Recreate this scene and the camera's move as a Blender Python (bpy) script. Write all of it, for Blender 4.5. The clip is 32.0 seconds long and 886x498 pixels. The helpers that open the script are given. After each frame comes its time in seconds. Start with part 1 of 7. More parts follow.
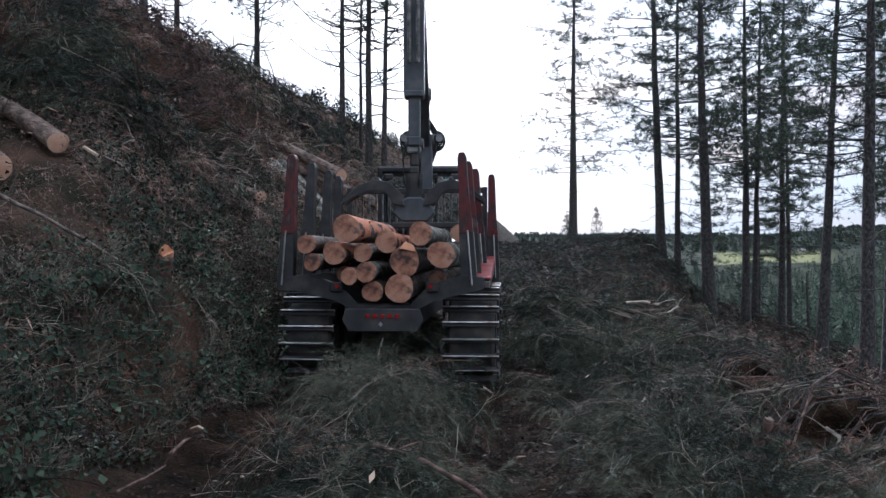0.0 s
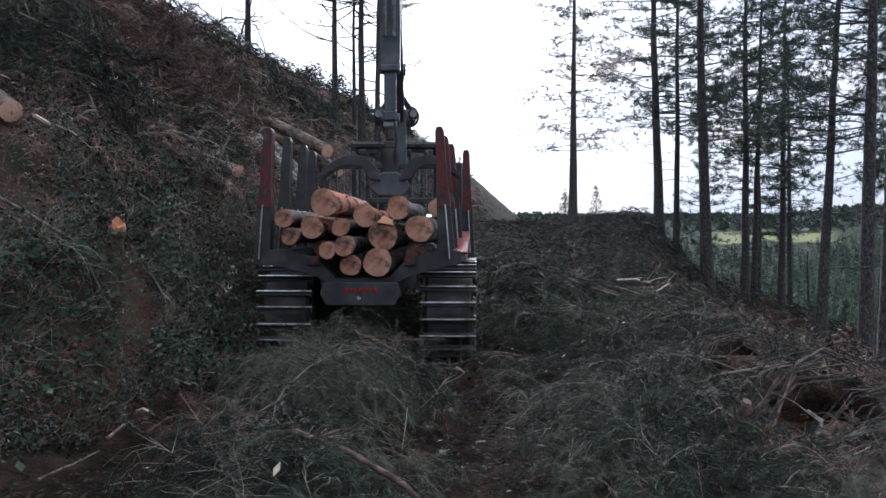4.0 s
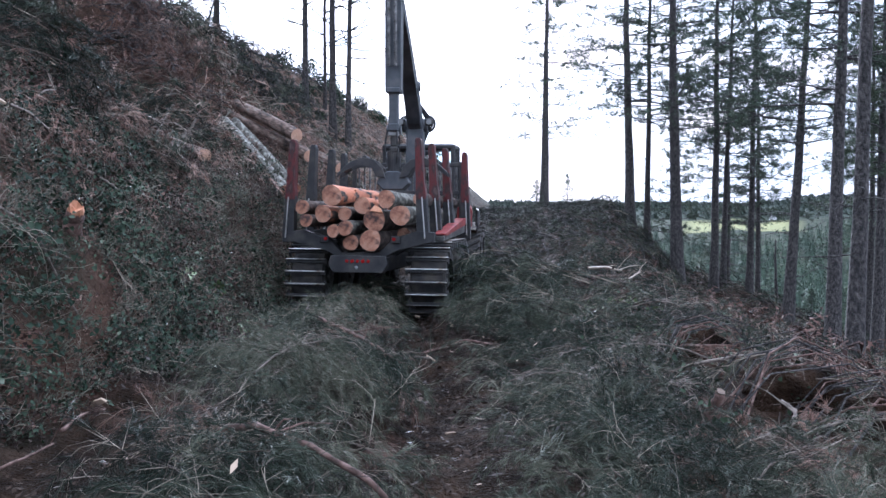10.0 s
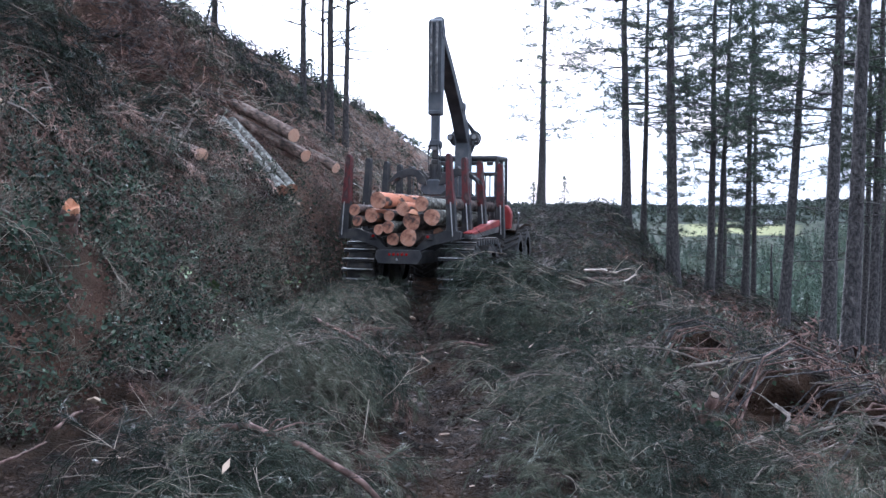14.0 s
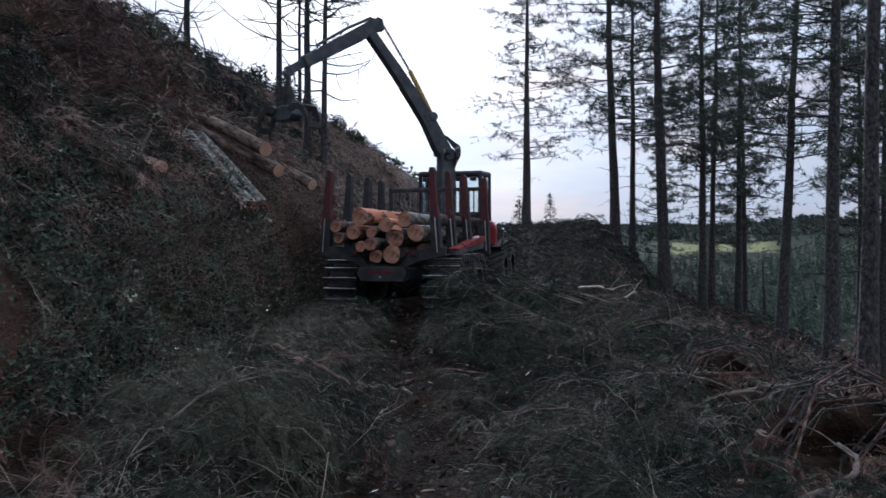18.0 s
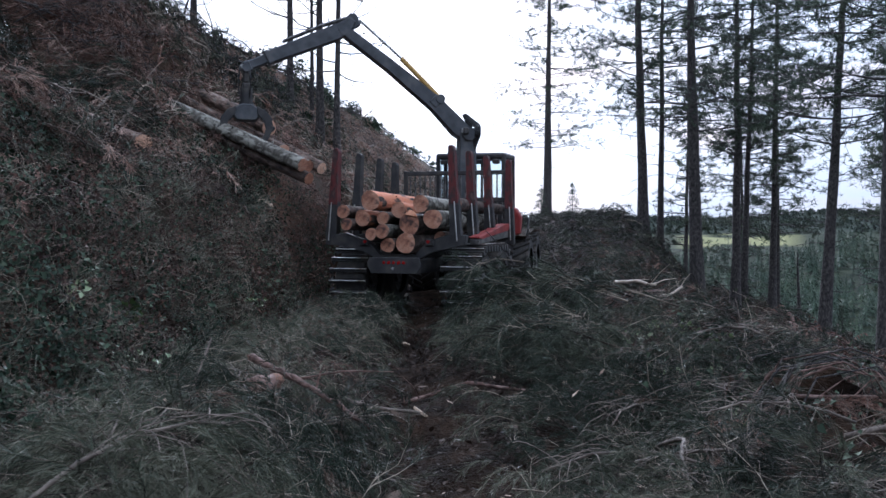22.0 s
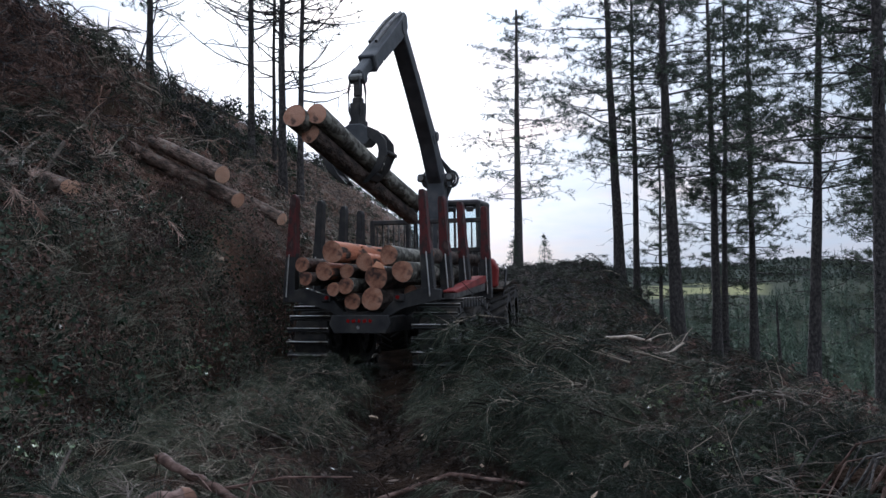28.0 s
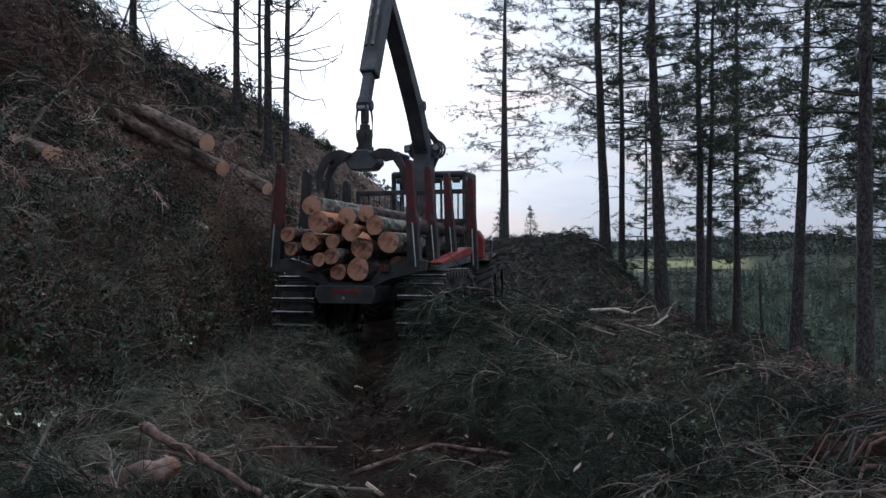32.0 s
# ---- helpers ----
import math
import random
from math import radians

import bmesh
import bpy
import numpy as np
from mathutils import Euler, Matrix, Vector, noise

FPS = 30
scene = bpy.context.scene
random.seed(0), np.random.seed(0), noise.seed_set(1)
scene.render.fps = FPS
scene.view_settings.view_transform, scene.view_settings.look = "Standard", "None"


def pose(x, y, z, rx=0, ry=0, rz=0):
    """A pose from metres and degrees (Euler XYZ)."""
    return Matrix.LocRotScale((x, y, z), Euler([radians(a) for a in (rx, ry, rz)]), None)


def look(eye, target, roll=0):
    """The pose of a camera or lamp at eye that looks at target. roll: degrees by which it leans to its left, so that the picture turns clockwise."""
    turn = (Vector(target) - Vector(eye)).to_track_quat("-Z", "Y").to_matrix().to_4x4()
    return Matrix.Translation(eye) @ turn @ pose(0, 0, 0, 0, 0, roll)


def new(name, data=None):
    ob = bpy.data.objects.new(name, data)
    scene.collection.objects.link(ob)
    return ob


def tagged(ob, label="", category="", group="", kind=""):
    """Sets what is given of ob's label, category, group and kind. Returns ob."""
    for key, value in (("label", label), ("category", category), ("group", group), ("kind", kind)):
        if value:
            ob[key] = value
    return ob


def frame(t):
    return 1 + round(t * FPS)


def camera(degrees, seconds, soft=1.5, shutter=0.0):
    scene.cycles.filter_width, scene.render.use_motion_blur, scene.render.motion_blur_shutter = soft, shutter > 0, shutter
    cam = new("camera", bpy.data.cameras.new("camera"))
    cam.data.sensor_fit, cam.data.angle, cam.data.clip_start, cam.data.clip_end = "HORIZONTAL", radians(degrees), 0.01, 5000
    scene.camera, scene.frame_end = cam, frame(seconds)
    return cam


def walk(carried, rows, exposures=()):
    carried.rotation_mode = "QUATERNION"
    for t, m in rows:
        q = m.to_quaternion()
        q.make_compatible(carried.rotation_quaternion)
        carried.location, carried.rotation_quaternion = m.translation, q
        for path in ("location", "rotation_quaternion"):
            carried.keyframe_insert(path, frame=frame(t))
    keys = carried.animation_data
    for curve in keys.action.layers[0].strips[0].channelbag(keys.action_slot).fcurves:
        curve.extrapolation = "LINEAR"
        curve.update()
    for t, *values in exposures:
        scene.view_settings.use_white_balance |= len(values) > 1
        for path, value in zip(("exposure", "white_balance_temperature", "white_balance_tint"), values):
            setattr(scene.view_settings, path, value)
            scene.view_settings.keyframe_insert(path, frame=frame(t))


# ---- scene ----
cam = camera(55.27, 32.0, 1.5, 0.5)
PATH = [
    (0, look((-0.059, 0.605, 1.722), (-0.171, 2.602, 1.727), -0.06)),
    (0.5, look((-0.056, 0.603, 1.720), (-0.172, 2.600, 1.722), -0.02)),
    (1, look((-0.055, 0.597, 1.725), (-0.173, 2.594, 1.724), -0.05)),
    (1.5, look((-0.057, 0.608, 1.720), (-0.173, 2.604, 1.718), -0.05)),
    (2, look((-0.030, 0.627, 1.717), (-0.143, 2.624, 1.706), -0.12)),
    (2.5, look((0.028, 0.670, 1.703), (-0.088, 2.667, 1.664), 0.11)),
    (4.5, look((0.333, 1.244, 1.639), (0.213, 3.240, 1.593), -0.14)),
    (5, look((0.323, 1.290, 1.632), (0.217, 3.286, 1.555), -0.42)),
    (5.5, look((0.294, 1.290, 1.630), (0.210, 3.286, 1.535), -0.43)),
    (6, look((0.281, 1.295, 1.635), (0.215, 3.291, 1.530), -0.20)),
    (6.5, look((0.283, 1.301, 1.629), (0.224, 3.298, 1.522), -0.04)),
    (7, look((0.284, 1.300, 1.632), (0.213, 3.296, 1.530), -0.04)),
    (7.5, look((0.289, 1.296, 1.632), (0.209, 3.292, 1.533), -0.13)),
    (8, look((0.295, 1.299, 1.630), (0.218, 3.296, 1.537), -0.33)),
    (8.5, look((0.300, 1.303, 1.635), (0.225, 3.299, 1.542), -0.35)),
    (9, look((0.302, 1.297, 1.637), (0.233, 3.294, 1.548), -0.18)),
    (9.5, look((0.303, 1.308, 1.636), (0.244, 3.306, 1.560), 0.04)),
    (10, look((0.301, 1.310, 1.638), (0.248, 3.308, 1.565), 0.27)),
    (10.5, look((0.301, 1.307, 1.638), (0.247, 3.305, 1.563), 0.45)),
    (11, look((0.305, 1.307, 1.638), (0.249, 3.305, 1.562), 0.40)),
    (11.5, look((0.308, 1.317, 1.635), (0.250, 3.315, 1.558), 0.39)),
    (12, look((0.305, 1.320, 1.630), (0.247, 3.317, 1.548), 0.39)),
    (12.5, look((0.310, 1.315, 1.631), (0.259, 3.312, 1.550), 0.50)),
    (13, look((0.307, 1.310, 1.639), (0.259, 3.309, 1.568), 0.65)),
    (13.5, look((0.309, 1.313, 1.632), (0.261, 3.311, 1.566), 0.67)),
    (14, look((0.311, 1.310, 1.639), (0.266, 3.308, 1.569), 0.75)),
    (14.5, look((0.312, 1.315, 1.633), (0.266, 3.313, 1.562), 0.81)),
    (16.5, look((0.350, 1.820, 1.599), (0.212, 3.815, 1.571), 0.72)),
    (17, look((0.343, 2.071, 1.558), (0.248, 4.069, 1.533), 0.54)),
    (17.5, look((0.326, 2.351, 1.555), (0.276, 4.350, 1.557), 0.71)),
    (18, look((0.312, 2.599, 1.506), (0.303, 4.598, 1.489), -0.12)),
    (18.5, look((0.298, 2.804, 1.515), (0.348, 4.803, 1.480), -0.15)),
    (19, look((0.324, 3.033, 1.502), (0.305, 5.033, 1.499), -0.23)),
    (19.5, look((0.307, 3.232, 1.484), (0.241, 5.231, 1.486), 0.07)),
    (20, look((0.242, 3.525, 1.466), (0.179, 5.524, 1.456), -0.68)),
    (20.5, look((0.223, 3.634, 1.482), (0.185, 5.634, 1.445), -0.79)),
    (21, look((0.268, 3.922, 1.466), (0.243, 5.922, 1.445), 0.23)),
    (21.5, look((0.294, 4.062, 1.449), (0.246, 6.062, 1.424), 0.54)),
    (22, look((0.254, 4.397, 1.437), (0.204, 6.396, 1.400), 0.21)),
    (22.5, look((0.266, 4.594, 1.422), (0.251, 6.594, 1.383), 0.70)),
    (23, look((0.297, 4.868, 1.407), (0.287, 6.868, 1.386), 0.64)),
    (23.5, look((0.331, 4.995, 1.398), (0.341, 6.995, 1.378), 0.49)),
    (24, look((0.324, 5.282, 1.384), (0.361, 7.281, 1.402), 0.74)),
    (24.5, look((0.301, 5.401, 1.379), (0.335, 7.401, 1.372), 0.52)),
    (25, look((0.285, 5.566, 1.369), (0.274, 7.566, 1.356), -1.29)),
    (25.5, look((0.293, 5.726, 1.406), (0.230, 7.725, 1.442), -2.25)),
    (26, look((0.267, 5.790, 1.414), (0.228, 7.788, 1.498), -1.63)),
    (26.5, look((0.231, 5.838, 1.416), (0.251, 7.834, 1.547), -0.87)),
    (28.5, look((0.192, 5.893, 1.442), (0.216, 7.892, 1.511), -0.47)),
    (29, look((0.205, 5.887, 1.449), (0.228, 7.886, 1.505), 0.13)),
    (29.5, look((0.198, 5.886, 1.437), (0.233, 7.885, 1.498), 0.27)),
    (30, look((0.216, 5.869, 1.443), (0.260, 7.868, 1.495), 0.37)),
    (30.5, look((0.206, 5.876, 1.448), (0.259, 7.875, 1.484), 0.31)),
    (31, look((0.222, 5.881, 1.439), (0.281, 7.880, 1.468), 0.14)),
    (31.5, look((0.206, 5.891, 1.437), (0.265, 7.890, 1.462), -0.04)),
    (32, look((0.187, 5.921, 1.433), (0.243, 7.920, 1.455), -0.14)),
]
EXPOSURES = [(0, 0.56, 5350, 11), (2.5, 0.54, 5350, 11), (4.5, 0.62, 5330, 12), (6, 1.35, 5080, 14), (9, 1.47, 5080, 14), (14.5, 1.47, 5080, 14), (16.5, 1.3, 5080, 14), (17.5, 0.75, 5200, 13), (18, -0.05, 5230, 13), (19, 0.15, 5230, 13), (20, 0.35, 5230, 13), (23, 0.7, 5150, 13), (23.5, 0.6, 5150, 13), (24, -0.05, 5350, 12), (24.6, -0.05, 5350, 12), (25.2, 0.3, 5330, 12), (26, 0.51, 5330, 12), (26.5, 0.51, 5330, 12), (28.5, 0.03, 5380, 11), (32, -0.05, 5380, 11)]
walk(cam, PATH, EXPOSURES)


# ---- sky and sun ----
def make_world():
    world = bpy.data.worlds.new("sky")
    scene.world = world
    world.use_nodes = True
    n, l = world.node_tree.nodes, world.node_tree.links
    n.clear()
    sky = n.new("ShaderNodeTexSky")
    sky.sky_type = "NISHITA"
    sky.sun_disc = False
    sky.sun_elevation, sky.sun_rotation = radians(15), radians(-6)
    sky.air_density, sky.dust_density, sky.ozone_density = 1.2, 3.0, 1.5
    coord = n.new("ShaderNodeTexCoord")
    stretch = n.new("ShaderNodeMapping")
    stretch.inputs["Scale"].default_value = (1.6, 1.6, 6.0)
    clouds = n.new("ShaderNodeTexNoise")
    clouds.inputs["Scale"].default_value, clouds.inputs["Detail"].default_value, clouds.inputs["Roughness"].default_value = 2.2, 7, 0.6
    ramp = n.new("ShaderNodeValToRGB")
    ramp.color_ramp.elements[0].position, ramp.color_ramp.elements[1].position = 0.36, 0.60
    ramp.color_ramp.elements[0].color, ramp.color_ramp.elements[1].color = (0.85, 0.85, 0.85, 1), (0.98, 0.96, 0.96, 1)
    gain = n.new("ShaderNodeVectorMath")
    gain.operation = "SCALE"
    gain.inputs["Scale"].default_value = 0.08
    mix = n.new("ShaderNodeMix")
    mix.data_type = "RGBA"
    grey = n.new("ShaderNodeRGBToBW")
    glow = n.new("ShaderNodeMath")
    glow.operation, glow.inputs[1].default_value, glow.inputs[2].default_value = "MULTIPLY_ADD", 0.1, 0.56
    veil = n.new("ShaderNodeMix")
    veil.data_type, veil.blend_type = "RGBA", "MULTIPLY"
    veil.inputs[0].default_value = 1.0
    veil.inputs[7].default_value = (0.92, 0.98, 1.08, 1)
    blush = n.new("ShaderNodeTexNoise")
    blush.inputs["Scale"].default_value, blush.inputs["Detail"].default_value = 3.1, 5
    pink = n.new("ShaderNodeValToRGB")
    pink.color_ramp.elements[0].position, pink.color_ramp.elements[1].position = 0.5, 0.68
    pink.color_ramp.elements[0].color, pink.color_ramp.elements[1].color = (0.97, 1.0, 1.03, 1), (1.06, 0.95, 0.92, 1)
    l.new(stretch.outputs["Vector"], blush.inputs["Vector"])
    l.new(blush.outputs["Fac"], pink.inputs["Fac"])
    l.new(pink.outputs["Color"], veil.inputs[7])
    back = n.new("ShaderNodeBackground")
    back.inputs["Strength"].default_value = 1.0
    out = n.new("ShaderNodeOutputWorld")
    l.new(coord.outputs["Generated"], stretch.inputs["Vector"])
    l.new(stretch.outputs["Vector"], clouds.inputs["Vector"])
    l.new(clouds.outputs["Fac"], ramp.inputs["Fac"])
    l.new(sky.outputs["Color"], gain.inputs[0])
    l.new(ramp.outputs["Color"], mix.inputs[0])
    l.new(gain.outputs["Vector"], mix.inputs[6])
    l.new(gain.outputs["Vector"], grey.inputs["Color"])
    l.new(grey.outputs["Val"], glow.inputs[0])
    l.new(glow.outputs["Value"], veil.inputs[6])
    l.new(veil.outputs[2], mix.inputs[7])
    # an overcast sky is about three times as bright overhead as at the horizon
    height = n.new("ShaderNodeSeparateXYZ")
    l.new(coord.outputs["Generated"], height.inputs[0])
    rise = n.new("ShaderNodeMapRange")
    rise.inputs["To Min"].default_value, rise.inputs["To Max"].default_value = 0.88, 2.35
    l.new(height.outputs["Z"], rise.inputs["Value"])
    dome = n.new("ShaderNodeVectorMath")
    dome.operation = "SCALE"
    l.new(mix.outputs[2], dome.inputs[0])
    l.new(rise.outputs["Result"], dome.inputs["Scale"])
    l.new(dome.outputs["Vector"], back.inputs["Color"])
    l.new(back.outputs["Background"], out.inputs["Surface"])


make_world()
sun = new("sun", bpy.data.lights.new("sun", "SUN"))
sun.data.energy, sun.data.angle, sun.data.color = 3.0, radians(20), (1.0, 0.93, 0.86)
sun.matrix_world = look((-6, 60, 17), (0, 0, 0))


# ---- materials ----
def material(name, colours, scale=6.0, rough=(0.7, 0.95), bump=0.3, bump_scale=40.0, metal=0.0, detail=6, island=0.0, stretch=(1, 1, 1), coords="Object", spec=0.4, bump_dist=0.02):
    """colours: two to four base colours, spread over a noise; island: how much each loose piece varies."""
    m = bpy.data.materials.new(name)
    m.use_nodes = True
    n, l = m.node_tree.nodes, m.node_tree.links
    b = n["Principled BSDF"]
    co = n.new("ShaderNodeTexCoord")
    mp = n.new("ShaderNodeMapping")
    mp.inputs["Scale"].default_value = stretch
    l.new(co.outputs[coords], mp.inputs["Vector"])
    big = n.new("ShaderNodeTexNoise")
    big.inputs["Scale"].default_value, big.inputs["Detail"].default_value = scale, detail
    l.new(mp.outputs["Vector"], big.inputs["Vector"])
    ramp = n.new("ShaderNodeValToRGB")
    e = ramp.color_ramp.elements
    while len(e) < len(colours):
        e.new(0.5)
    for i, c in enumerate(colours):
        e[i].position = 0.32 + 0.36 * i / max(1, len(colours) - 1)
        e[i].color = (*c, 1)
    fac = big.outputs["Fac"]
    if island:
        geo = n.new("ShaderNodeNewGeometry")
        info = n.new("ShaderNodeObjectInfo")
        add = n.new("ShaderNodeMath")
        add.operation = "ADD"
        l.new(geo.outputs["Random Per Island"], add.inputs[0])
        l.new(info.outputs["Random"], add.inputs[1])
        wrap = n.new("ShaderNodeMath")
        wrap.operation = "MULTIPLY_ADD"
        wrap.inputs[1].default_value, wrap.inputs[2].default_value = island * 0.5, -island * 0.5
        l.new(add.outputs[0], wrap.inputs[0])
        both = n.new("ShaderNodeMath")
        both.operation = "ADD"
        l.new(fac, both.inputs[0])
        l.new(wrap.outputs[0], both.inputs[1])
        fac = both.outputs[0]
    l.new(fac, ramp.inputs["Fac"])
    l.new(ramp.outputs["Color"], b.inputs["Base Color"])
    fine = n.new("ShaderNodeTexNoise")
    fine.inputs["Scale"].default_value, fine.inputs["Detail"].default_value = bump_scale, 4
    l.new(mp.outputs["Vector"], fine.inputs["Vector"])
    rr = n.new("ShaderNodeMapRange")
    rr.inputs["To Min"].default_value, rr.inputs["To Max"].default_value = rough
    l.new(fine.outputs["Fac"], rr.inputs["Value"])
    l.new(rr.outputs["Result"], b.inputs["Roughness"])
    if bump:
        bp = n.new("ShaderNodeBump")
        bp.inputs["Strength"].default_value, bp.inputs["Distance"].default_value = bump, bump_dist
        l.new(fine.outputs["Fac"], bp.inputs["Height"])
        l.new(bp.outputs["Normal"], b.inputs["Normal"])
    b.inputs["Metallic"].default_value = metal
    b.inputs["Specular IOR Level"].default_value = spec
    return m


SOIL = material("forest_soil", [(0.006, 0.004, 0.0028), (0.014, 0.0085, 0.0055), (0.026, 0.016, 0.01), (0.042, 0.026, 0.017)], 3.1, (0.85, 1.0), 1.0, 30, bump_dist=0.07, detail=10, spec=0.05)
MULCH = material("trodden_bark", [(0.007, 0.0042, 0.0027), (0.019, 0.0115, 0.0077), (0.045, 0.029, 0.02)], 2, (0.7, 0.95), 0, island=0.6, spec=0.2)
WET = material("wet_bark", [(0.008, 0.005, 0.0035), (0.022, 0.014, 0.01), (0.05, 0.034, 0.025)], 2, (0.28, 0.5), 0, island=0.6, spec=0.5)
BARK = material("pine_bark", [(0.014, 0.013, 0.0125), (0.03, 0.027, 0.0255), (0.058, 0.051, 0.047), (0.088, 0.077, 0.071)], 15, (0.8, 1), 1.0, 20, stretch=(1, 1, 0.6), bump_dist=0.06)
LOG_BARK = material("log_bark", [(0.015, 0.012, 0.01), (0.045, 0.031, 0.024), (0.09, 0.063, 0.05), (0.12, 0.1, 0.08)], 11, (0.8, 1), 1.0, 24, stretch=(1, 0.4, 1), island=0.12, bump_dist=0.04)
FELLED_BARK = material("felled_log_bark", [(0.03, 0.024, 0.018), (0.09, 0.06, 0.045), (0.17, 0.115, 0.087), (0.19, 0.16, 0.13)], 9, (0.8, 1), 1.0, 24, stretch=(1, 0.4, 1), island=0.12, bump_dist=0.04)
PALE_BARK = material("pale_lichened_bark", [(0.03, 0.026, 0.021), (0.075, 0.067, 0.053), (0.16, 0.15, 0.125)], 14, (0.8, 1), 0.8, 30, stretch=(1, 1, 0.5), bump_dist=0.02)
CUT = material("fresh_cut_wood", [(0.05, 0.025, 0.018), (0.23, 0.1, 0.06), (0.36, 0.17, 0.1), (0.43, 0.23, 0.15)], 7, (0.6, 0.85), 0.3, 50, island=0.3)
FRESH_CUT = material("clean_cut_wood", [(0.5, 0.25, 0.15), (0.62, 0.36, 0.235), (0.68, 0.43, 0.3)], 5, (0.6, 0.8), 0.25, 50, island=0.2)
PEELED = material("peeled_orange_wood", [(0.5, 0.2, 0.1), (0.6, 0.3, 0.17), (0.4, 0.17, 0.09)], 9, (0.6, 0.8), 0.2, 60)
NEEDLES = material("pine_needles", [(0.0075, 0.0115, 0.007), (0.018, 0.026, 0.0165), (0.043, 0.051, 0.033), (0.12, 0.12, 0.082)], 0.9, (0.5, 0.7), 0, island=0.3, spec=0.15)
SHOOT = material("pine_shoots", [(0.014, 0.011, 0.009), (0.036, 0.028, 0.022), (0.1, 0.08, 0.062), (0.29, 0.245, 0.19)], 1.5, (0.7, 0.95), 0, island=0.7, spec=0.15)
WOODS = material("valley_woods", [(0.024, 0.04, 0.025), (0.045, 0.07, 0.042), (0.085, 0.108, 0.062)], 0.05, (0.7, 0.9), 0, island=0.4)
RIDGE = material("ridge_woods", [(0.018, 0.027, 0.02), (0.03, 0.042, 0.03), (0.05, 0.06, 0.042)], 0.03, (0.7, 0.9), 0, island=0.4)
CROWN = material("crown_needles", [(0.018, 0.03, 0.016), (0.035, 0.055, 0.026), (0.06, 0.075, 0.035)], 0.6, (0.5, 0.7), 0, island=0.3)
TWIG = material("bare_twigs", [(0.055, 0.041, 0.032), (0.12, 0.092, 0.072), (0.26, 0.215, 0.17)], 2, (0.6, 0.9), 0, island=0.5)
BRACKEN = material("dead_bracken", [(0.02, 0.0095, 0.007), (0.052, 0.0245, 0.017), (0.105, 0.056, 0.04), (0.14, 0.09, 0.067)], 1.2, (0.6, 0.9), 0, island=0.5, spec=0.25)
RUST = material("dead_needles", [(0.05, 0.025, 0.018), (0.125, 0.063, 0.045), (0.23, 0.132, 0.097), (0.35, 0.245, 0.195)], 0.9, (0.7, 0.95), 0, island=0.5, spec=0.2)
LEAF = material("bramble_leaves", [(0.0095, 0.0165, 0.0085), (0.02, 0.033, 0.017), (0.046, 0.066, 0.038), (0.125, 0.145, 0.1)], 1.0, (0.55, 0.75), 0, island=0.5, spec=0.15)
CHIP = material("wood_chips", [(0.1, 0.07, 0.05), (0.28, 0.2, 0.14), (0.5, 0.38, 0.27)], 3, (0.6, 0.9), 0, island=0.7)
BLADE = material("hanging_grass", [(0.02, 0.026, 0.017), (0.042, 0.05, 0.033), (0.085, 0.09, 0.062), (0.16, 0.15, 0.11)], 1.2, (0.5, 0.75), 0, island=0.5, spec=0.25)
IVY = material("ivy_leaves", [(0.009, 0.0175, 0.01), (0.019, 0.033, 0.019), (0.042, 0.06, 0.036)], 1.0, (0.5, 0.75), 0, island=0.5, spec=0.15)


def ringed(m):
    """Growth rings round the log's axis, and a darker heart."""
    n, l = m.node_tree.nodes, m.node_tree.links
    b = n["Principled BSDF"]
    old = b.inputs["Base Color"].links[0].from_socket
    co = n.new("ShaderNodeTexCoord")
    flat = n.new("ShaderNodeVectorMath")
    flat.operation, flat.inputs[1].default_value = "MULTIPLY", (1, 0, 1)
    ring = n.new("ShaderNodeTexWave")
    ring.wave_type, ring.rings_direction = "RINGS", "SPHERICAL"
    ring.inputs["Scale"].default_value, ring.inputs["Distortion"].default_value, ring.inputs["Detail"].default_value = 26, 1.5, 2
    l.new(co.outputs["Object"], flat.inputs[0])
    l.new(flat.outputs["Vector"], ring.inputs["Vector"])
    shade = n.new("ShaderNodeMapRange")
    shade.inputs["To Min"].default_value, shade.inputs["To Max"].default_value = 0.7, 1.05
    l.new(ring.outputs["Fac"], shade.inputs["Value"])
    mul = n.new("ShaderNodeVectorMath")
    mul.operation = "SCALE"
    l.new(old, mul.inputs[0])
    l.new(shade.outputs["Result"], mul.inputs["Scale"])
    l.new(mul.outputs["Vector"], b.inputs["Base Color"])


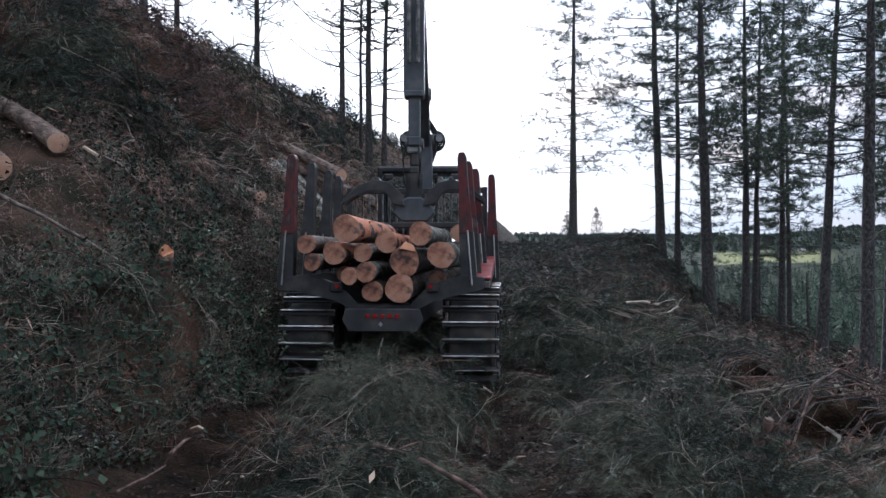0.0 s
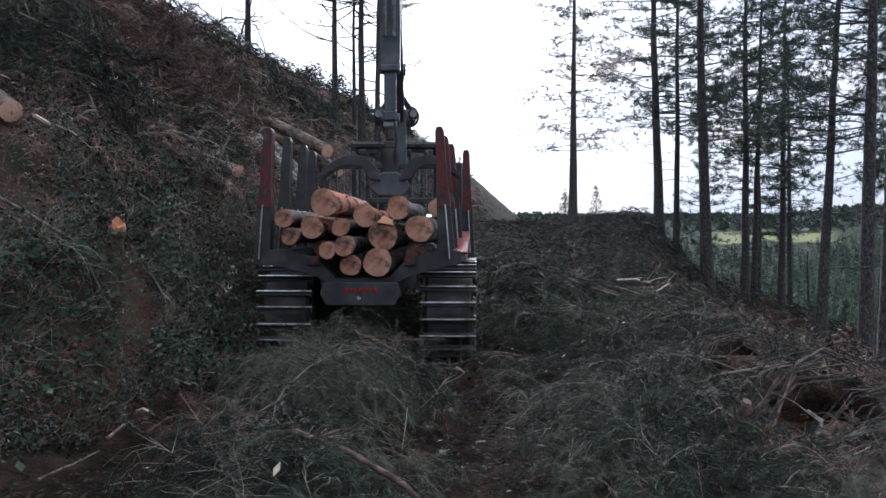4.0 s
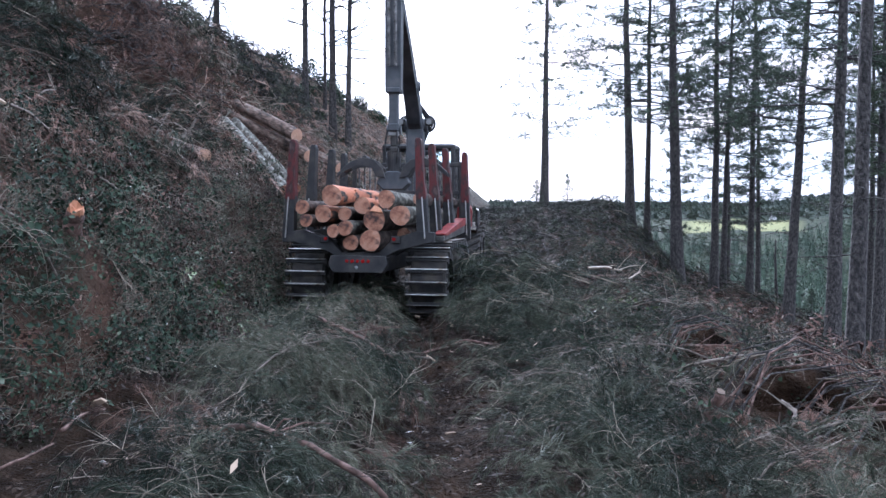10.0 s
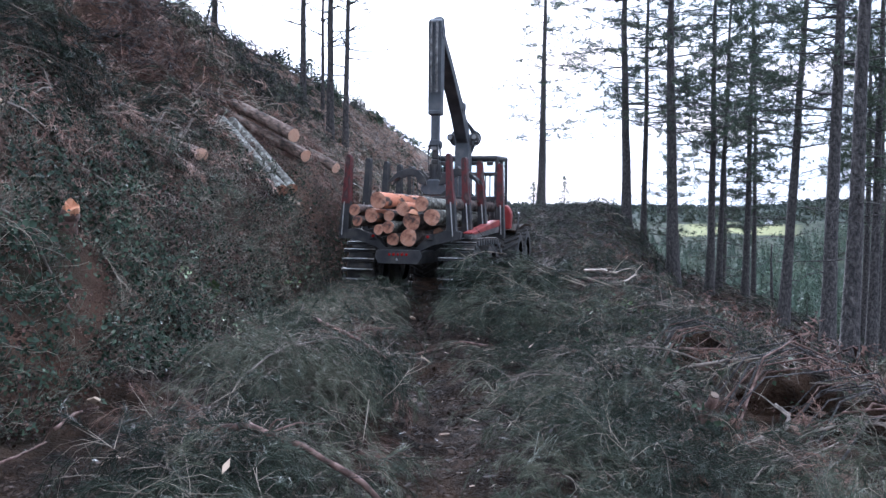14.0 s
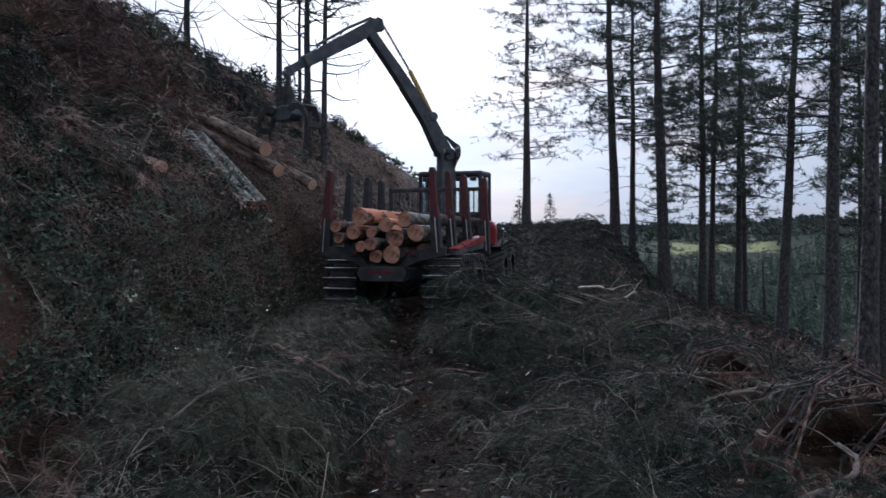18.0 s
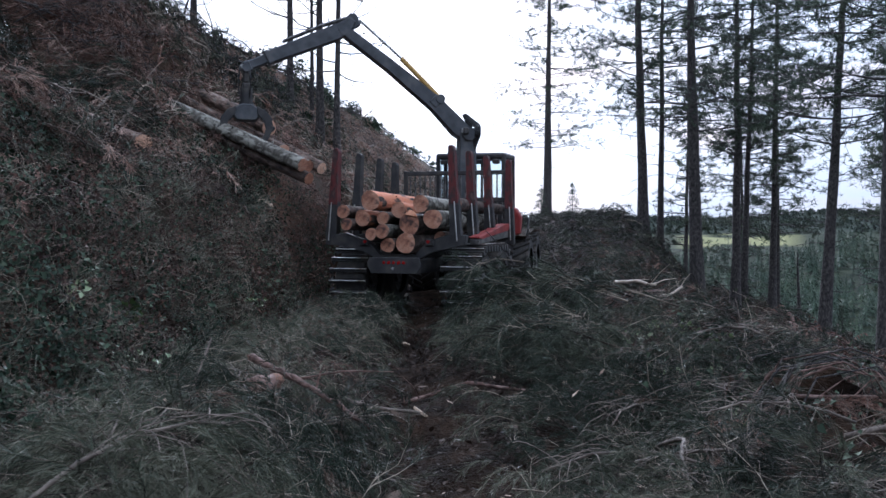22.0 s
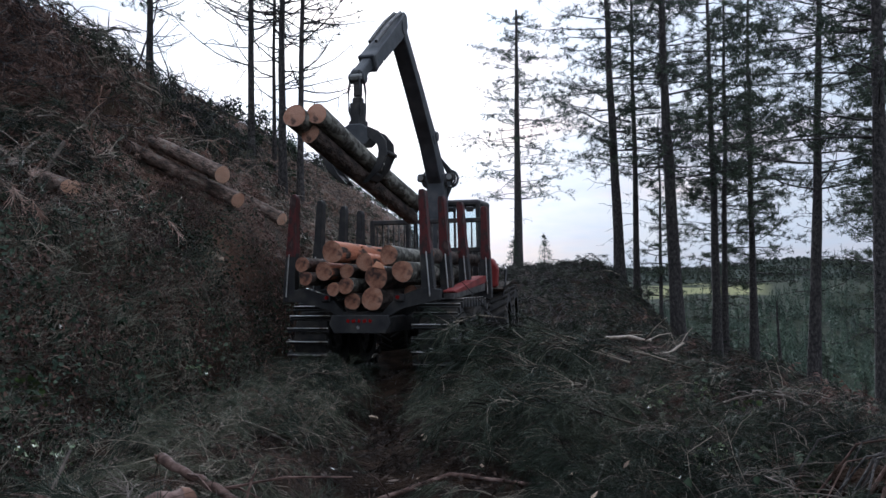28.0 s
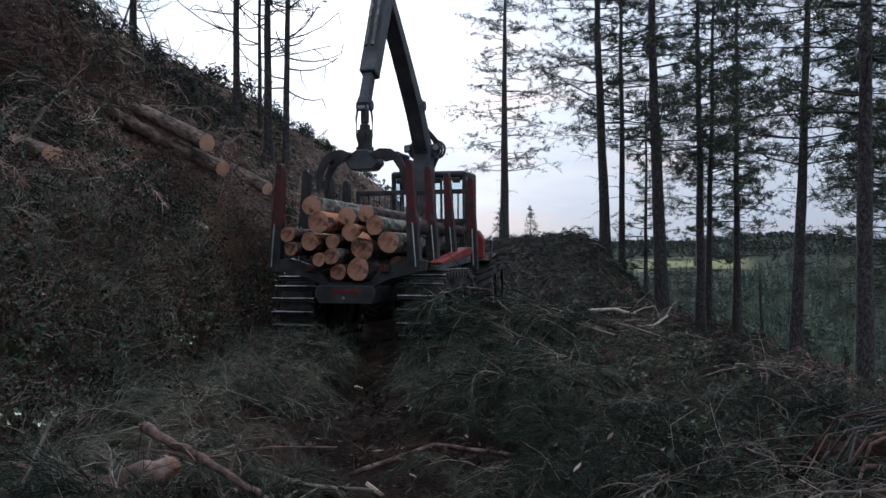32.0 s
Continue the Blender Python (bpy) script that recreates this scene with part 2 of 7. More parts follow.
def patched(base, name, colour, scale, lo, hi):
    """A copy of a bark with torn patches of another colour."""
    m = base.copy()
    m.name = name
    n, l = m.node_tree.nodes, m.node_tree.links
    b = n["Principled BSDF"]
    old = b.inputs["Base Color"].links[0].from_socket
    co = n.new("ShaderNodeTexCoord")
    mp = n.new("ShaderNodeMapping")
    mp.inputs["Scale"].default_value = (1, 0.35, 1)
    tear = n.new("ShaderNodeTexNoise")
    tear.inputs["Scale"].default_value, tear.inputs["Detail"].default_value = scale, 5
    ramp = n.new("ShaderNodeMapRange")
    ramp.inputs["From Min"].default_value, ramp.inputs["From Max"].default_value = lo, hi
    mix = n.new("ShaderNodeMix")
    mix.data_type = "RGBA"
    mix.inputs[7].default_value = (*colour, 1)
    l.new(co.outputs["Object"], mp.inputs["Vector"])
    l.new(mp.outputs["Vector"], tear.inputs["Vector"])
    l.new(tear.outputs["Fac"], ramp.inputs["Value"])
    l.new(ramp.outputs["Result"], mix.inputs[0])
    l.new(old, mix.inputs[6])
    l.new(mix.outputs[2], b.inputs["Base Color"])
    return m


ringed(CUT)
ringed(FRESH_CUT)
CUT = patched(CUT, "dirty_cut_wood", (0.075, 0.04, 0.028), 7, 0.55, 0.68)
TORN_BARK = patched(LOG_BARK, "torn_bark", (0.5, 0.19, 0.1), 6, 0.46, 0.54)
PALE_BARK = patched(PALE_BARK, "lichened_bark", (0.25, 0.24, 0.2), 12, 0.5, 0.6)


# ---- the lie of the land ----
TABLE = np.random.RandomState(7).rand(64, 64)


def lattice(x, y):
    """Smooth value noise, 0 to 1."""
    x, y = np.asarray(x, float), np.asarray(y, float)
    i, j = np.floor(x).astype(int), np.floor(y).astype(int)
    u, v = x - i, y - j
    u, v = u * u * (3 - 2 * u), v * v * (3 - 2 * v)
    a, b = TABLE[i % 64, j % 64], TABLE[(i + 1) % 64, j % 64]
    c, d = TABLE[i % 64, (j + 1) % 64], TABLE[(i + 1) % 64, (j + 1) % 64]
    return (a * (1 - u) + b * u) * (1 - v) + (c * (1 - u) + d * u) * v


def step(a, b, x):
    k = np.clip((np.asarray(x, float) - a) / (b - a), 0, 1)
    return k * k * (3 - 2 * k)


def foot(y):
    """Where the cut bank stands beside the track."""
    return -3.45 + 0.45 * step(7, 10.5, y) + 0.35 * step(14, 19, y) + 1.2 * step(20, 27, y) + 3.0 * step(26, 50, y)


RIDGE_LOW = -1.0  # height of the land beyond the valley


def lane(y):
    """The wheel rut on the right of the track."""
    return np.interp(y, [4, 6.7, 11.4, 16, 20], [0.25, 0.06, -0.27, -0.58, -0.7])


def uphill(x, y):
    return -0.9945 * x + 0.1045 * y


# logs that lie on the slope: low end, direction, length, radius
BEDS = [((-3.94, 22.5, 3.69), (-0.7, 0.714, 0.35), 3.2, 0.17), ((-3.65, 22.56, 3.19), (-0.8, 0.6, 0.40), 4.0, 0.16), ((-3.43, 26.2, 3.1), (-0.75, 0.66, 0.36), 3.2, 0.15), ((-4.58, 17.05, 2.78), (-0.7, 0.714, 0.30), 3.4, 0.135), ((-5.56, 11.1, 3.11), (-0.72, 0.69, 0.32), 3.2, 0.135), ((-5.68, 10.0, 2.68), (-0.74, 0.67, 0.34), 3.0, 0.15), ((-3.55, 19.3, 2.2), (-0.49, 0.7, 0.40), 4.3, 0.16), ((-3.5, 20.1, 2.27), (-0.49, 0.7, 0.40), 4.3, 0.145)]


def ground(x, y, rough=1.0):
    x, y = np.asarray(x, float), np.asarray(y, float)
    spur = 1.85 * step(22, 44, y) - 14 * step(70, 160, y) + 0.42 * np.exp(-(((x - 7.2) / 1.9) ** 2)) * step(28, 42, y)
    rim = 3.0 + 0.05 * y + 0.095 * np.clip(y - 20, 0, 26)
    bench = spur
    # the piles of brash between and beside the wheel tracks
    bench = bench + 0.30 * np.exp(-(((x + 1.0) / 0.75) ** 2)) * step(1, 4, y) * (1 - step(8.5, 10.5, y))
    bench = bench + 0.2 * np.exp(-(((x + 1.45) / 0.5) ** 2)) * step(8.5, 10.5, y) * (1 - step(18, 21, y))
    amp = np.clip(0.06 + 0.022 * (y - 6), 0.04, 0.45) * (1 - 0.4 * step(24, 32, y))
    bench = bench + amp * np.exp(-(((x - 2.9 - 0.045 * (y - 8)) / 1.35) ** 2)) * step(3, 6, y)
    bench = bench - 0.13 * np.exp(-(((x - lane(y)) / 0.36) ** 2)) * (1 - step(19, 23, y)) - 0.1 * np.exp(-(((x + 2.3) / 0.4) ** 2)) * (1 - step(16, 20, y))
    bench = bench - 0.14 * step(0.8, 1.6, x) * (1 - step(18, 26, y))
    fall = np.clip(x - rim, 0, None)
    # the filled edge of the bench steepens further on, down to a gentle wooded floor
    floor_z = -2.4 + 0.09 * (np.clip(y, 0, 46) - 30) - 0.2 * np.clip(y - 46, 0, None) - 0.12 * (x - 11) - 0.3 * np.clip(x - 13, 0, None)
    right = -(0.3 + 0.55 * step(17, 34, y)) * fall
    z = np.maximum(np.maximum(bench + right, np.where(fall > 0, floor_z, -99)), -26)
    d = uphill(x, y)
    plane = 0.85 * (d - 3.1)
    brow = 13.0 - 0.8 * (1 - step(34, 50, y))  # the crest lies lower near the start of the track
    plane = np.where(d > brow, 0.85 * (brow - 3.1) + 0.85 * np.tanh(d - brow) + 0.1 * np.clip(d - brow - 1, 0, 60), plane)
    plane = plane * (1 - step(110, 240, y))
    cut = 2.3 * (foot(y) - x) + 0.25 * spur
    hill = np.minimum(plane, np.where(y < 60, cut, plane))
    h = np.maximum(z, hill)
    h = h + 0.75 * np.exp(-(((x + 4.5) / 1.1) ** 2) - (((y - 23.2) / 2.2) ** 2))
    # far land: a valley on the right, a forested ridge beyond it
    far = np.hypot(x, y)
    ridge = RIDGE_LOW + 14 * step(420, 900, far) + 6 * lattice(x / 150, y / 150) + 2 * lattice(x / 60 + 9, y / 60) * step(300, 600, far)
    bearing = np.arctan2(x, np.maximum(y, 1))
    ridge = ridge + (4 * np.exp(-(((bearing - 0.40) / 0.05) ** 2)) - 3 * step(0.44, 0.5, bearing)) * step(500, 640, far)
    valley = -24 + (ridge + 24) * step(150, 620, far)
    h = h * (1 - step(90, 230, far)) + valley * step(90, 230, far)
    near = 1 - step(60, 140, far)
    h = h + rough * near * (0.26 * (lattice(x / 1.3, y / 1.3) - 0.5) + 0.14 * (lattice(x / 0.45 + 5, y / 0.45) - 0.5))
    h = h + rough * near * step(4.2, 7, d) * (0.55 * (lattice(x / 2.6 + 3, y / 2.6) - 0.5) + 0.5 * np.clip(lattice(x / 1.7 + 8, y / 1.7 + 2) - 0.55, 0, 1))
    for n, (low, away, length, r) in enumerate(BEDS):
        run = math.hypot(away[0], away[1])
        ux, uy = away[0] / run, away[1] / run
        flat = length * run / math.sqrt(run * run + away[2] ** 2)
        k = np.clip((x - low[0]) * ux + (y - low[1]) * uy, -0.3, flat)
        off = np.hypot(x - low[0] - k * ux, y - low[1] - k * uy)
        rise = 0.9 * np.clip(off - 0.4, 0, None)
        if n in (3, 5):  # the slope lies open below these logs
            below = (y - low[1]) * ux - (x - low[0]) * uy > 0
            rise = np.where(below, -0.22 * np.clip(off - 0.25, 0, 1.4) + 0.95 * np.clip(off - 1.65, 0, None), rise)
        h = np.where(off < (3.2 if n in (3, 5) else 1.5), np.minimum(h, low[2] + k * away[2] / run - 1.0 * r - 0.08 + rise), h)
    return h


def graded(near_lo, near_hi, stepsize, lo, hi, growth):
    mid = list(np.arange(near_lo, near_hi, stepsize))
    out, s = [], stepsize
    v = near_hi
    while v < hi:
        out.append(v)
        s *= growth
        v += s
    pre, s, v = [], stepsize, near_lo
    while v > lo:
        s *= growth
        v -= s
        pre.append(v)
    return np.array(pre[::-1] + mid + out + [hi])


def build_ground():
    xs = graded(-16, 14, 0.2, -2600, 2600, 1.13)
    ys = graded(1, 46, 0.22, -900, 3200, 1.10)
    X, Y = np.meshgrid(xs, ys)
    Z = ground(X, Y)
    co = np.stack([X, Y, Z], -1).reshape(-1, 3)
    w, hh = len(xs), len(ys)
    i = np.arange((hh - 1) * w).reshape(hh - 1, w)[:, :-1].ravel()
    quads = np.stack([i, i + 1, i + w + 1, i + w], 1)
    ob = mesh_object("ground", co, quads, GROUND)
    ob.data.polygons.foreach_set("use_smooth", np.ones(len(quads), bool))
    return tagged(ob, "dark forest soil with brash on a cut hillside track", "ground", kind="structure")


def mesh_object(name, co, faces, mat, mats=None, index=None):
    """One mesh from numpy arrays; faces all of one size."""
    me = bpy.data.meshes.new(name)
    co, faces = np.asarray(co, np.float32), np.asarray(faces, np.int32)
    k = faces.shape[1]
    me.vertices.add(len(co))
    me.vertices.foreach_set("co", co.ravel())
    me.loops.add(faces.size)
    me.loops.foreach_set("vertex_index", faces.ravel())
    me.polygons.add(len(faces))
    me.polygons.foreach_set("loop_start", np.arange(0, faces.size, k, dtype=np.int32))
    me.polygons.foreach_set("loop_total", np.full(len(faces), k, np.int32))
    for m in mats or [mat]:
        me.materials.append(m)
    if index is not None:
        me.polygons.foreach_set("material_index", np.asarray(index, np.int32))
    me.update(calc_edges=True)
    return new(name, me)


def ground_material():
    """Soil on the track, needle litter and bracken on the banks, woods and one meadow far off."""
    m = SOIL.copy()
    m.name = "ground_cover"
    n, l = m.node_tree.nodes, m.node_tree.links
    b = n["Principled BSDF"]
    old = b.inputs["Base Color"].links[0].from_socket
    geo = n.new("ShaderNodeTexCoord")
    sep = n.new("ShaderNodeSeparateXYZ")
    l.new(geo.outputs["Object"], sep.inputs[0])
    litter = n.new("ShaderNodeTexNoise")
    litter.inputs["Scale"].default_value, litter.inputs["Detail"].default_value = 0.7, 9
    l.new(geo.outputs["Object"], litter.inputs["Vector"])
    lr = n.new("ShaderNodeValToRGB")
    e = lr.color_ramp.elements
    e.new(0.5)
    e[0].position, e[1].position, e[2].position = 0.36, 0.5, 0.64
    e[0].color, e[1].color, e[2].color = (0.024, 0.024, 0.015, 1), (0.066, 0.045, 0.032, 1), (0.13, 0.075, 0.052, 1)
    l.new(litter.outputs["Fac"], lr.inputs["Fac"])
    bank = n.new("ShaderNodeMapRange")
    bank.inputs["From Min"].default_value, bank.inputs["From Max"].default_value = -2.7, -3.5
    l.new(sep.outputs["X"], bank.inputs["Value"])
    mix = n.new("ShaderNodeMix")
    mix.data_type = "RGBA"
    l.new(bank.outputs["Result"], mix.inputs[0])
    l.new(old, mix.inputs[6])
    l.new(lr.outputs["Color"], mix.inputs[7])
    # woods and the meadow, by distance
    far = n.new("ShaderNodeMapRange")
    far.inputs["From Min"].default_value, far.inputs["From Max"].default_value = 75, 130
    l.new(sep.outputs["Y"], far.inputs["Value"])
    wood = n.new("ShaderNodeTexNoise")
    wood.inputs["Scale"].default_value, wood.inputs["Detail"].default_value = 0.18, 12
    l.new(geo.outputs["Object"], wood.inputs["Vector"])
    wr = n.new("ShaderNodeValToRGB")
    wr.color_ramp.elements[0].position, wr.color_ramp.elements[1].position = 0.35, 0.65
    wr.color_ramp.elements[0].color, wr.color_ramp.elements[1].color = (0.012, 0.019, 0.012, 1), (0.038, 0.046, 0.027, 1)
    l.new(wood.outputs["Fac"], wr.inputs["Fac"])
    mix2 = n.new("ShaderNodeMix")
    mix2.data_type = "RGBA"
    l.new(far.outputs["Result"], mix2.inputs[0])
    l.new(mix.outputs[2], mix2.inputs[6])
    l.new(wr.outputs["Color"], mix2.inputs[7])
    def between(value, lo, hi, soft):
        a = n.new("ShaderNodeMapRange")
        a.inputs["From Min"].default_value, a.inputs["From Max"].default_value = lo, lo + soft
        c = n.new("ShaderNodeMapRange")
        c.inputs["From Min"].default_value, c.inputs["From Max"].default_value = hi, hi - soft
        l.new(value, a.inputs["Value"])
        l.new(value, c.inputs["Value"])
        p = n.new("ShaderNodeMath")
        p.operation = "MULTIPLY"
        l.new(a.outputs["Result"], p.inputs[0])
        l.new(c.outputs["Result"], p.inputs[1])
        return p.outputs[0]

    flat = n.new("ShaderNodeVectorMath")
    flat.operation = "MULTIPLY"
    flat.inputs[1].default_value = (1, 1, 0)
    l.new(geo.outputs["Object"], flat.inputs[0])
    away = n.new("ShaderNodeVectorMath")
    away.operation = "LENGTH"
    l.new(flat.outputs["Vector"], away.inputs[0])
    ratio = n.new("ShaderNodeMath")
    ratio.operation = "DIVIDE"
    l.new(sep.outputs["X"], ratio.inputs[0])
    l.new(sep.outputs["Y"], ratio.inputs[1])
    both = n.new("ShaderNodeMath")
    both.operation = "MULTIPLY"
    wavy = n.new("ShaderNodeTexNoise")
    wavy.inputs["Scale"].default_value, wavy.inputs["Detail"].default_value = 0.02, 6
    l.new(geo.outputs["Object"], wavy.inputs["Vector"])
    edge = n.new("ShaderNodeMath")
    edge.operation, edge.inputs[1].default_value = "MULTIPLY_ADD", 110
    edge.inputs[2].default_value = -55
    l.new(wavy.outputs["Fac"], edge.inputs[0])
    reach = n.new("ShaderNodeMath")
    l.new(away.outputs["Value"], reach.inputs[0])
    l.new(edge.outputs[0], reach.inputs[1])
    l.new(between(reach.outputs[0], 436, 500, 8), both.inputs[0])
    l.new(between(ratio.outputs[0], 0.24, 0.40, 0.03), both.inputs[1])
    mix3 = n.new("ShaderNodeMix")
    mix3.data_type = "RGBA"
    mix3.inputs[7].default_value = (0.2, 0.2, 0.09, 1)
    l.new(both.outputs[0], mix3.inputs[0])
    l.new(mix2.outputs[2], mix3.inputs[6])
    beyond = n.new("ShaderNodeMapRange")
    beyond.inputs["From Min"].default_value, beyond.inputs["From Max"].default_value = 500, 530
    l.new(away.outputs["Value"], beyond.inputs["Value"])
    mix4 = n.new("ShaderNodeMix")
    mix4.data_type = "RGBA"
    mix4.inputs[7].default_value = (0.024, 0.034, 0.025, 1)
    l.new(beyond.outputs["Result"], mix4.inputs[0])
    l.new(mix3.outputs[2], mix4.inputs[6])
    l.new(mix4.outputs[2], b.inputs["Base Color"])
    return m


GROUND = ground_material()
build_ground()


# ---- mesh helpers ----
def part(name, bm, mat, parent=None, label="", smooth=False, more=()):
    me = bpy.data.meshes.new(name)
    bmesh.ops.recalc_face_normals(bm, faces=bm.faces[:])
    if smooth:
        for f in bm.faces:
            f.smooth = True
    bm.to_mesh(me)
    bm.free()
    for m in (mat, *more):
        me.materials.append(m)
    ob = new(name, me)
    if parent is not None:
        ob.parent = parent
    return tagged(ob, label)


def box(bm, size, at, turn=(0, 0, 0), bevel=0.012):
    got = bmesh.ops.create_cube(bm, size=1.0, matrix=pose(*at, *turn) @ Matrix.Diagonal((*size, 1)))
    if bevel:
        edges = list({e for v in got["verts"] for e in v.link_edges})
        bmesh.ops.bevel(bm, geom=edges, offset=min(bevel, 0.3 * min(size)), segments=1, affect="EDGES", profile=0.5)
    return bm


def drum(bm, r1, r2, length, at, turn=(0, 0, 0), seg=20):
    """A cone or cylinder along its own z, centred."""
    bmesh.ops.create_cone(bm, cap_ends=True, segments=seg, radius1=r1, radius2=r2, depth=length, matrix=pose(*at, *turn))
    return bm


def tube(bm, points, radius, seg=8, taper=1.0):
    points = [Vector(p) for p in points]
    rings = []
    for i, p in enumerate(points):
        a = points[max(0, i - 1)]
        b = points[min(len(points) - 1, i + 1)]
        q = (b - a).to_track_quat("Z", "Y")
        r = radius * (1 + (taper - 1) * i / max(1, len(points) - 1))
        rings.append([bm.verts.new(p + q @ Vector((r * math.cos(2 * math.pi * k / seg), r * math.sin(2 * math.pi * k / seg), 0))) for k in range(seg)])
    for r0, r1 in zip(rings, rings[1:]):
        for k in range(seg):
            bm.faces.new((r0[k], r0[(k + 1) % seg], r1[(k + 1) % seg], r1[k]))
    bm.faces.new(rings[0][::-1])
    bm.faces.new(rings[-1])
    return bm


def slab(bm, outline, thickness, m=None, bevel=0.0):
    """A plate: an outline in its own x-y plane, thick along z, centred."""
    m = m or Matrix()
    lo = [bm.verts.new(m @ Vector((x, y, -thickness / 2))) for x, y in outline]
    hi = [bm.verts.new(m @ Vector((x, y, thickness / 2))) for x, y in outline]
    n = len(outline)
    faces = [bm.faces.new(lo[::-1]), bm.faces.new(hi)]
    for k in range(n):
        faces.append(bm.faces.new((lo[k], lo[(k + 1) % n], hi[(k + 1) % n], hi[k])))
    if bevel:
        bmesh.ops.bevel(bm, geom=list({e for f in faces for e in f.edges}), offset=bevel, segments=1, affect="EDGES")
    return bm


def fresh():
    return bmesh.new()


# ---- materials of the machine ----
RED = material("worn_red_paint", [(0.04, 0.005, 0.005), (0.085, 0.0095, 0.009), (0.066, 0.013, 0.012), (0.022, 0.011, 0.01), (0.075, 0.045, 0.04)], 9, (0.45, 0.8), 0.3, 40, spec=0.4, bump_dist=0.006, stretch=(1, 1, 0.45))
FENDER_RED = material("bright_red_paint", [(0.11, 0.01, 0.009), (0.2, 0.017, 0.014), (0.24, 0.04, 0.033)], 4, (0.4, 0.65), 0.1, 60, bump_dist=0.004)
BLACK = material("dirty_black_paint", [(0.012, 0.012, 0.013), (0.025, 0.024, 0.024), (0.05, 0.044, 0.038)], 5, (0.45, 0.8), 0.15, 50, bump_dist=0.005)
CRANE = material("crane_grey_paint", [(0.03, 0.033, 0.037), (0.05, 0.054, 0.06), (0.08, 0.08, 0.08)], 4, (0.4, 0.65), 0.12, 60, bump_dist=0.004)
STEEL = material("worn_steel", [(0.3, 0.29, 0.28), (0.5, 0.49, 0.47), (0.2, 0.16, 0.12)], 7, (0.22, 0.5), 0.15, 70, metal=0.9, bump_dist=0.004)
DULL = material("scuffed_dark_steel", [(0.04, 0.036, 0.032), (0.10, 0.095, 0.09), (0.2, 0.19, 0.18)], 9, (0.3, 0.6), 0.2, 60, metal=0.7, bump_dist=0.006)
RUBBER = material("muddy_tyre_rubber", [(0.012, 0.012, 0.012), (0.03, 0.027, 0.024), (0.06, 0.05, 0.04)], 5, (0.7, 0.95), 0.4, 40, bump_dist=0.01)
OCHRE = material("ochre_cylinder_paint", [(0.35, 0.2, 0.05), (0.45, 0.28, 0.08), (0.3, 0.17, 0.06)], 5, (0.4, 0.6), 0.1, 50)
HOSE = material("hydraulic_hose", [(0.01, 0.01, 0.01), (0.03, 0.03, 0.03)], 20, (0.4, 0.6), 0.2, 90)
LAMP_RED = material("red_lamp_glass", [(0.175, 0.005, 0.005), (0.225, 0.01, 0.01)], 10, (0.15, 0.3), 0)
GREY = material("pale_grey_casting", [(0.16, 0.16, 0.15), (0.26, 0.26, 0.25)], 6, (0.4, 0.7), 0.2, 50)


def glass_material():
    m = bpy.data.materials.new("cab_glass")
    m.use_nodes = True
    b = m.node_tree.nodes["Principled BSDF"]
    b.inputs["Base Color"].default_value = (0.75, 0.82, 0.85, 1)
    b.inputs["Roughness"].default_value, b.inputs["Transmission Weight"].default_value, b.inputs["IOR"].default_value = 0.02, 1.0, 1.1
    return m


GLASS = glass_material()


# ---- the forwarder: origin on the ground under the rear of its tracks, y ahead, x to its right ----
PIVOT = Vector((0.0, 4.67, 3.62))
BOOM = 3.45
TRACK_R, TRACK_Y0, TRACK_Y1, TRACK_Z = 0.60, 1.22, 2.56, 0.60
forwarder = tagged(new("forwarder"), "muddy red and black log forwarder with steel tracks, part loaded", "forwarder")


FRONT = Matrix.Translation((0, 4.5, 0.9)) @ pose(0, 0, 0, 3, 0, 5) @ Matrix.Translation((0, -4.5, -0.9))  # the front half, turned a little at the joint


def stake(y, side):
    """A post that leans in over the load: black foot, sleeve, a bright rod on its rear face."""
    x = float(np.interp(y, [0.4, 1.45, 2.5, 3.5], [1.05, 1.07, 1.12, 1.27])) if side > 0 else -1.26
    m = pose(x, y, 1.28, 0, (-3.2 if y < 3 else -1) * side, 0)
    flip = -side
    bm = fresh()
    slab(bm, [(-0.1, -0.06), (0.1, -0.06), (0.1, 0.1), (0.085, 0.72), (0.06, 0.8), (-0.06, 0.8), (-0.085, 0.72), (-0.1, 0.1)], 0.15, m @ pose(0, 0, 0, 90, 0, 0), 0.012)
    ob = part("stake", bm, BLACK, forwarder, "black steel stake with a red upper half" if side > 0 or y < 1 else "")
    bm = fresh()
    slab(bm, [(-0.085, 0.66), (0.085, 0.66), (0.08, 0.8), (0.058, 0.92), (0.055, 1.6), (0.035, 1.66), (-0.035, 1.66), (-0.055, 1.6), (-0.058, 0.92), (-0.08, 0.8)], 0.165, m @ pose(0, 0, 0, 90, 0, 0), 0.01)
    red = side > 0 or y < 1
    part("stake_sleeve", bm, RED if red else BLACK, ob, "scratched red stake sleeve" if red else "")
    bm = fresh()
    tube(bm, [m @ Vector((0.035 * side, -0.1, 0.02)), m @ Vector((0.02 * side, -0.1, 0.7))], 0.012, 6)
    part("stake_rod", bm, STEEL, ob, "bright steel rod")


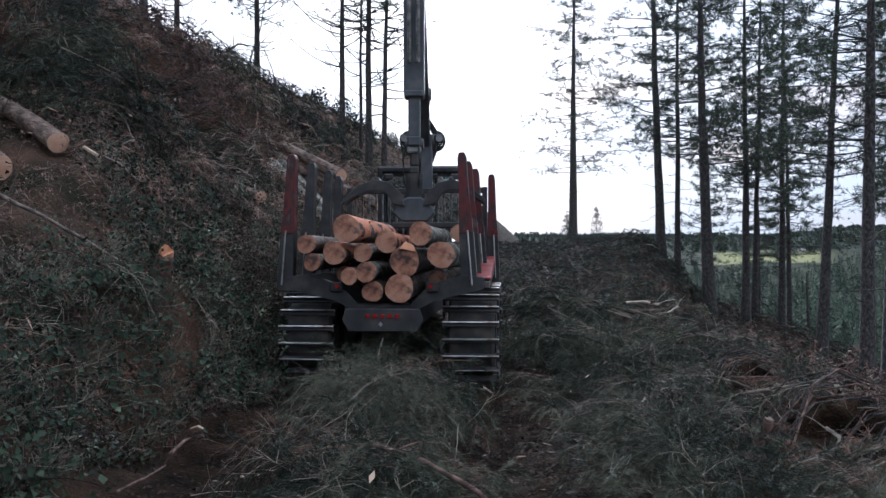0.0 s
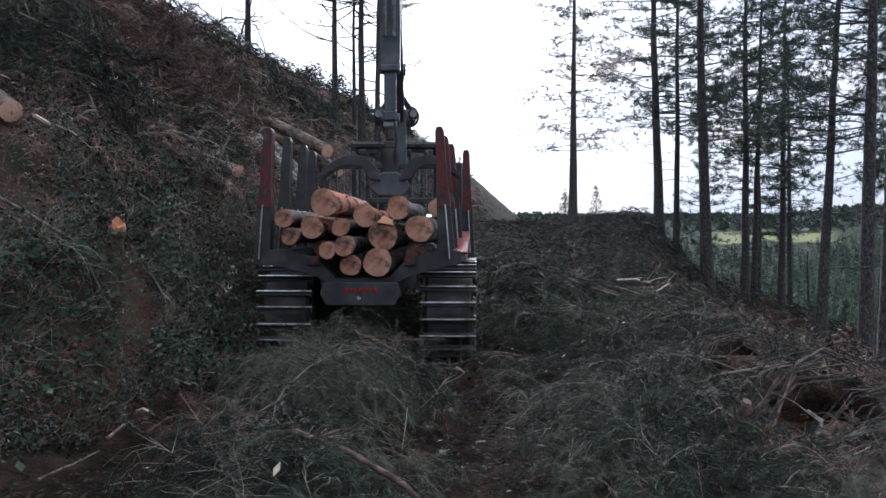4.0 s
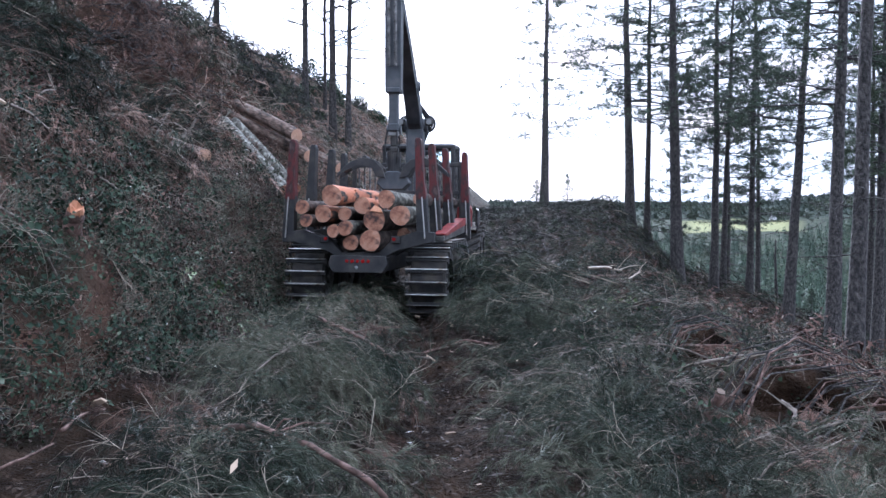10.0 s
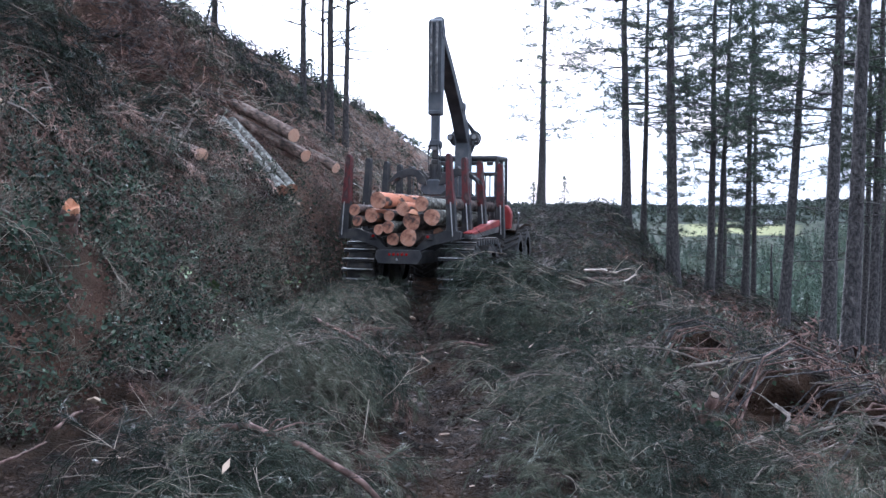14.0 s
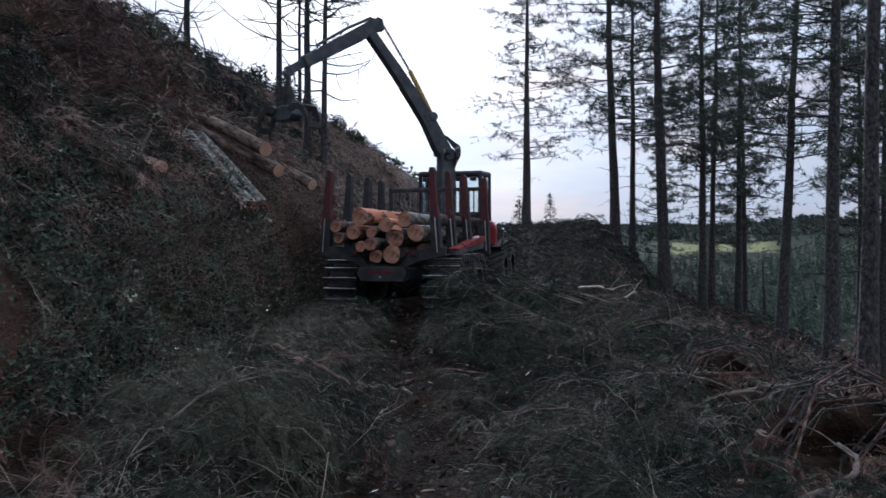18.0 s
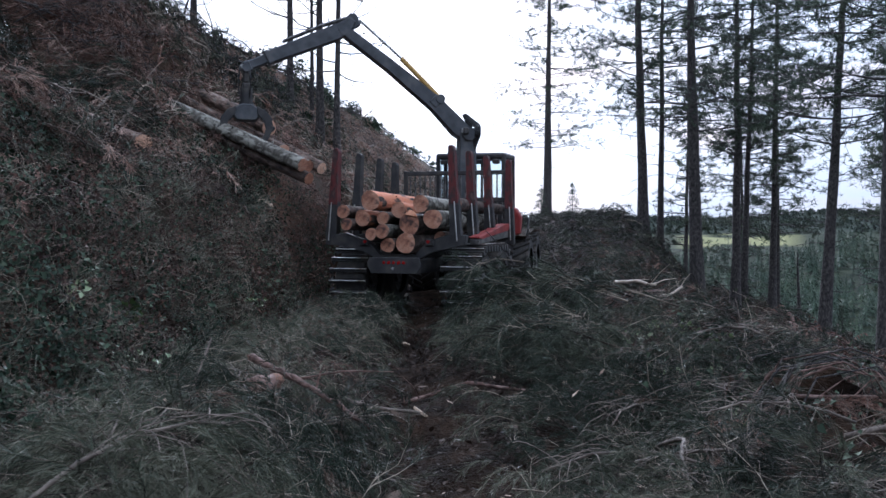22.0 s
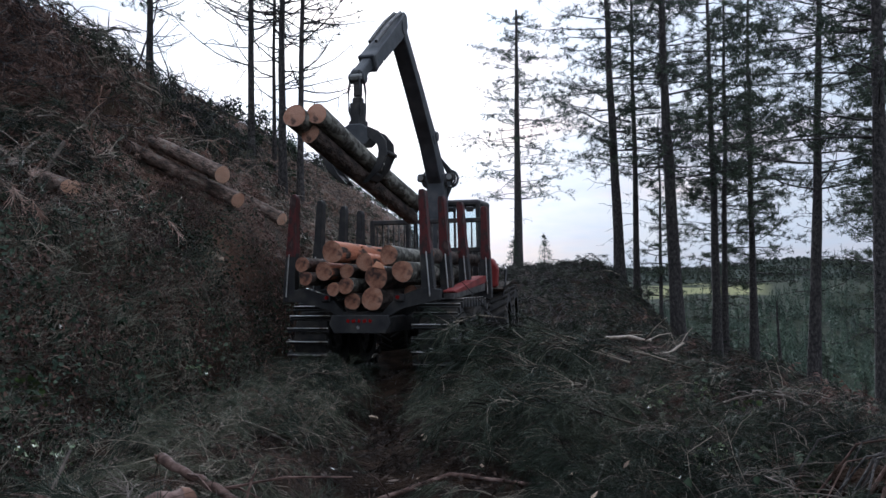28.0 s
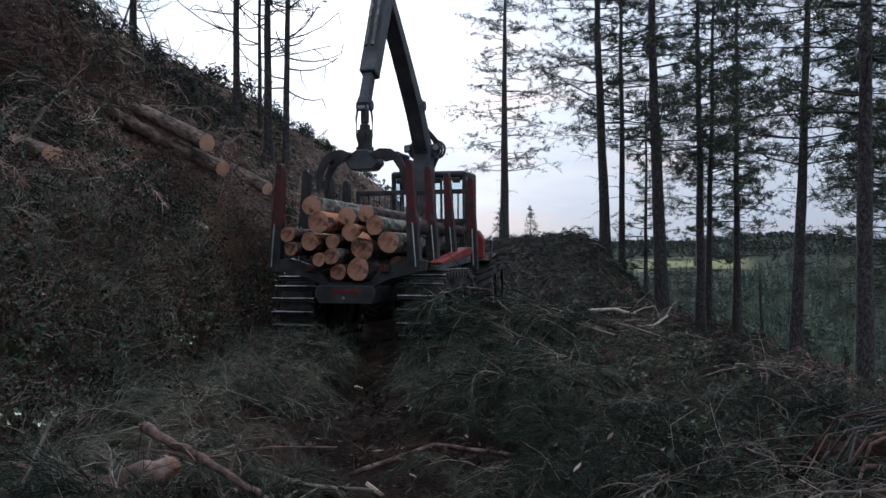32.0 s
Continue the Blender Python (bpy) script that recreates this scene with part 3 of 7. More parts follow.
def bunk(y):
    bm = fresh()
    box(bm, (0.72, 0.16, 0.14), (0, y, 1.0), bevel=0.015)
    for s in (-1, 1):
        slab(bm, [(0.3, 0.93), (0.62, 1.12), (1.22, 1.24), (1.24, 1.40), (0.98, 1.44), (0.55, 1.30), (0.33, 1.08)][:: s] if s > 0 else [(-a, b) for a, b in [(0.3, 0.93), (0.62, 1.12), (1.22, 1.24), (1.24, 1.40), (0.98, 1.44), (0.55, 1.30), (0.33, 1.08)]], 0.16, pose(0, y, 0, 90, 0, 0), 0.012)
    part("bunk", bm, BLACK, forwarder, "dark steel bunk beam")


def build_rear_frame():
    bm = fresh()
    for s in (-1, 1):
        box(bm, (0.16, 4.5, 0.26), (0.28 * s, 2.5, 0.86), bevel=0.02)
    for y in (0.35, 1.3, 2.6, 4.2):
        box(bm, (0.5, 0.14, 0.2), (0, y, 0.86))
    part("rear_frame", bm, BLACK, forwarder)
    for y in (0.42, 1.45, 2.5, 3.5):
        bunk(y)
        for s in (-1, 1):
            stake(y, s)
    # tail plate with its lamps and red marks
    bm = fresh()
    slab(bm, [(-0.42, -0.12), (0.42, -0.12), (0.5, 0.02), (0.46, 0.16), (-0.46, 0.16), (-0.5, 0.02)], 0.06, pose(0, 0.2, 0.86, 90, 0, 0), 0.01)
    plate = part("tail_plate", bm, BLACK, forwarder, "black tail plate with red marks")
    bm = fresh()
    for i, w in enumerate((0.05, 0.06, 0.045, 0.06, 0.05)):
        box(bm, (w, 0.012, 0.05), (-0.18 + 0.09 * i, 0.165, 0.93), (0, 20 * (-1) ** i, 0), 0.003)
    part("red_mark", bm, LAMP_RED, plate, "red reflective marks")
    bm = fresh()
    box(bm, (0.045, 0.012, 0.04), (-0.02, 0.165, 0.83), (0, 45, 0), 0.003)
    part("emblem", bm, GREY, plate, "small pale emblem")
    for s in (-1, 1):
        bm = fresh()
        box(bm, (0.16, 0.08, 0.12), (0.6 * s, 0.33, 1.28), bevel=0.015)
        lamp = part("tail_lamp", bm, BLACK, forwarder)
        bm = fresh()
        drum(bm, 0.032, 0.028, 0.03, (0.58 * s, 0.28, 1.29), (90, 0, 0), 14)
        part("lens", bm, LAMP_RED, lamp, "red lamp lens")
    # headboard grille
    bm = fresh()
    for z in (1.5, 2.15, 2.72):
        box(bm, (2.26, 0.06, 0.09), (0, 3.86, z))
    for s in (-1, 1):
        box(bm, (0.09, 0.07, 1.35), (1.12 * s, 3.86, 2.1))
    head = part("headboard", bm, BLACK, forwarder, "black steel headboard grille")
    for i in range(19):
        bm = fresh()
        box(bm, (0.028, 0.03, 1.24), (-1.02 + 0.1133 * i, 3.862, 2.1), bevel=0.004)
        part("bar", bm, DULL, head)


def build_tracks():
    loop = 2 * (TRACK_Y1 - TRACK_Y0) + 2 * math.pi * TRACK_R
    bm = fresh()
    box(bm, (0.72, 0.06, 0.03), (0, 0, 0.0), bevel=0.006)
    box(bm, (0.72, 0.022, 0.055), (0, 0.018, 0.032), bevel=0.005)
    for s in (-1, 1):
        box(bm, (0.03, 0.1, 0.11), (0.345 * s, 0, -0.035), bevel=0.006)
    shoe = part("track_shoe", bm, BLACK, forwarder, "scuffed steel track shoe")
    for f in shoe.data.polygons:
        if f.center.z > 0.045:
            f.material_index = 1
    shoe.data.materials.append(STEEL)
    shoes = []
    for side in (-1, 1):
        for i in range(32):
            ob = shoe if not shoes else shoe.copy()
            if shoes:
                scene.collection.objects.link(ob)
            shoes.append((ob, side, loop * (i + 0.3 * (side > 0)) / 32))
    return shoes


def wheel(x, y, r, width, tread):
    """A wheel on its axle, built round its own centre."""
    bm = fresh()
    profile = [(-0.5, 0.62), (-0.5, 0.86), (-0.44, 0.95), (-0.2, 0.985), (0.2, 0.985), (0.44, 0.95), (0.5, 0.86), (0.5, 0.62)]
    seg = 36
    rings = []
    for k in range(seg):
        a = 2 * math.pi * k / seg
        rings.append([bm.verts.new((px * width, pr * r * math.cos(a), pr * r * math.sin(a))) for px, pr in profile])
    for k in range(seg):
        for j in range(len(profile) - 1):
            bm.faces.new((rings[k][j], rings[k][j + 1], rings[(k + 1) % seg][j + 1], rings[(k + 1) % seg][j]))
    ob = part("wheel", bm, RUBBER, forwarder, "muddy rubber tyre" if tread else "")
    if tread:
        bm = fresh()
        box(bm, (0.6 * width, 0.06, 0.075), (0, 0, 0), bevel=0.012)
        lug = part("lug", bm, RUBBER, ob)
        for k in range(44):
            s = 1 if k % 2 else -1
            piece = lug if k == 0 else lug.copy()
            if k:
                scene.collection.objects.link(piece)
            piece.matrix_local = pose(0, 0, 0, 360 * (k // 2) / 22 + 8.2 * (s > 0), 0, 0) @ pose(0.25 * s * width, 0, 0.99 * r, 0, 0, 32 * s)
    bm = fresh()
    drum(bm, 0.64 * r, 0.64 * r, 0.66 * width, (0, 0, 0), (0, 90, 0), 28)
    drum(bm, 0.3 * r, 0.26 * r, 0.9 * width, (0, 0, 0), (0, 90, 0), 16)
    for k in range(8):
        a = math.pi * k / 4
        drum(bm, 0.02, 0.02, 0.7 * width, (0, 0.42 * r * math.cos(a), 0.42 * r * math.sin(a)), (0, 90, 0), 6)
    part("rim", bm, DULL, ob, "dusty steel rim")
    ob["hub"] = (x, y, r)
    return ob


def side_fender():
    """The long red plate that rises beside the load on the right, with a dull face below it."""
    bm = fresh()
    slab(bm, [(1.0, 1.35), (1.2, 1.34), (3.3, 1.5), (3.34, 1.64), (3.1, 1.63), (1.0, 1.38)], 0.2, pose(1.2, 0, 0, 90, 0, 90), 0.015)
    plate = part("side_fender", bm, FENDER_RED, forwarder, "scratched red side fender")
    bm = fresh()
    slab(bm, [(1.0, 1.24), (3.3, 1.36), (3.3, 1.5), (1.0, 1.33)], 0.17, pose(1.2, 0, 0, 90, 0, 90), 0.01)
    part("skirt", bm, DULL, plate, "dull steel skirt below the fender")


side_fender()


def build_front():
    bm = fresh()
    box(bm, (0.9, 4.2, 0.34), (0, 6.7, 0.95), bevel=0.03)
    box(bm, (0.5, 0.7, 0.5), (0, 4.75, 0.9), bevel=0.03)
    for s in (-1, 1):
        box(bm, (0.24, 1.7, 0.28), (0.72 * s, 6.45, 0.68), bevel=0.04)
    part("front_frame", bm, BLACK, forwarder)
    bm = fresh()
    slab(bm, [(7.1, 1.1), (8.9, 1.1), (8.95, 1.7), (8.6, 2.0), (7.1, 2.05)], 1.1, pose(0, 0, 0, 90, 0, 90), 0.05)
    part("hood", bm, RED, forwarder, "red engine hood")
    for s in (-1, 1):
        bm = fresh()
        slab(bm, [(0.88 * s, 1.38), (1.2 * s, 1.4), (1.22 * s, 1.8), (1.12 * s, 1.98), (0.95 * s, 2.0), (0.9 * s, 1.85)], 0.3, pose(0, 5.0, 0, 90, 0, 0), 0.03)
        part("fender", bm, FENDER_RED, forwarder, "scratched red fender")
        bm = fresh()
        slab(bm, [(5.0, 1.36), (6.6, 1.44), (8.0, 1.36), (8.0, 1.30), (6.6, 1.38), (5.0, 1.30)], 0.6, pose(1.02 * s, 0, 0, 90, 0, 90), 0.008)
        part("mudguard", bm, SOIL, forwarder, "mud-caked black mudguard")
        bm = fresh()
        tube(bm, [(1.28 * s, 5.1, 1.2), (1.34 * s, 5.16, 1.5), (1.34 * s, 5.4, 1.75), (1.28 * s, 5.75, 1.78), (1.26 * s, 5.85, 1.4)], 0.02, 8)
        part("handrail", bm, BLACK, forwarder)
    # the cab: body, posts, roof, panes
    bm = fresh()
    box(bm, (1.56, 1.6, 0.72), (0, 6.2, 1.5), bevel=0.04)
    cab = part("cab", bm, BLACK, forwarder, "dark operator cab with barred windows")
    bm = fresh()
    box(bm, (1.62, 1.66, 0.14), (0, 6.2, 3.16), bevel=0.05)
    part("roof", bm, BLACK, cab)
    for x in (-0.76, 0.76):
        for y in (5.42, 6.2, 6.98):
            bm = fresh()
            box(bm, (0.09, 0.1, 1.4), (x, y, 2.45), bevel=0.02)
            part("post", bm, BLACK, cab)
    for x in (-0.26, 0.26):
        bm = fresh()
        box(bm, (0.05, 0.06, 1.3), (x, 5.42, 2.45))
        part("window_bar", bm, BLACK, cab)
    bm = fresh()
    box(bm, (1.5, 0.07, 0.1), (0, 5.42, 2.1))
    part("window_rail", bm, BLACK, cab)
    for at, size in (((0, 5.43, 2.5), (1.42, 0.012, 1.2)), ((-0.765, 5.81, 2.5), (0.012, 0.68, 1.2)), ((0.765, 5.81, 2.5), (0.012, 0.68, 1.2)), ((-0.765, 6.59, 2.5), (0.012, 0.68, 1.2)), ((0.765, 6.59, 2.5), (0.012, 0.68, 1.2)), ((0, 6.98, 2.5), (1.42, 0.012, 1.2))):
        bm = fresh()
        box(bm, size, at, bevel=0)
        pane = part("pane", bm, GLASS, cab, "clear cab glass")
        pane.visible_shadow = False
    for i in range(5):
        bm = fresh()
        tube(bm, [(0.8, 5.5 + 0.15 * i, 1.95), (0.8, 5.5 + 0.15 * i, 3.05)], 0.012, 6)
        part("window_bar", bm, BLACK, cab)
    for i in range(4):
        bm = fresh()
        box(bm, (0.16, 0.1, 0.11), (-0.6 + 0.4 * i, 5.34, 3.03), bevel=0.02)
        part("work_lamp", bm, BLACK, cab, "work lamp on the roof edge")
    bm = fresh()
    drum(bm, 0.05, 0.05, 0.8, (-0.6, 7.6, 2.4), seg=14)
    part("exhaust_pipe", bm, DULL, forwarder)


def build_crane():
    """The moving parts, each round its own joint, reaching along +y."""
    c = {}
    bm = fresh()
    drum(bm, 0.36, 0.36, 0.3, (0, 0, -2.4), seg=24)
    slab(bm, [(-0.2, -2.3), (0.24, -2.3), (0.2, -0.9), (0.17, 0.14), (-0.17, 0.14), (-0.2, -0.9)], 0.36, pose(0, 0, 0, 90, 0, 90), 0.03)
    drum(bm, 0.14, 0.14, 0.5, (0, 0, 0), (0, 90, 0), 18)
    c["pillar"] = part("crane_pillar", bm, CRANE, forwarder, "dark crane pillar with hose loops")
    for s in (-1, 1):
        for k in range(3):
            bm = fresh()
            r = 0.09 + 0.028 * k
            pts = [(s * (0.2 + 0.02 * k + r * math.sin(a)), -0.14 - 0.03 * k, 0.05 + r * math.cos(a) * 1.15) for a in np.linspace(0, math.pi, 11)]
            tube(bm, [(s * 0.08, 0.05, 0.45)] + pts + [(s * 0.1, -0.1, -0.5)], 0.026, 6)
            part("hose", bm, HOSE, c["pillar"])
    for s in (-1, 1):
        bm = fresh()
        box(bm, (0.17, 0.13, 0.16), (0.3 * s, 0.1, 0.05), (0, 0, 0), 0.03)
        box(bm, (0.04, 0.06, 0.2), (0.22 * s, 0.06, -0.05), bevel=0.01)
        lamp = part("work_lamp", bm, BLACK, c["pillar"], "black work lamp on the crane pillar")
        bm = fresh()
        drum(bm, 0.06, 0.055, 0.02, (0.3 * s, 0.17, 0.05), (90, 0, 0), 14)
        part("lens", bm, GREY, lamp, "pale lamp lens")
    bm = fresh()
    side = [(-0.1, -0.16), (0.25, -0.2), (0.95, -0.06), (2.2, -0.06), (BOOM + 0.08, -0.12), (BOOM + 0.1, 0.1), (2.3, 0.17), (0.95, 0.22), (0.1, 0.16), (-0.1, 0.12)]
    slab(bm, side, 0.29, pose(0, 0, 0, 90, 0, 90), 0.022)
    box(bm, (0.32, 0.24, 0.26), (0, 1.0, 0.1), (4, 0, 0), 0.03)
    drum(bm, 0.13, 0.13, 0.32, (0, BOOM, 0), (0, 90, 0), 18)
    drum(bm, 0.1, 0.1, 0.36, (0, 0.95, 0.2), (0, 90, 0), 16)
    c["boom"] = part("boom", bm, CRANE, forwarder, "dark grey steel crane boom")
    bm = fresh()
    tube(bm, [(0, 0.95, 0.24), (0, 2.15, 0.36)], 0.055, 12)
    cyl = part("lift_cylinder", bm, OCHRE, c["boom"], "ochre hydraulic cylinder")
    bm = fresh()
    tube(bm, [(0, 2.15, 0.36), (0, BOOM - 0.1, 0.4)], 0.028, 10)
    part("piston_rod", bm, STEEL, c["boom"], "bright piston rod")
    bm = fresh()
    slab(bm, [(BOOM - 0.2, 0.32), (BOOM + 0.02, 0.44), (BOOM + 0.14, 0.36), (BOOM + 0.1, 0.0), (BOOM - 0.08, 0.02)], 0.2, pose(0, 0, 0, 90, 0, 90), 0.02)
    part("knuckle_link", bm, CRANE, c["boom"])
    bm = fresh()
    tube(bm, [(0.14, 0.2, 0.1), (0.14, 1.0, 0.3), (0.14, 2.2, 0.22), (0.14, BOOM, 0.1)], 0.02, 6)
    tube(bm, [(0.16, 0.2, 0.05), (0.16, 1.1, 0.22), (0.16, 2.2, 0.16), (0.16, BOOM, 0.02)], 0.018, 6)
    part("hose", bm, HOSE, c["boom"])
    bm = fresh()
    slab(bm, [(-0.3, 0.06), (-0.22, 0.2), (0.1, 0.17), (1.72, 0.16), (1.77, -0.1), (0.2, -0.15), (-0.08, -0.1)], 0.29, pose(0, 0, 0, 90, 0, 90), 0.02)
    drum(bm, 0.12, 0.12, 0.3, (0, 0, 0), (0, 90, 0), 18)
    box(bm, (0.28, 0.1, 0.3), (0, 1.72, 0.03), bevel=0.02)
    c["stick"] = part("stick_boom", bm, CRANE, forwarder, "dark grey outer boom")
    bm = fresh()
    for k in range(2):
        tube(bm, [(0.06 - 0.12 * k, -0.2, 0.22), (0.06 - 0.12 * k, 0.4, 0.26), (0.06 - 0.12 * k, 1.3, 0.24)], 0.03, 8)
    part("extension_cylinder", bm, DULL, c["stick"])
    bm = fresh()
    box(bm, (0.17, 1.5, 0.19), (0, -0.75, 0.03), bevel=0.02)
    box(bm, (0.2, 0.16, 0.24), (0, -0.04, 0.02), bevel=0.03)
    drum(bm, 0.085, 0.085, 0.26, (0, 0, 0), (0, 90, 0), 16)
    c["extension"] = part("extension_boom", bm, CRANE, forwarder, "worn steel extension boom")
    bm = fresh()
    box(bm, (0.2, 0.09, 0.09), (0, 0.07, 0.05), bevel=0.02)
    part("hose_clamp", bm, GREY, c["extension"], "pale hose clamp")
    bm = fresh()
    box(bm, (0.13, 0.11, 0.34), (0, 0, -0.14), bevel=0.03)
    box(bm, (0.16, 0.14, 0.12), (0, 0, -0.36), bevel=0.03)
    drum(bm, 0.12, 0.13, 0.3, (0, 0, -0.56), seg=18)
    drum(bm, 0.15, 0.15, 0.08, (0, 0, -0.74), seg=18)
    c["rotator"] = part("rotator", bm, BLACK, forwarder, "black hydraulic rotator")
    for k in range(3):
        bm = fresh()
        a = 2.1 * k
        tube(bm, [(0.1 * math.cos(a), 0.1 * math.sin(a), 0.1), (0.16 * math.cos(a), 0.16 * math.sin(a), -0.2), (0.15 * math.cos(a), 0.15 * math.sin(a), -0.5), (0.08 * math.cos(a), 0.08 * math.sin(a), -0.72)], 0.018, 6)
        part("hose", bm, HOSE, c["rotator"])
    bm = fresh()
    slab(bm, [(-0.3, -0.12), (-0.22, 0.02), (-0.1, 0.1), (0.1, 0.1), (0.22, 0.02), (0.3, -0.12), (0.18, -0.24), (-0.18, -0.24)], 0.34, pose(0, 0, -0.85, 90, 0, 0), 0.02)
    c["grapple"] = part("grapple_head", bm, CRANE, forwarder, "worn dark grapple head")
    for s in (-1, 1):
        bm = fresh()
        out = [(-0.05, 0.08), (0.2, 0.14), (0.46, 0.08), (0.66, -0.12), (0.73, -0.42), (0.66, -0.78), (0.58, -0.86), (0.6, -0.6), (0.58, -0.36), (0.48, -0.16), (0.34, -0.06), (0.1, -0.08)]
        out = [(0.76 * a, 0.8 * b) for a, b in out]
        for y in (-0.19, 0.19):
            slab(bm, [(s * a, b) for a, b in out], 0.05, pose(0, y, 0, 90, 0, 0), 0.008)
        box(bm, (0.07, 0.4, 0.1), (s * 0.48, 0, -0.08), (0, s * 40, 0), 0.02)
        box(bm, (0.05, 0.42, 0.14), (s * 0.5, 0, -0.5), (0, s * 8, 0), 0.012)
        c["claw", s] = part("claw", bm, BLACK, forwarder, "worn curved grapple claw")
    return c


build_rear_frame()
SHOES = build_tracks()
WHEELS = []
for wx in (-1.05, 1.05):
    for wy in (TRACK_Y0, TRACK_Y1):
        WHEELS.append((wheel(wx, wy, 0.555, 0.6, False), wx, wy, 0.6, 0.6))
    for wy in (5.45, 6.95):
        WHEELS.append((wheel(wx * 1.0, wy, 0.66, 0.66, True), wx, wy, 0.66, 0.66))
for ob, wx, wy, wz, wr in WHEELS:
    ob["front"] = wy > 5
before = set(forwarder.children)
build_front()
for ob in forwarder.children:
    if ob not in before:
        ob.matrix_local = FRONT @ ob.matrix_local
CRANE_PARTS = build_crane()


# ---- logs ----
def log_thing(name, length, r, bark, label, group="", seed=0, flare=1.0, cut=None):
    """A log along y about its own middle, its butt towards -y."""
    rnd = random.Random(seed)
    bm = fresh()
    seg, rows = 16, 9
    rings = []
    ph = [rnd.uniform(0, 6.28) for _ in range(4)]
    bend = rnd.uniform(-0.02, 0.02) * length
    for j in range(rows):
        k = j / (rows - 1)
        rad = r * (1.0 - 0.10 * k * flare)
        ring = []
        for i in range(seg):
            a = 2 * math.pi * i / seg
            q = rad * (1 + 0.035 * math.sin(2 * a + ph[0]) + 0.03 * math.sin(3 * a + ph[1] + 2 * k) + 0.02 * rnd.uniform(-1, 1))
            ring.append(bm.verts.new((q * math.cos(a) + bend * math.sin(math.pi * k), (k - 0.5) * length, q * math.sin(a))))
        rings.append(ring)
    for r0, r1 in zip(rings, rings[1:]):
        for i in range(seg):
            bm.faces.new((r0[i], r1[i], r1[(i + 1) % seg], r0[(i + 1) % seg]))
    ends = []
    for j, y in ((0, -0.5), (-1, 0.5)):
        e = fresh()
        edge = [e.verts.new(v.co * 1.0 + Vector((0, 0.0, 0))) for v in rings[j]]
        c = sum((v.co for v in edge), Vector()) / seg
        mid = [e.verts.new(c + (v.co - c) * 0.55 + Vector((0, 0.006 * (1 if y > 0 else -1), 0))) for v in edge]
        top = e.verts.new(c + Vector((0, 0.009 * (1 if y > 0 else -1), 0)))
        for i in range(seg):
            e.faces.new((edge[i], edge[(i + 1) % seg], mid[(i + 1) % seg], mid[i]))
            e.faces.new((mid[i], mid[(i + 1) % seg], top))
        ends.append(e)
    for _ in range(rnd.randint(3, 6)):
        k, a = rnd.uniform(0.1, 0.9), rnd.uniform(0, 6.28)
        d = Vector((math.cos(a), 0, math.sin(a)))
        tube(bm, [d * r * 0.85 + Vector((0, (k - 0.5) * length, 0)), d * (r + rnd.uniform(0.02, 0.05)) + Vector((0, (k - 0.5) * length + 0.02, 0))], 0.022, 6, 0.8)
    ob = tagged(part(name, bm, bark, None, smooth=True), label, "log", group)
    for e in ends:
        part("cut_end", e, cut or CUT, ob, "fresh pale orange sawn end")
    return ob


def axis_pose(x, y, z, yaw, pitch, spin=0.0):
    """A log's pose: yaw in degrees to the right of +y, pitch up."""
    return pose(x, y, z, 0, 0, -yaw) @ pose(0, 0, 0, pitch, 0, 0) @ pose(0, 0, 0, 0, spin, 0)


LOAD = [(0.23, 1.27, 0.178, 0.2), (-0.13, 1.23, 0.13, 0.22), (-0.21, 1.47, 0.126, 0.1), (-0.38, 1.42, 0.107, 0.1), (0.26, 1.60, 0.185, 0.2), (0.75, 1.68, 0.165, 0.1), (0.46, 1.94, 0.145, 0.25), (0.0, 1.84, 0.138, 0.35), (-0.26, 1.70, 0.114, 0.35), (-0.46, 2.0, 0.172, 0.2), (-0.59, 1.70, 0.142, 0.25), (-0.85, 1.59, 0.108, 0.1), (-0.96, 1.81, 0.118, 0.15), (0.62, 1.35, 0.12, 0.9), (-0.6, 1.42, 0.11, 0.8), (0.93, 1.95, 0.12, 0.8)]
LOAD_LOGS = []
for i, (lx, lz, lr, ly) in enumerate(LOAD):
    pale = i in (2, 5, 6)
    LOAD_LOGS.append((log_thing("log", 3.55 - (ly - 0.2) * 0.4, lr, PALE_BARK if pale else TORN_BARK if i in (7, 9, 10) else LOG_BARK, "sawn pine log with lichened pale bark in the load" if pale else "sawn pine log with rough brown bark in the load", "logs on the forwarder", 20 + i), lx, ly, lz, (i * 37) % 5 - 2.0))
bm = fresh()
slab(bm, [(-0.1, -0.02), (0.11, -0.06), (0.08, 0.02), (-0.02, 0.07)], 0.05, pose(0.03, -1.78, 0.17, 80, 0, 0), 0.006)
part("torn_splinter", bm, PEELED, LOAD_LOGS[4][0], "fresh pink splinter of torn wood")
HELD_R = [(0.16, -0.66, 2.27), (0.145, -0.09, 2.1), (0.13, 0.2, 2.14)]
HELD = [log_thing("log", 4.3, r, PALE_BARK if i < 2 else LOG_BARK, "long pine log with pale flaking bark, lifted by the grapple", "logs lifted by the grapple", 60 + i) for i, (r, _, _) in enumerate(HELD_R)]


def lying(low, away, length, r, bark, label, seed, group="logs lying on the slope"):
    d = Vector(away).normalized()
    mid = Vector(low) + d * length / 2
    yaw, pitch = math.degrees(math.atan2(d.x, d.y)), math.degrees(math.asin(d.z))
    ob = log_thing("log", length, r, bark, label, group, seed, cut=FRESH_CUT)
    ob.matrix_world = axis_pose(mid.x, mid.y, mid.z, yaw, pitch, seed * 40)
    return ob


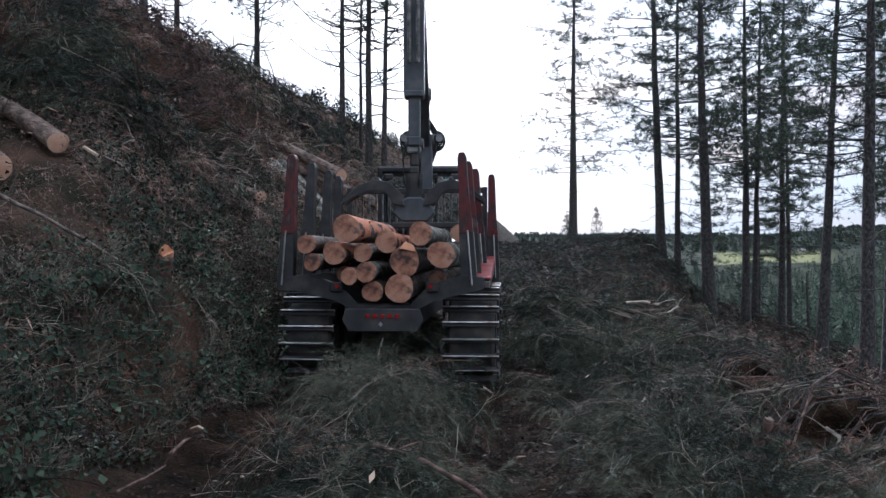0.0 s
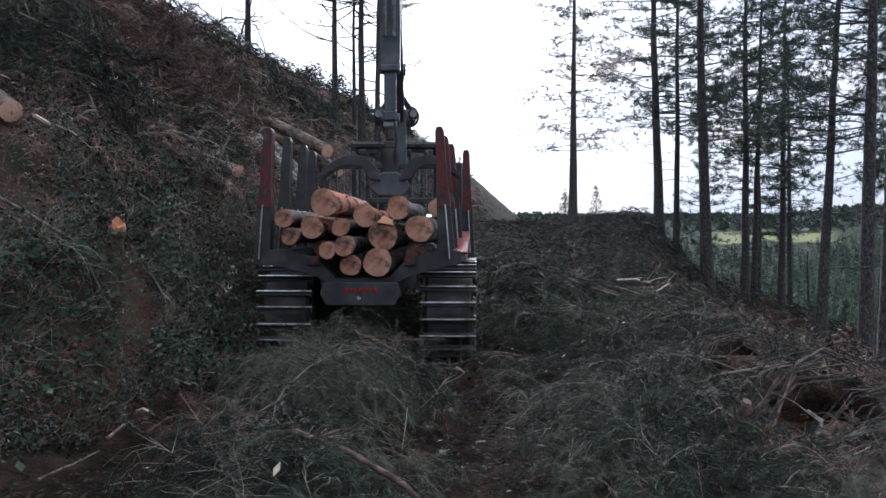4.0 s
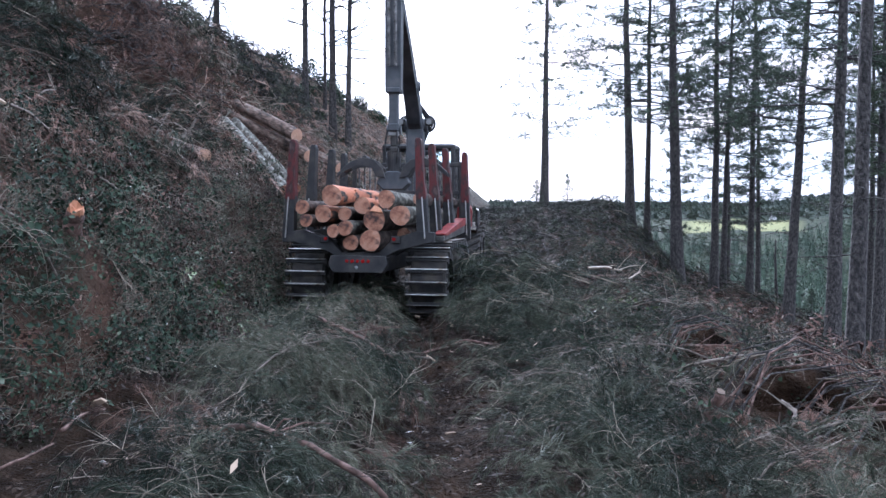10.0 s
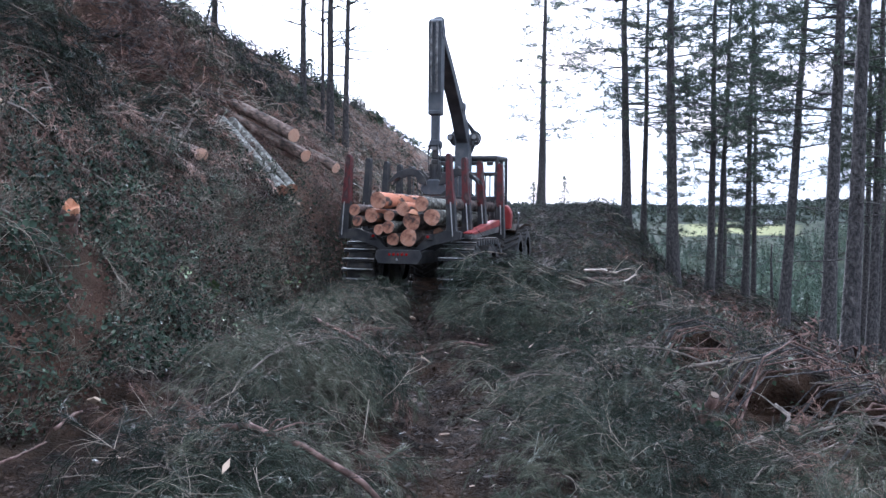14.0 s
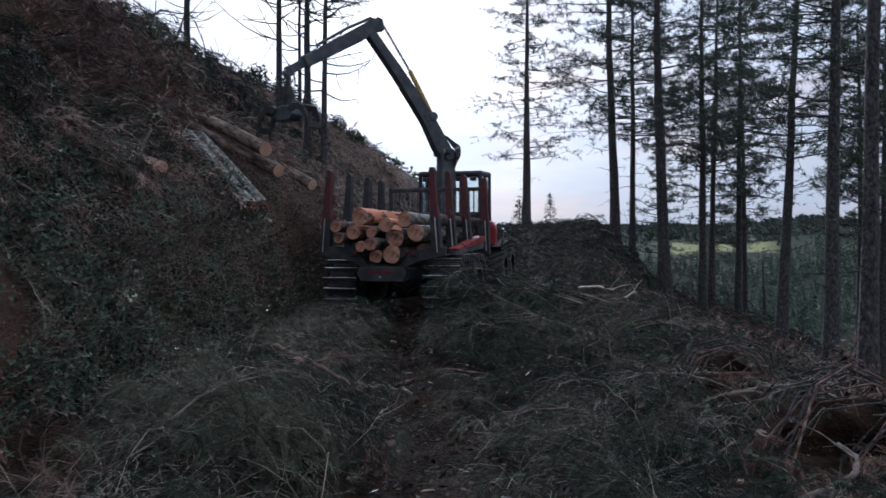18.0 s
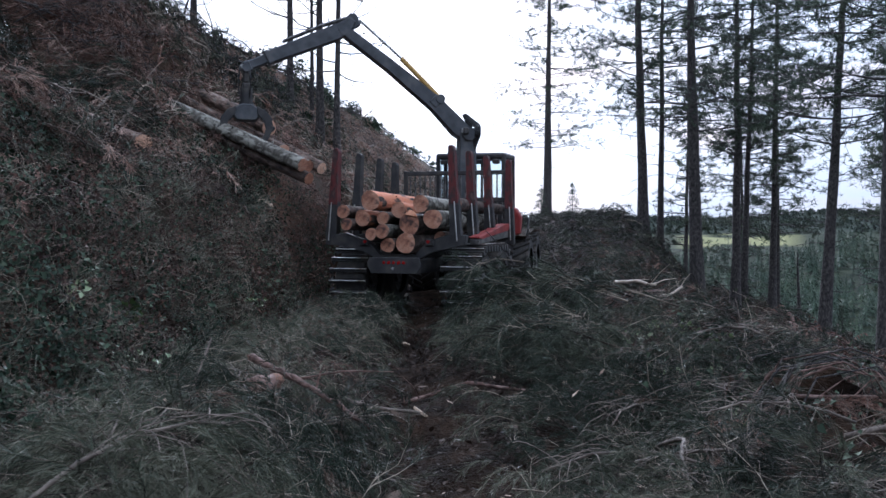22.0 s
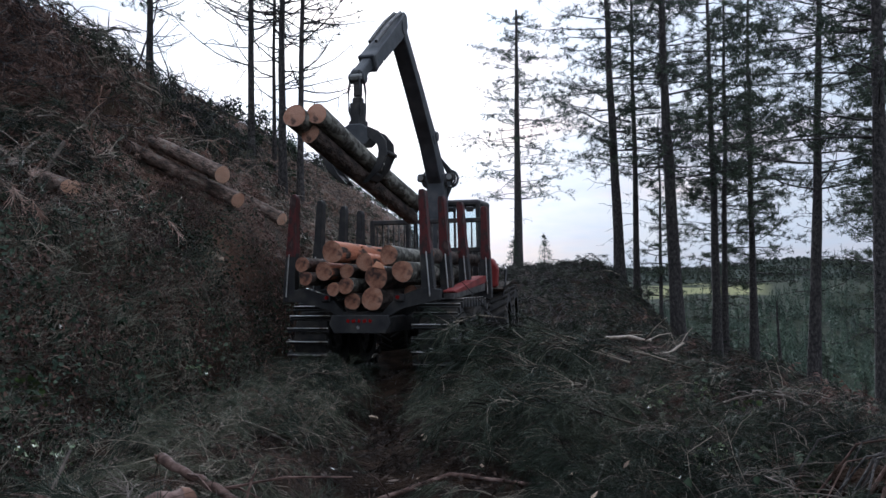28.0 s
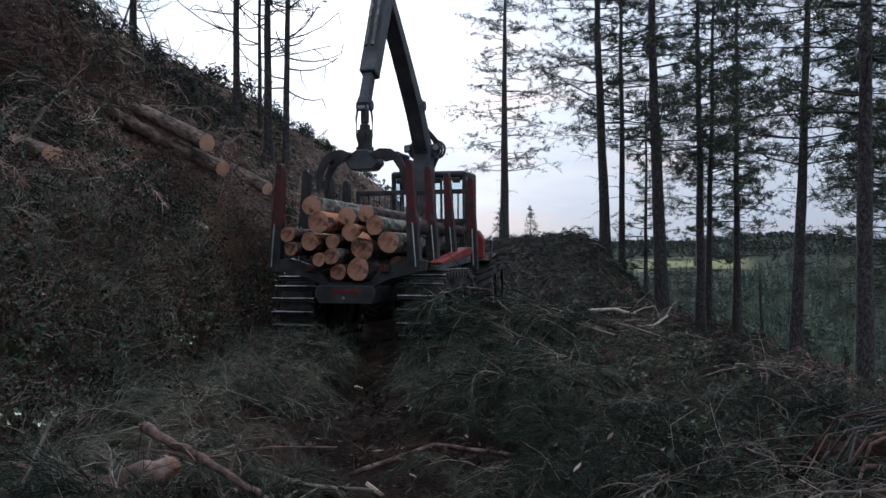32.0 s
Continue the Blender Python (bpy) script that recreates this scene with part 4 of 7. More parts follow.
LYING = ["felled pine log with brown bark lying across the slope"] * 2 + ["felled pine log half hidden under other logs", "thin felled log in the slope's brash"] + ["thick felled log with a fresh orange end on the bank"] * 2
for i, label in enumerate(LYING):
    lying(*BEDS[i], FELLED_BARK, label, 81 + i)


# ---- pines ----


def unit(v):
    return v / np.maximum(np.linalg.norm(v, axis=-1, keepdims=True), 1e-9)


def needles(centres, radius, count, width, rng, up=0.25, squash=0.8):
    """Tufts of thin triangles round each centre."""
    n = len(centres)
    d = rng.normal(size=(n, count, 3))
    d[..., 2] = d[..., 2] * squash + up
    d = unit(d)
    r = np.broadcast_to(np.asarray(radius, float), (n,))[:, None, None] * rng.uniform(0.55, 1.1, (n, count, 1))
    side = unit(np.cross(d, rng.normal(size=(n, count, 3)))) * width
    c = np.asarray(centres)[:, None, :] + d * r * 0.08
    tri = np.stack([c - side, c + side, c + d * r], 2)
    return tri.reshape(-1, 3)


def sweep(points, r0, r1, seg=4):
    """Vertices and quads of a tapered stalk along points (numpy)."""
    points = np.asarray(points, float)
    k = len(points)
    t = unit(np.gradient(points, axis=0))
    a = unit(np.cross(t, [0.31, 0.17, 0.93]))
    b = np.cross(t, a)
    ang = 2 * np.pi * np.arange(seg) / seg
    rad = np.linspace(r0, r1, k)[:, None, None]
    v = points[:, None] + rad * (a[:, None] * np.cos(ang)[None, :, None] + b[:, None] * np.sin(ang)[None, :, None])
    i, j = np.meshgrid(np.arange(k - 1), np.arange(seg), indexing="ij")
    q = np.stack([i * seg + j, i * seg + (j + 1) % seg, (i + 1) * seg + (j + 1) % seg, (i + 1) * seg + j], -1).reshape(-1, 4)
    return v.reshape(-1, 3), q


def gather(pieces):
    vs, qs, n = [], [], 0
    for v, q in pieces:
        vs.append(v)
        qs.append(q + n)
        n += len(v)
    return np.concatenate(vs), np.concatenate(qs)


def pine(x, y, diameter, height, lean=(0, 0), bare=5.0, spread=2.2, lush=1.0, dead=10, seed=0, twig=0.018, reach=1.7, label="tall pine with a straight grey-brown trunk and thin crown", group="pines beside the track"):
    rng = np.random.RandomState(seed)
    z = float(ground(x, y)) - 0.15
    tree = tagged(new("pine_tree"), label, "tree", group)
    tree.location = (x, y, z)
    k = np.linspace(0, 1, 15)
    wob = np.cumsum(rng.normal(0, 0.035, (15, 2)), 0)
    spine = np.stack([lean[0] * k * height + wob[:, 0] * k, lean[1] * k * height + wob[:, 1] * k, k * height], 1)
    v, q = sweep(spine, diameter * 0.5, diameter * 0.12, 12)
    ring = np.repeat(np.linspace(1, 0, 15) ** 14, 12)[:, None]
    axis = np.repeat(spine, 12, 0)
    v = axis + (v - axis) * (1 + 0.35 * ring) * (1 + rng.normal(0, 0.035, (len(v), 1)))
    ob = mesh_object("trunk", v, q, BARK)
    ob.parent = tree
    ob.data.polygons.foreach_set("use_smooth", np.ones(len(q), bool))
    at = lambda h: np.array([np.interp(h, spine[:, 2], spine[:, a]) for a in range(3)])
    limbs, tufts = [], []
    for _ in range(dead):
        h = rng.uniform(0.25 if reach < 2 else 0.5, 1.15) * bare
        a, ln = rng.uniform(0, 6.28), rng.uniform(0.25, 1.0) * reach
        d = np.array([math.cos(a), math.sin(a), rng.uniform(-0.25, 0.25)])
        s = np.linspace(0, 1, 5)[:, None]
        pts = at(h) + d * ln * s + np.array([0, 0, 1]) * ((rng.uniform(-0.3, 0.35) if reach < 2 else rng.uniform(0.1, 0.7)) * ln) * s**2 + rng.normal(0, 0.03, (5, 3)) * s
        stalks = [sweep(pts, twig, twig * 0.4, 3)]
        limbs.append(("dead_branch", stalks))
        for _ in range(3):
            j = rng.randint(1, 5)
            e = pts[j] + rng.normal(0, 0.3, 3) * ln * 0.6
            stalks.append(sweep(np.array([pts[j], (pts[j] + e) / 2 + rng.normal(0, 0.03, 3), e]), twig * 0.5, twig * 0.25, 3))
    h = bare
    while h < height - 0.4:
        up = (h - bare) / max(0.1, height - bare)
        for _ in range(rng.randint(2, 4)):
            a = rng.uniform(0, 6.28)
            ln = 1.25 * spread * rng.uniform(0.4, 1.2) * (1 - 0.72 * up**1.5)
            rise = rng.uniform(-0.18, 0.4)
            s = np.linspace(0, 1, 6)[:, None]
            d = np.array([math.cos(a), math.sin(a), 0])
            pts = at(h) + d * ln * s + np.array([0, 0, ln * rise]) * s**1.6 + rng.normal(0, 0.05, (6, 3)) * s
            stalks = [sweep(pts, 0.035, 0.008, 4)]
            limbs.append(("limb", stalks))
            for _ in range(int(7 * lush) + 2):
                f = 1.0 - 0.6 * rng.rand() ** 1.3
                root = np.array([np.interp(f * 5, range(6), pts[:, c]) for c in range(3)])
                e = root + (d * rng.uniform(0.1, 0.6) + rng.normal(0, 0.42, 3) * np.array([1, 1, 0.5])) * (0.35 + 0.28 * ln)
                stalks.append(sweep(np.array([root, (root + e) / 2 + rng.normal(0, 0.05, 3), e]), 0.01, 0.004, 3))
                for f2 in (0.45, 0.75, 1.0):
                    if rng.rand() < 0.9 * lush:
                        tufts.append(root + (e - root) * f2 + rng.normal(0, 0.05, 3))
        h += rng.uniform(0.28, 0.6)
    for name, stalks in limbs:
        v, q = gather(stalks)
        mesh_object(name, v, q, BARK).parent = tree
    if tufts:
        tri = needles(np.array(tufts), 0.24, 13, 0.012, rng, 0.2)
        mesh_object("crown", tri, np.arange(len(tri)).reshape(-1, 3), CROWN).parent = tree
    return tree


RIGHT = [(6.8, 71.5, 0.55, 21, (0.004, 0), 6.0, 3.8, 1.0), (8.1, 41.6, 0.36, 17, (-0.035, 0), 6.0, 2.8, 1.0), (9.6, 45.0, 0.26, 17, (-0.005, 0), 6.5, 2.2, 0.9), (9.28, 37.3, 0.42, 17, (-0.03, 0), 6.5, 2.8, 1.0), (14.2, 58.0, 0.24, 15, (0.0, 0), 4.0, 1.8, 0.9), (11.6, 40.0, 0.30, 17, (0.004, 0), 6.5, 2.4, 0.9), (12.6, 42.0, 0.24, 16, (0.01, 0), 6.5, 2.0, 0.9), (14.2, 43.0, 0.27, 17, (0.012, 0), 5.8, 2.4, 1.0), (12.2, 32.8, 0.32, 16, (0.05, 0), 7.0, 2.6, 1.0), (11.2, 26.6, 0.46, 18, (0.01, 0), 8.0, 2.6, 1.0), (7.6, 17.3, 0.32, 16, (0.01, 0), 8.5, 2.4, 0.9), (14.8, 31.4, 0.3, 16, (0.01, 0), 6.5, 2.4, 1.0), (17.5, 36.0, 0.28, 16, (0, 0), 5.5, 2.4, 1.0), (20.5, 44.0, 0.3, 17, (0, 0), 5.0, 2.4, 1.0), (17.0, 50.0, 0.26, 16, (0, 0), 5.0, 2.2, 1.0), (24.0, 50.0, 0.3, 17, (0, 0), 5.0, 2.4, 1.0), (19.0, 62.0, 0.3, 17, (0, 0), 5.0, 2.4, 1.0)]
for i, (px, py, pd, ph, lean, bare, spread, lush) in enumerate(RIGHT):
    pine(px, py, pd * (1.3 if py > 30 else 1.0), ph, lean, bare, spread, lush, 12, 100 + i)
CREST = [(-6.4, 36.6, 0.27, 15), (-5.75, 37.6, 0.17, 14), (-5.2, 36.3, 0.3, 16), (-4.5, 35.8, 0.25, 15), (-10.2, 36.9, 0.27, 14), (-11.4, 27.6, 0.22, 13), (-11.1, 29.9, 0.2, 13), (-13.5, 33.0, 0.22, 13)]
for i, (px, py, pd, ph) in enumerate(CREST):
    pine(px, py, pd, ph, (0.0, 0), 6.5 if i < 4 else 3.6, 1.7, 0.3 if i < 4 else 0.7, 15, 200 + i, 0.036 if i < 4 else 0.024, 3.2, "spindly half-bare pine on the crest of the clearing", "pines on the crest")
# a leaning dead pole beside the crest pine and a broken snag in the wood
pine(-10.9, 36.6, 0.1, 5.0, (0.32, 0), 4.6, 0.5, 0.2, 4, 230, 0.02, 1.0, "thin dead pine leaning on the crest", "pines on the crest")
pine(16.8, 46.5, 0.24, 3.6, (0.01, 0), 3.4, 0.3, 0.1, 2, 231, 0.02, 0.8, "broken grey pine snag", "pines beside the track")
# young trees that fill the valley side, far woods beyond


def sapling(x, y, height, seed):
    rng = np.random.RandomState(seed)
    tree = tagged(new("young_pine"), "small bushy young pine on the clearing's edge", "tree", "young pines")
    tree.location = (x, y, float(ground(x, y)) - 0.1)
    v, q = sweep(np.array([[0, 0, 0], [0.03, 0, height * 0.5], [0, 0.02, height]]), 0.04, 0.01, 5)
    mesh_object("trunk", v, q, BARK).parent = tree
    n = int(26 * height)
    k = rng.uniform(0.12, 1.0, n)
    a = rng.uniform(0, 6.28, n)
    r = (1.05 - k) * 0.32 * height * rng.uniform(0.3, 1.0, n)
    c = np.stack([r * np.cos(a), r * np.sin(a), k * height], 1)
    tri = needles(c, 0.22, 26, 0.006, rng, 0.35)
    mesh_object("crown", tri, np.arange(len(tri)).reshape(-1, 3), CROWN).parent = tree


for i, (sx, sy, sh) in enumerate([(4.1, 47.0, 1.8), (7.3, 60.0, 2.6), (10.5, 62.0, 2.2), (13.8, 50.0, 1.6), (16.0, 40.0, 1.6), (18.5, 33.0, 1.8), (14.0, 27.5, 1.2), (21.0, 38.0, 2.2), (12.5, 52.0, 1.5), (22.5, 30.0, 2.0), (25.0, 42.0, 2.4), (15.5, 36.0, 1.3)]):
    sapling(sx, sy, sh, 300 + i)


def far_wood():
    """Conifers on the valley side and woods on the ridge, each tree a stack of ragged skirts."""
    rng = np.random.RandomState(5)

    def trees(spots, heights, tiers, spokes, girth):
        out = []
        for (x, y), h in zip(spots, heights):
            z = float(ground(x, y)) - 0.2
            for k in range(tiers):
                a = np.linspace(0, 2 * np.pi, spokes + 1) + rng.uniform(0, 1)
                top, low = z + h * (k + 1.35) / (tiers + 0.35), z + h * (0.06 + k / tiers * 0.92)
                wide = h * girth * (1.05 - k / tiers) * rng.uniform(0.55, 1.25, spokes)
                rim = np.stack([x + wide * np.cos(a[:-1]), y + wide * np.sin(a[:-1]), low + h * rng.normal(0, 0.04, spokes)], 1)
                inner = np.stack([x + 0.35 * wide * np.cos(a[1:]), y + 0.35 * wide * np.sin(a[1:]), np.full(spokes, low + 0.12 * h)], 1)
                head = np.tile([x, y, top], (spokes, 1))
                out.append(np.stack([head, rim, inner], 1).reshape(-1, 3))
        return np.concatenate(out)

    spots, heights = [], []
    while len(spots) < 3900:
        a, d = rng.uniform(0.03, 0.72), 95 + 360 * rng.rand() ** 1.2
        x, y = d * math.sin(a), d * math.cos(a)
        open_ground = d > 425 and 0.22 < math.tan(a) < 0.42
        if uphill(x, y) > -8 or open_ground or lattice(x / 26, y / 26) < 0.25:
            continue
        spots.append((x, y))
        heights.append(rng.uniform(2.5, 7.5) * (0.5 + 0.9 * float(lattice(x / 45 + 7, y / 45))))
    ridge, tall = [], []
    while len(ridge) < 4200:
        a, d = rng.uniform(-0.12, 0.72), rng.uniform(505, 800)
        ridge.append((d * math.sin(a), d * math.cos(a)))
        tall.append(rng.uniform(2.2, 3.8) * (0.5 + 0.9 * float(lattice(ridge[-1][0] / 40, ridge[-1][1] / 40))))
    for tri, mat, label in ((trees(spots, heights, 5, 8, 0.34), WOODS, "hazy green conifers on the valley side"), (trees(ridge, tall, 2, 6, 0.8), RIDGE, "dark woods along the far ridge")):
        ob = mesh_object("far_wood", tri, np.arange(len(tri)).reshape(-1, 3), mat)
        tagged(ob, label, "forest", kind="stuff")


far_wood()


def shrub(x, y, height, seed, mat, label, leaf=0.1, leaves=90):
    """A bush: bare stems that fan from one foot, leaves towards their ends."""
    rng = np.random.RandomState(seed)
    bush = tagged(new("shrub"), label, "shrub", "shrubs on the crest")
    bush.location = (x, y, float(ground(x, y)) - 0.05)
    tips = []
    for _ in range(7):
        a, out = rng.uniform(0, 6.28), rng.uniform(0.15, 0.9) * height
        s = np.linspace(0, 1, 6)[:, None]
        pts = np.array([math.cos(a) * out, math.sin(a) * out, 0]) * s**1.4 + np.array([0, 0, height * rng.uniform(0.5, 1.05)]) * s + rng.normal(0, 0.05, (6, 3)) * s * height
        v, q = sweep(pts, 0.025, 0.008, 4)
        mesh_object("stem", v, q, BARK).parent = bush
        tips.append(pts)
    per = max(1, leaves // 7)
    c = np.concatenate([np.stack([np.interp(rng.uniform(1.5, 5, per), range(6), p[:, k]) for k in range(3)], 1) for p in tips]) + rng.normal(0, 0.1 * height, (per * 7, 3))
    d = unit(rng.normal(size=c.shape) + [0, 0, -0.2])
    side = unit(np.cross(d, rng.normal(size=c.shape))) * leaf * 0.22
    z = leaf * rng.uniform(0.6, 1.4, (len(c), 1))
    quad = np.stack([c, c + d * z * 0.5 + side, c + d * z, c + d * z * 0.5 - side], 1).reshape(-1, 3)
    mesh_object("leaves", quad, np.arange(len(quad)).reshape(-1, 4), mat).parent = bush


DARK, BARESHRUB = "dark leafy shrub on the crest of the clearing", "half-bare shrub with a few brown leaves on the crest"
for i, (sx, sy, sh, dark) in enumerate([(-9.75, 47, 1.7, 1), (-8.4, 47, 1.9, 1), (-7.4, 47.5, 1.8, 1), (-7.0, 49, 1.6, 1), (-7.8, 55, 1.7, 1), (-7.4, 61, 1.5, 1), (-6.6, 60, 1.3, 1), (-5.9, 62, 1.5, 1), (-9.6, 35, 1.5, 0), (-9.8, 39, 1.6, 0), (-10, 33.5, 1.6, 0), (-11, 28, 1.2, 1), (-10.4, 30.5, 1.0, 1), (-9.4, 35.5, 1.8, 0), (-10, 36, 2.0, 0), (-9.2, 40, 1.5, 1), (-9.7, 43, 1.4, 1), (-11.5, 25.5, 1.3, 0), (-6.0, 37.5, 0.9, 1), (-4.9, 37.2, 0.8, 1), (-6.9, 39.0, 1.3, 1), (-5.6, 40.0, 1.3, 1)]):
    shrub(sx, sy, sh * (0.5 if sy < 44 else 0.75), 400 + i, LEAF if dark else BRACKEN, DARK if dark else BARESHRUB, 0.2 if dark else 0.13, 420 if dark else 110)


# ---- brash: felled boughs, twigs, bracken and brambles ----
def along(points, f):
    k = (len(points) - 1) * np.asarray(f)
    return np.stack([np.interp(k, range(len(points)), points[:, c]) for c in range(3)], -1)


def bough(rng, length, shoots, count, nlen, nwid, r=0.006, bends=6, leafy=1.0):
    """One felled pine bough along +x: arching shoots fan from a stem and droop under soft needles."""
    s = np.linspace(0, 1, 5)[:, None]
    main = np.array([length, 0, 0]) * (s - 0.4) + np.array([0, 0, 0.16 * length]) * np.sin(2.4 * s) + rng.normal(0, 0.03 * length, (5, 3)) * s
    wood, green = [sweep(main, r * 1.7, r * 0.6, 3)], []
    for i in range(shoots):
        f = 0.25 + 0.75 * rng.rand()
        root = along(main, f)
        a = rng.normal(0, 0.75)
        ln = length * rng.uniform(0.3, 0.62)
        out = np.array([math.cos(a), math.sin(a), 0])
        t = np.linspace(0, 1, bends)[:, None]
        rise, drop = rng.uniform(0.15, 0.7), rng.uniform(0.3, 1.05)
        curl = np.array([-math.sin(a), math.cos(a), 0]) * rng.normal(0, 0.35)
        pts = root + ln * (out * t * (1 - 0.25 * t) + np.array([0, 0, 1]) * (rise * t - drop * t**2) + curl * t**2)
        wood.append(sweep(pts, r * rng.uniform(0.6, 1.0), r * 0.35, 3))
        if rng.rand() > leafy:
            continue
        f2 = rng.uniform(0.4, 1.0, count)
        c = along(pts, f2)
        d = along(np.gradient(pts, axis=0), f2)
        d = unit(unit(d) * 0.8 + rng.normal(0, 0.42, (count, 3)) + np.array([0, 0, -0.15]))
        side = unit(np.cross(d, rng.normal(size=(count, 3)))) * nwid
        green.append(np.stack([c - side, c + side, c + d * nlen * rng.uniform(0.6, 1.15, (count, 1))], 1).reshape(-1, 3))
    v, q = gather(wood)
    tris = np.concatenate([q[:, [0, 1, 2]], q[:, [0, 2, 3]]])
    nd = np.concatenate(green) if green else np.zeros((0, 3))
    f = np.concatenate([tris, np.arange(len(nd)).reshape(-1, 3) + len(v)])
    return np.concatenate([v, nd]), f, np.concatenate([np.ones(len(tris), int), np.zeros(len(nd) // 3, int)])


def bare_twig(rng, length, forks=3, r=0.007):
    wood = []
    s = np.linspace(0, 1, 5)[:, None]
    bend = rng.normal(0, 0.3, 3) * length
    main = np.array([1, 0, 0]) * length * (s - 0.5) + bend * (s - s**2) + np.array([0, 0, rng.uniform(0.05, 0.3) * length]) * np.sin(s * 2.8)
    wood.append(sweep(main, r, r * 0.35, 3))
    for _ in range(forks):
        i = rng.randint(1, 4)
        e = main[i] + rng.normal(0, 0.25, 3) * length
        m = (main[i] + e) / 2 + rng.normal(0, 0.06, 3) * length
        wood.append(sweep(np.array([main[i], m, e]), r * 0.55, r * 0.25, 3))
    v, q = gather(wood)
    f = np.concatenate([q[:, [0, 1, 2]], q[:, [0, 2, 3]]])
    return v, f, np.ones(len(f), int)


def frond(rng, length, pinnae=8):
    """A dead bracken frond: a stalk with narrow side leaves."""
    s = np.linspace(0, 1, 6)[:, None]
    main = np.array([1, 0, 0]) * length * s + np.array([0, 0, 0.55 * length]) * np.sin(s * 2.2) + rng.normal(0, 0.03, (6, 3)) * length * s
    v, q = sweep(main, 0.006, 0.002, 3)
    f = [np.concatenate([q[:, [0, 1, 2]], q[:, [0, 2, 3]]])]
    vs, n = [v], len(v)
    for i in range(pinnae):
        k = 0.25 + 0.75 * i / pinnae
        root = np.array([np.interp(k * 5, range(6), main[:, c]) for c in range(3)])
        for side in (-1, 1):
            if rng.rand() < 0.35:
                continue
            ln = length * 0.34 * (1.1 - k) * rng.uniform(0.4, 1.2)
            e = root + np.array([rng.uniform(-0.3, 0.7) * ln, side * ln * rng.uniform(0.3, 1), -ln * rng.uniform(0.1, 0.9)])
            w = np.array([0.14 * ln + 0.012, 0, 0])
            vs.append(np.array([root - w * 0.4, root + w, e]))
            f.append(np.array([[n, n + 1, n + 2]]))
            n += 3
    f = np.concatenate(f)
    return np.concatenate(vs), f, np.zeros(len(f), int)


def spray(rng, leaves=9, size=0.05):
    """A bramble spray: a thin cane with folded leaves."""
    s = np.linspace(0, 1, 4)[:, None]
    main = np.array([0.5, 0, 0]) * s + np.array([0, 0, 0.3]) * np.sin(s * 2.6) + rng.normal(0, 0.03, (4, 3)) * s
    v, q = sweep(main, 0.003, 0.002, 3)
    f = [np.concatenate([q[:, [0, 1, 2]], q[:, [0, 2, 3]]])]
    kinds = [np.ones(len(f[0]), int)]
    vs, n = [v], len(v)
    for _ in range(leaves):
        k = rng.rand()
        c = np.array([np.interp(k * 3, range(4), main[:, a]) for a in range(3)]) + rng.normal(0, 0.05, 3)
        d = unit(rng.normal(size=3) * np.array([1, 1, 0.4]))
        side = unit(np.cross(d, [0, 0, 1.0]) + rng.normal(0, 0.3, 3))
        z = size * rng.uniform(0.6, 1.4)
        vs.append(np.array([c, c + d * z * 0.5 + side * z * 0.42 + [0, 0, 0.25 * z], c + d * z, c + d * z * 0.5 - side * z * 0.42 + [0, 0, 0.25 * z]]))
        f.append(np.array([[n, n + 1, n + 2], [n, n + 2, n + 3]]))
        kinds.append(np.zeros(2, int))
        n += 4
    return np.concatenate(vs), np.concatenate(f), np.concatenate(kinds)


def tussock(rng, blades, length, width):
    """Long thin blades that fan out and droop."""
    a, ln = rng.uniform(0, 2 * np.pi, blades), length * rng.uniform(0.5, 1.2, blades)
    out = np.stack([np.cos(a), np.sin(a), np.zeros(blades)], 1) * (ln * rng.uniform(0.3, 0.9, blades))[:, None]
    side = np.stack([-np.sin(a), np.cos(a), np.zeros(blades)], 1) * width
    root = rng.normal(0, 0.04, (blades, 3)) * [1, 1, 0]
    mid = root + out * 0.55 + np.array([0, 0, 1]) * (ln * rng.uniform(0.3, 0.6, blades))[:, None]
    tip = root + out + np.array([0, 0, 1]) * (ln * rng.uniform(-0.1, 0.4, blades))[:, None]
    v = np.stack([root - side, root + side, mid - side * 0.8, mid + side * 0.8, tip], 1).reshape(-1, 3)
    i = np.arange(blades)[:, None] * 5
    f = np.concatenate([i + [0, 1, 3], i + [0, 3, 2], i + [2, 3, 4]])
    return v, f, np.zeros(len(f), int)


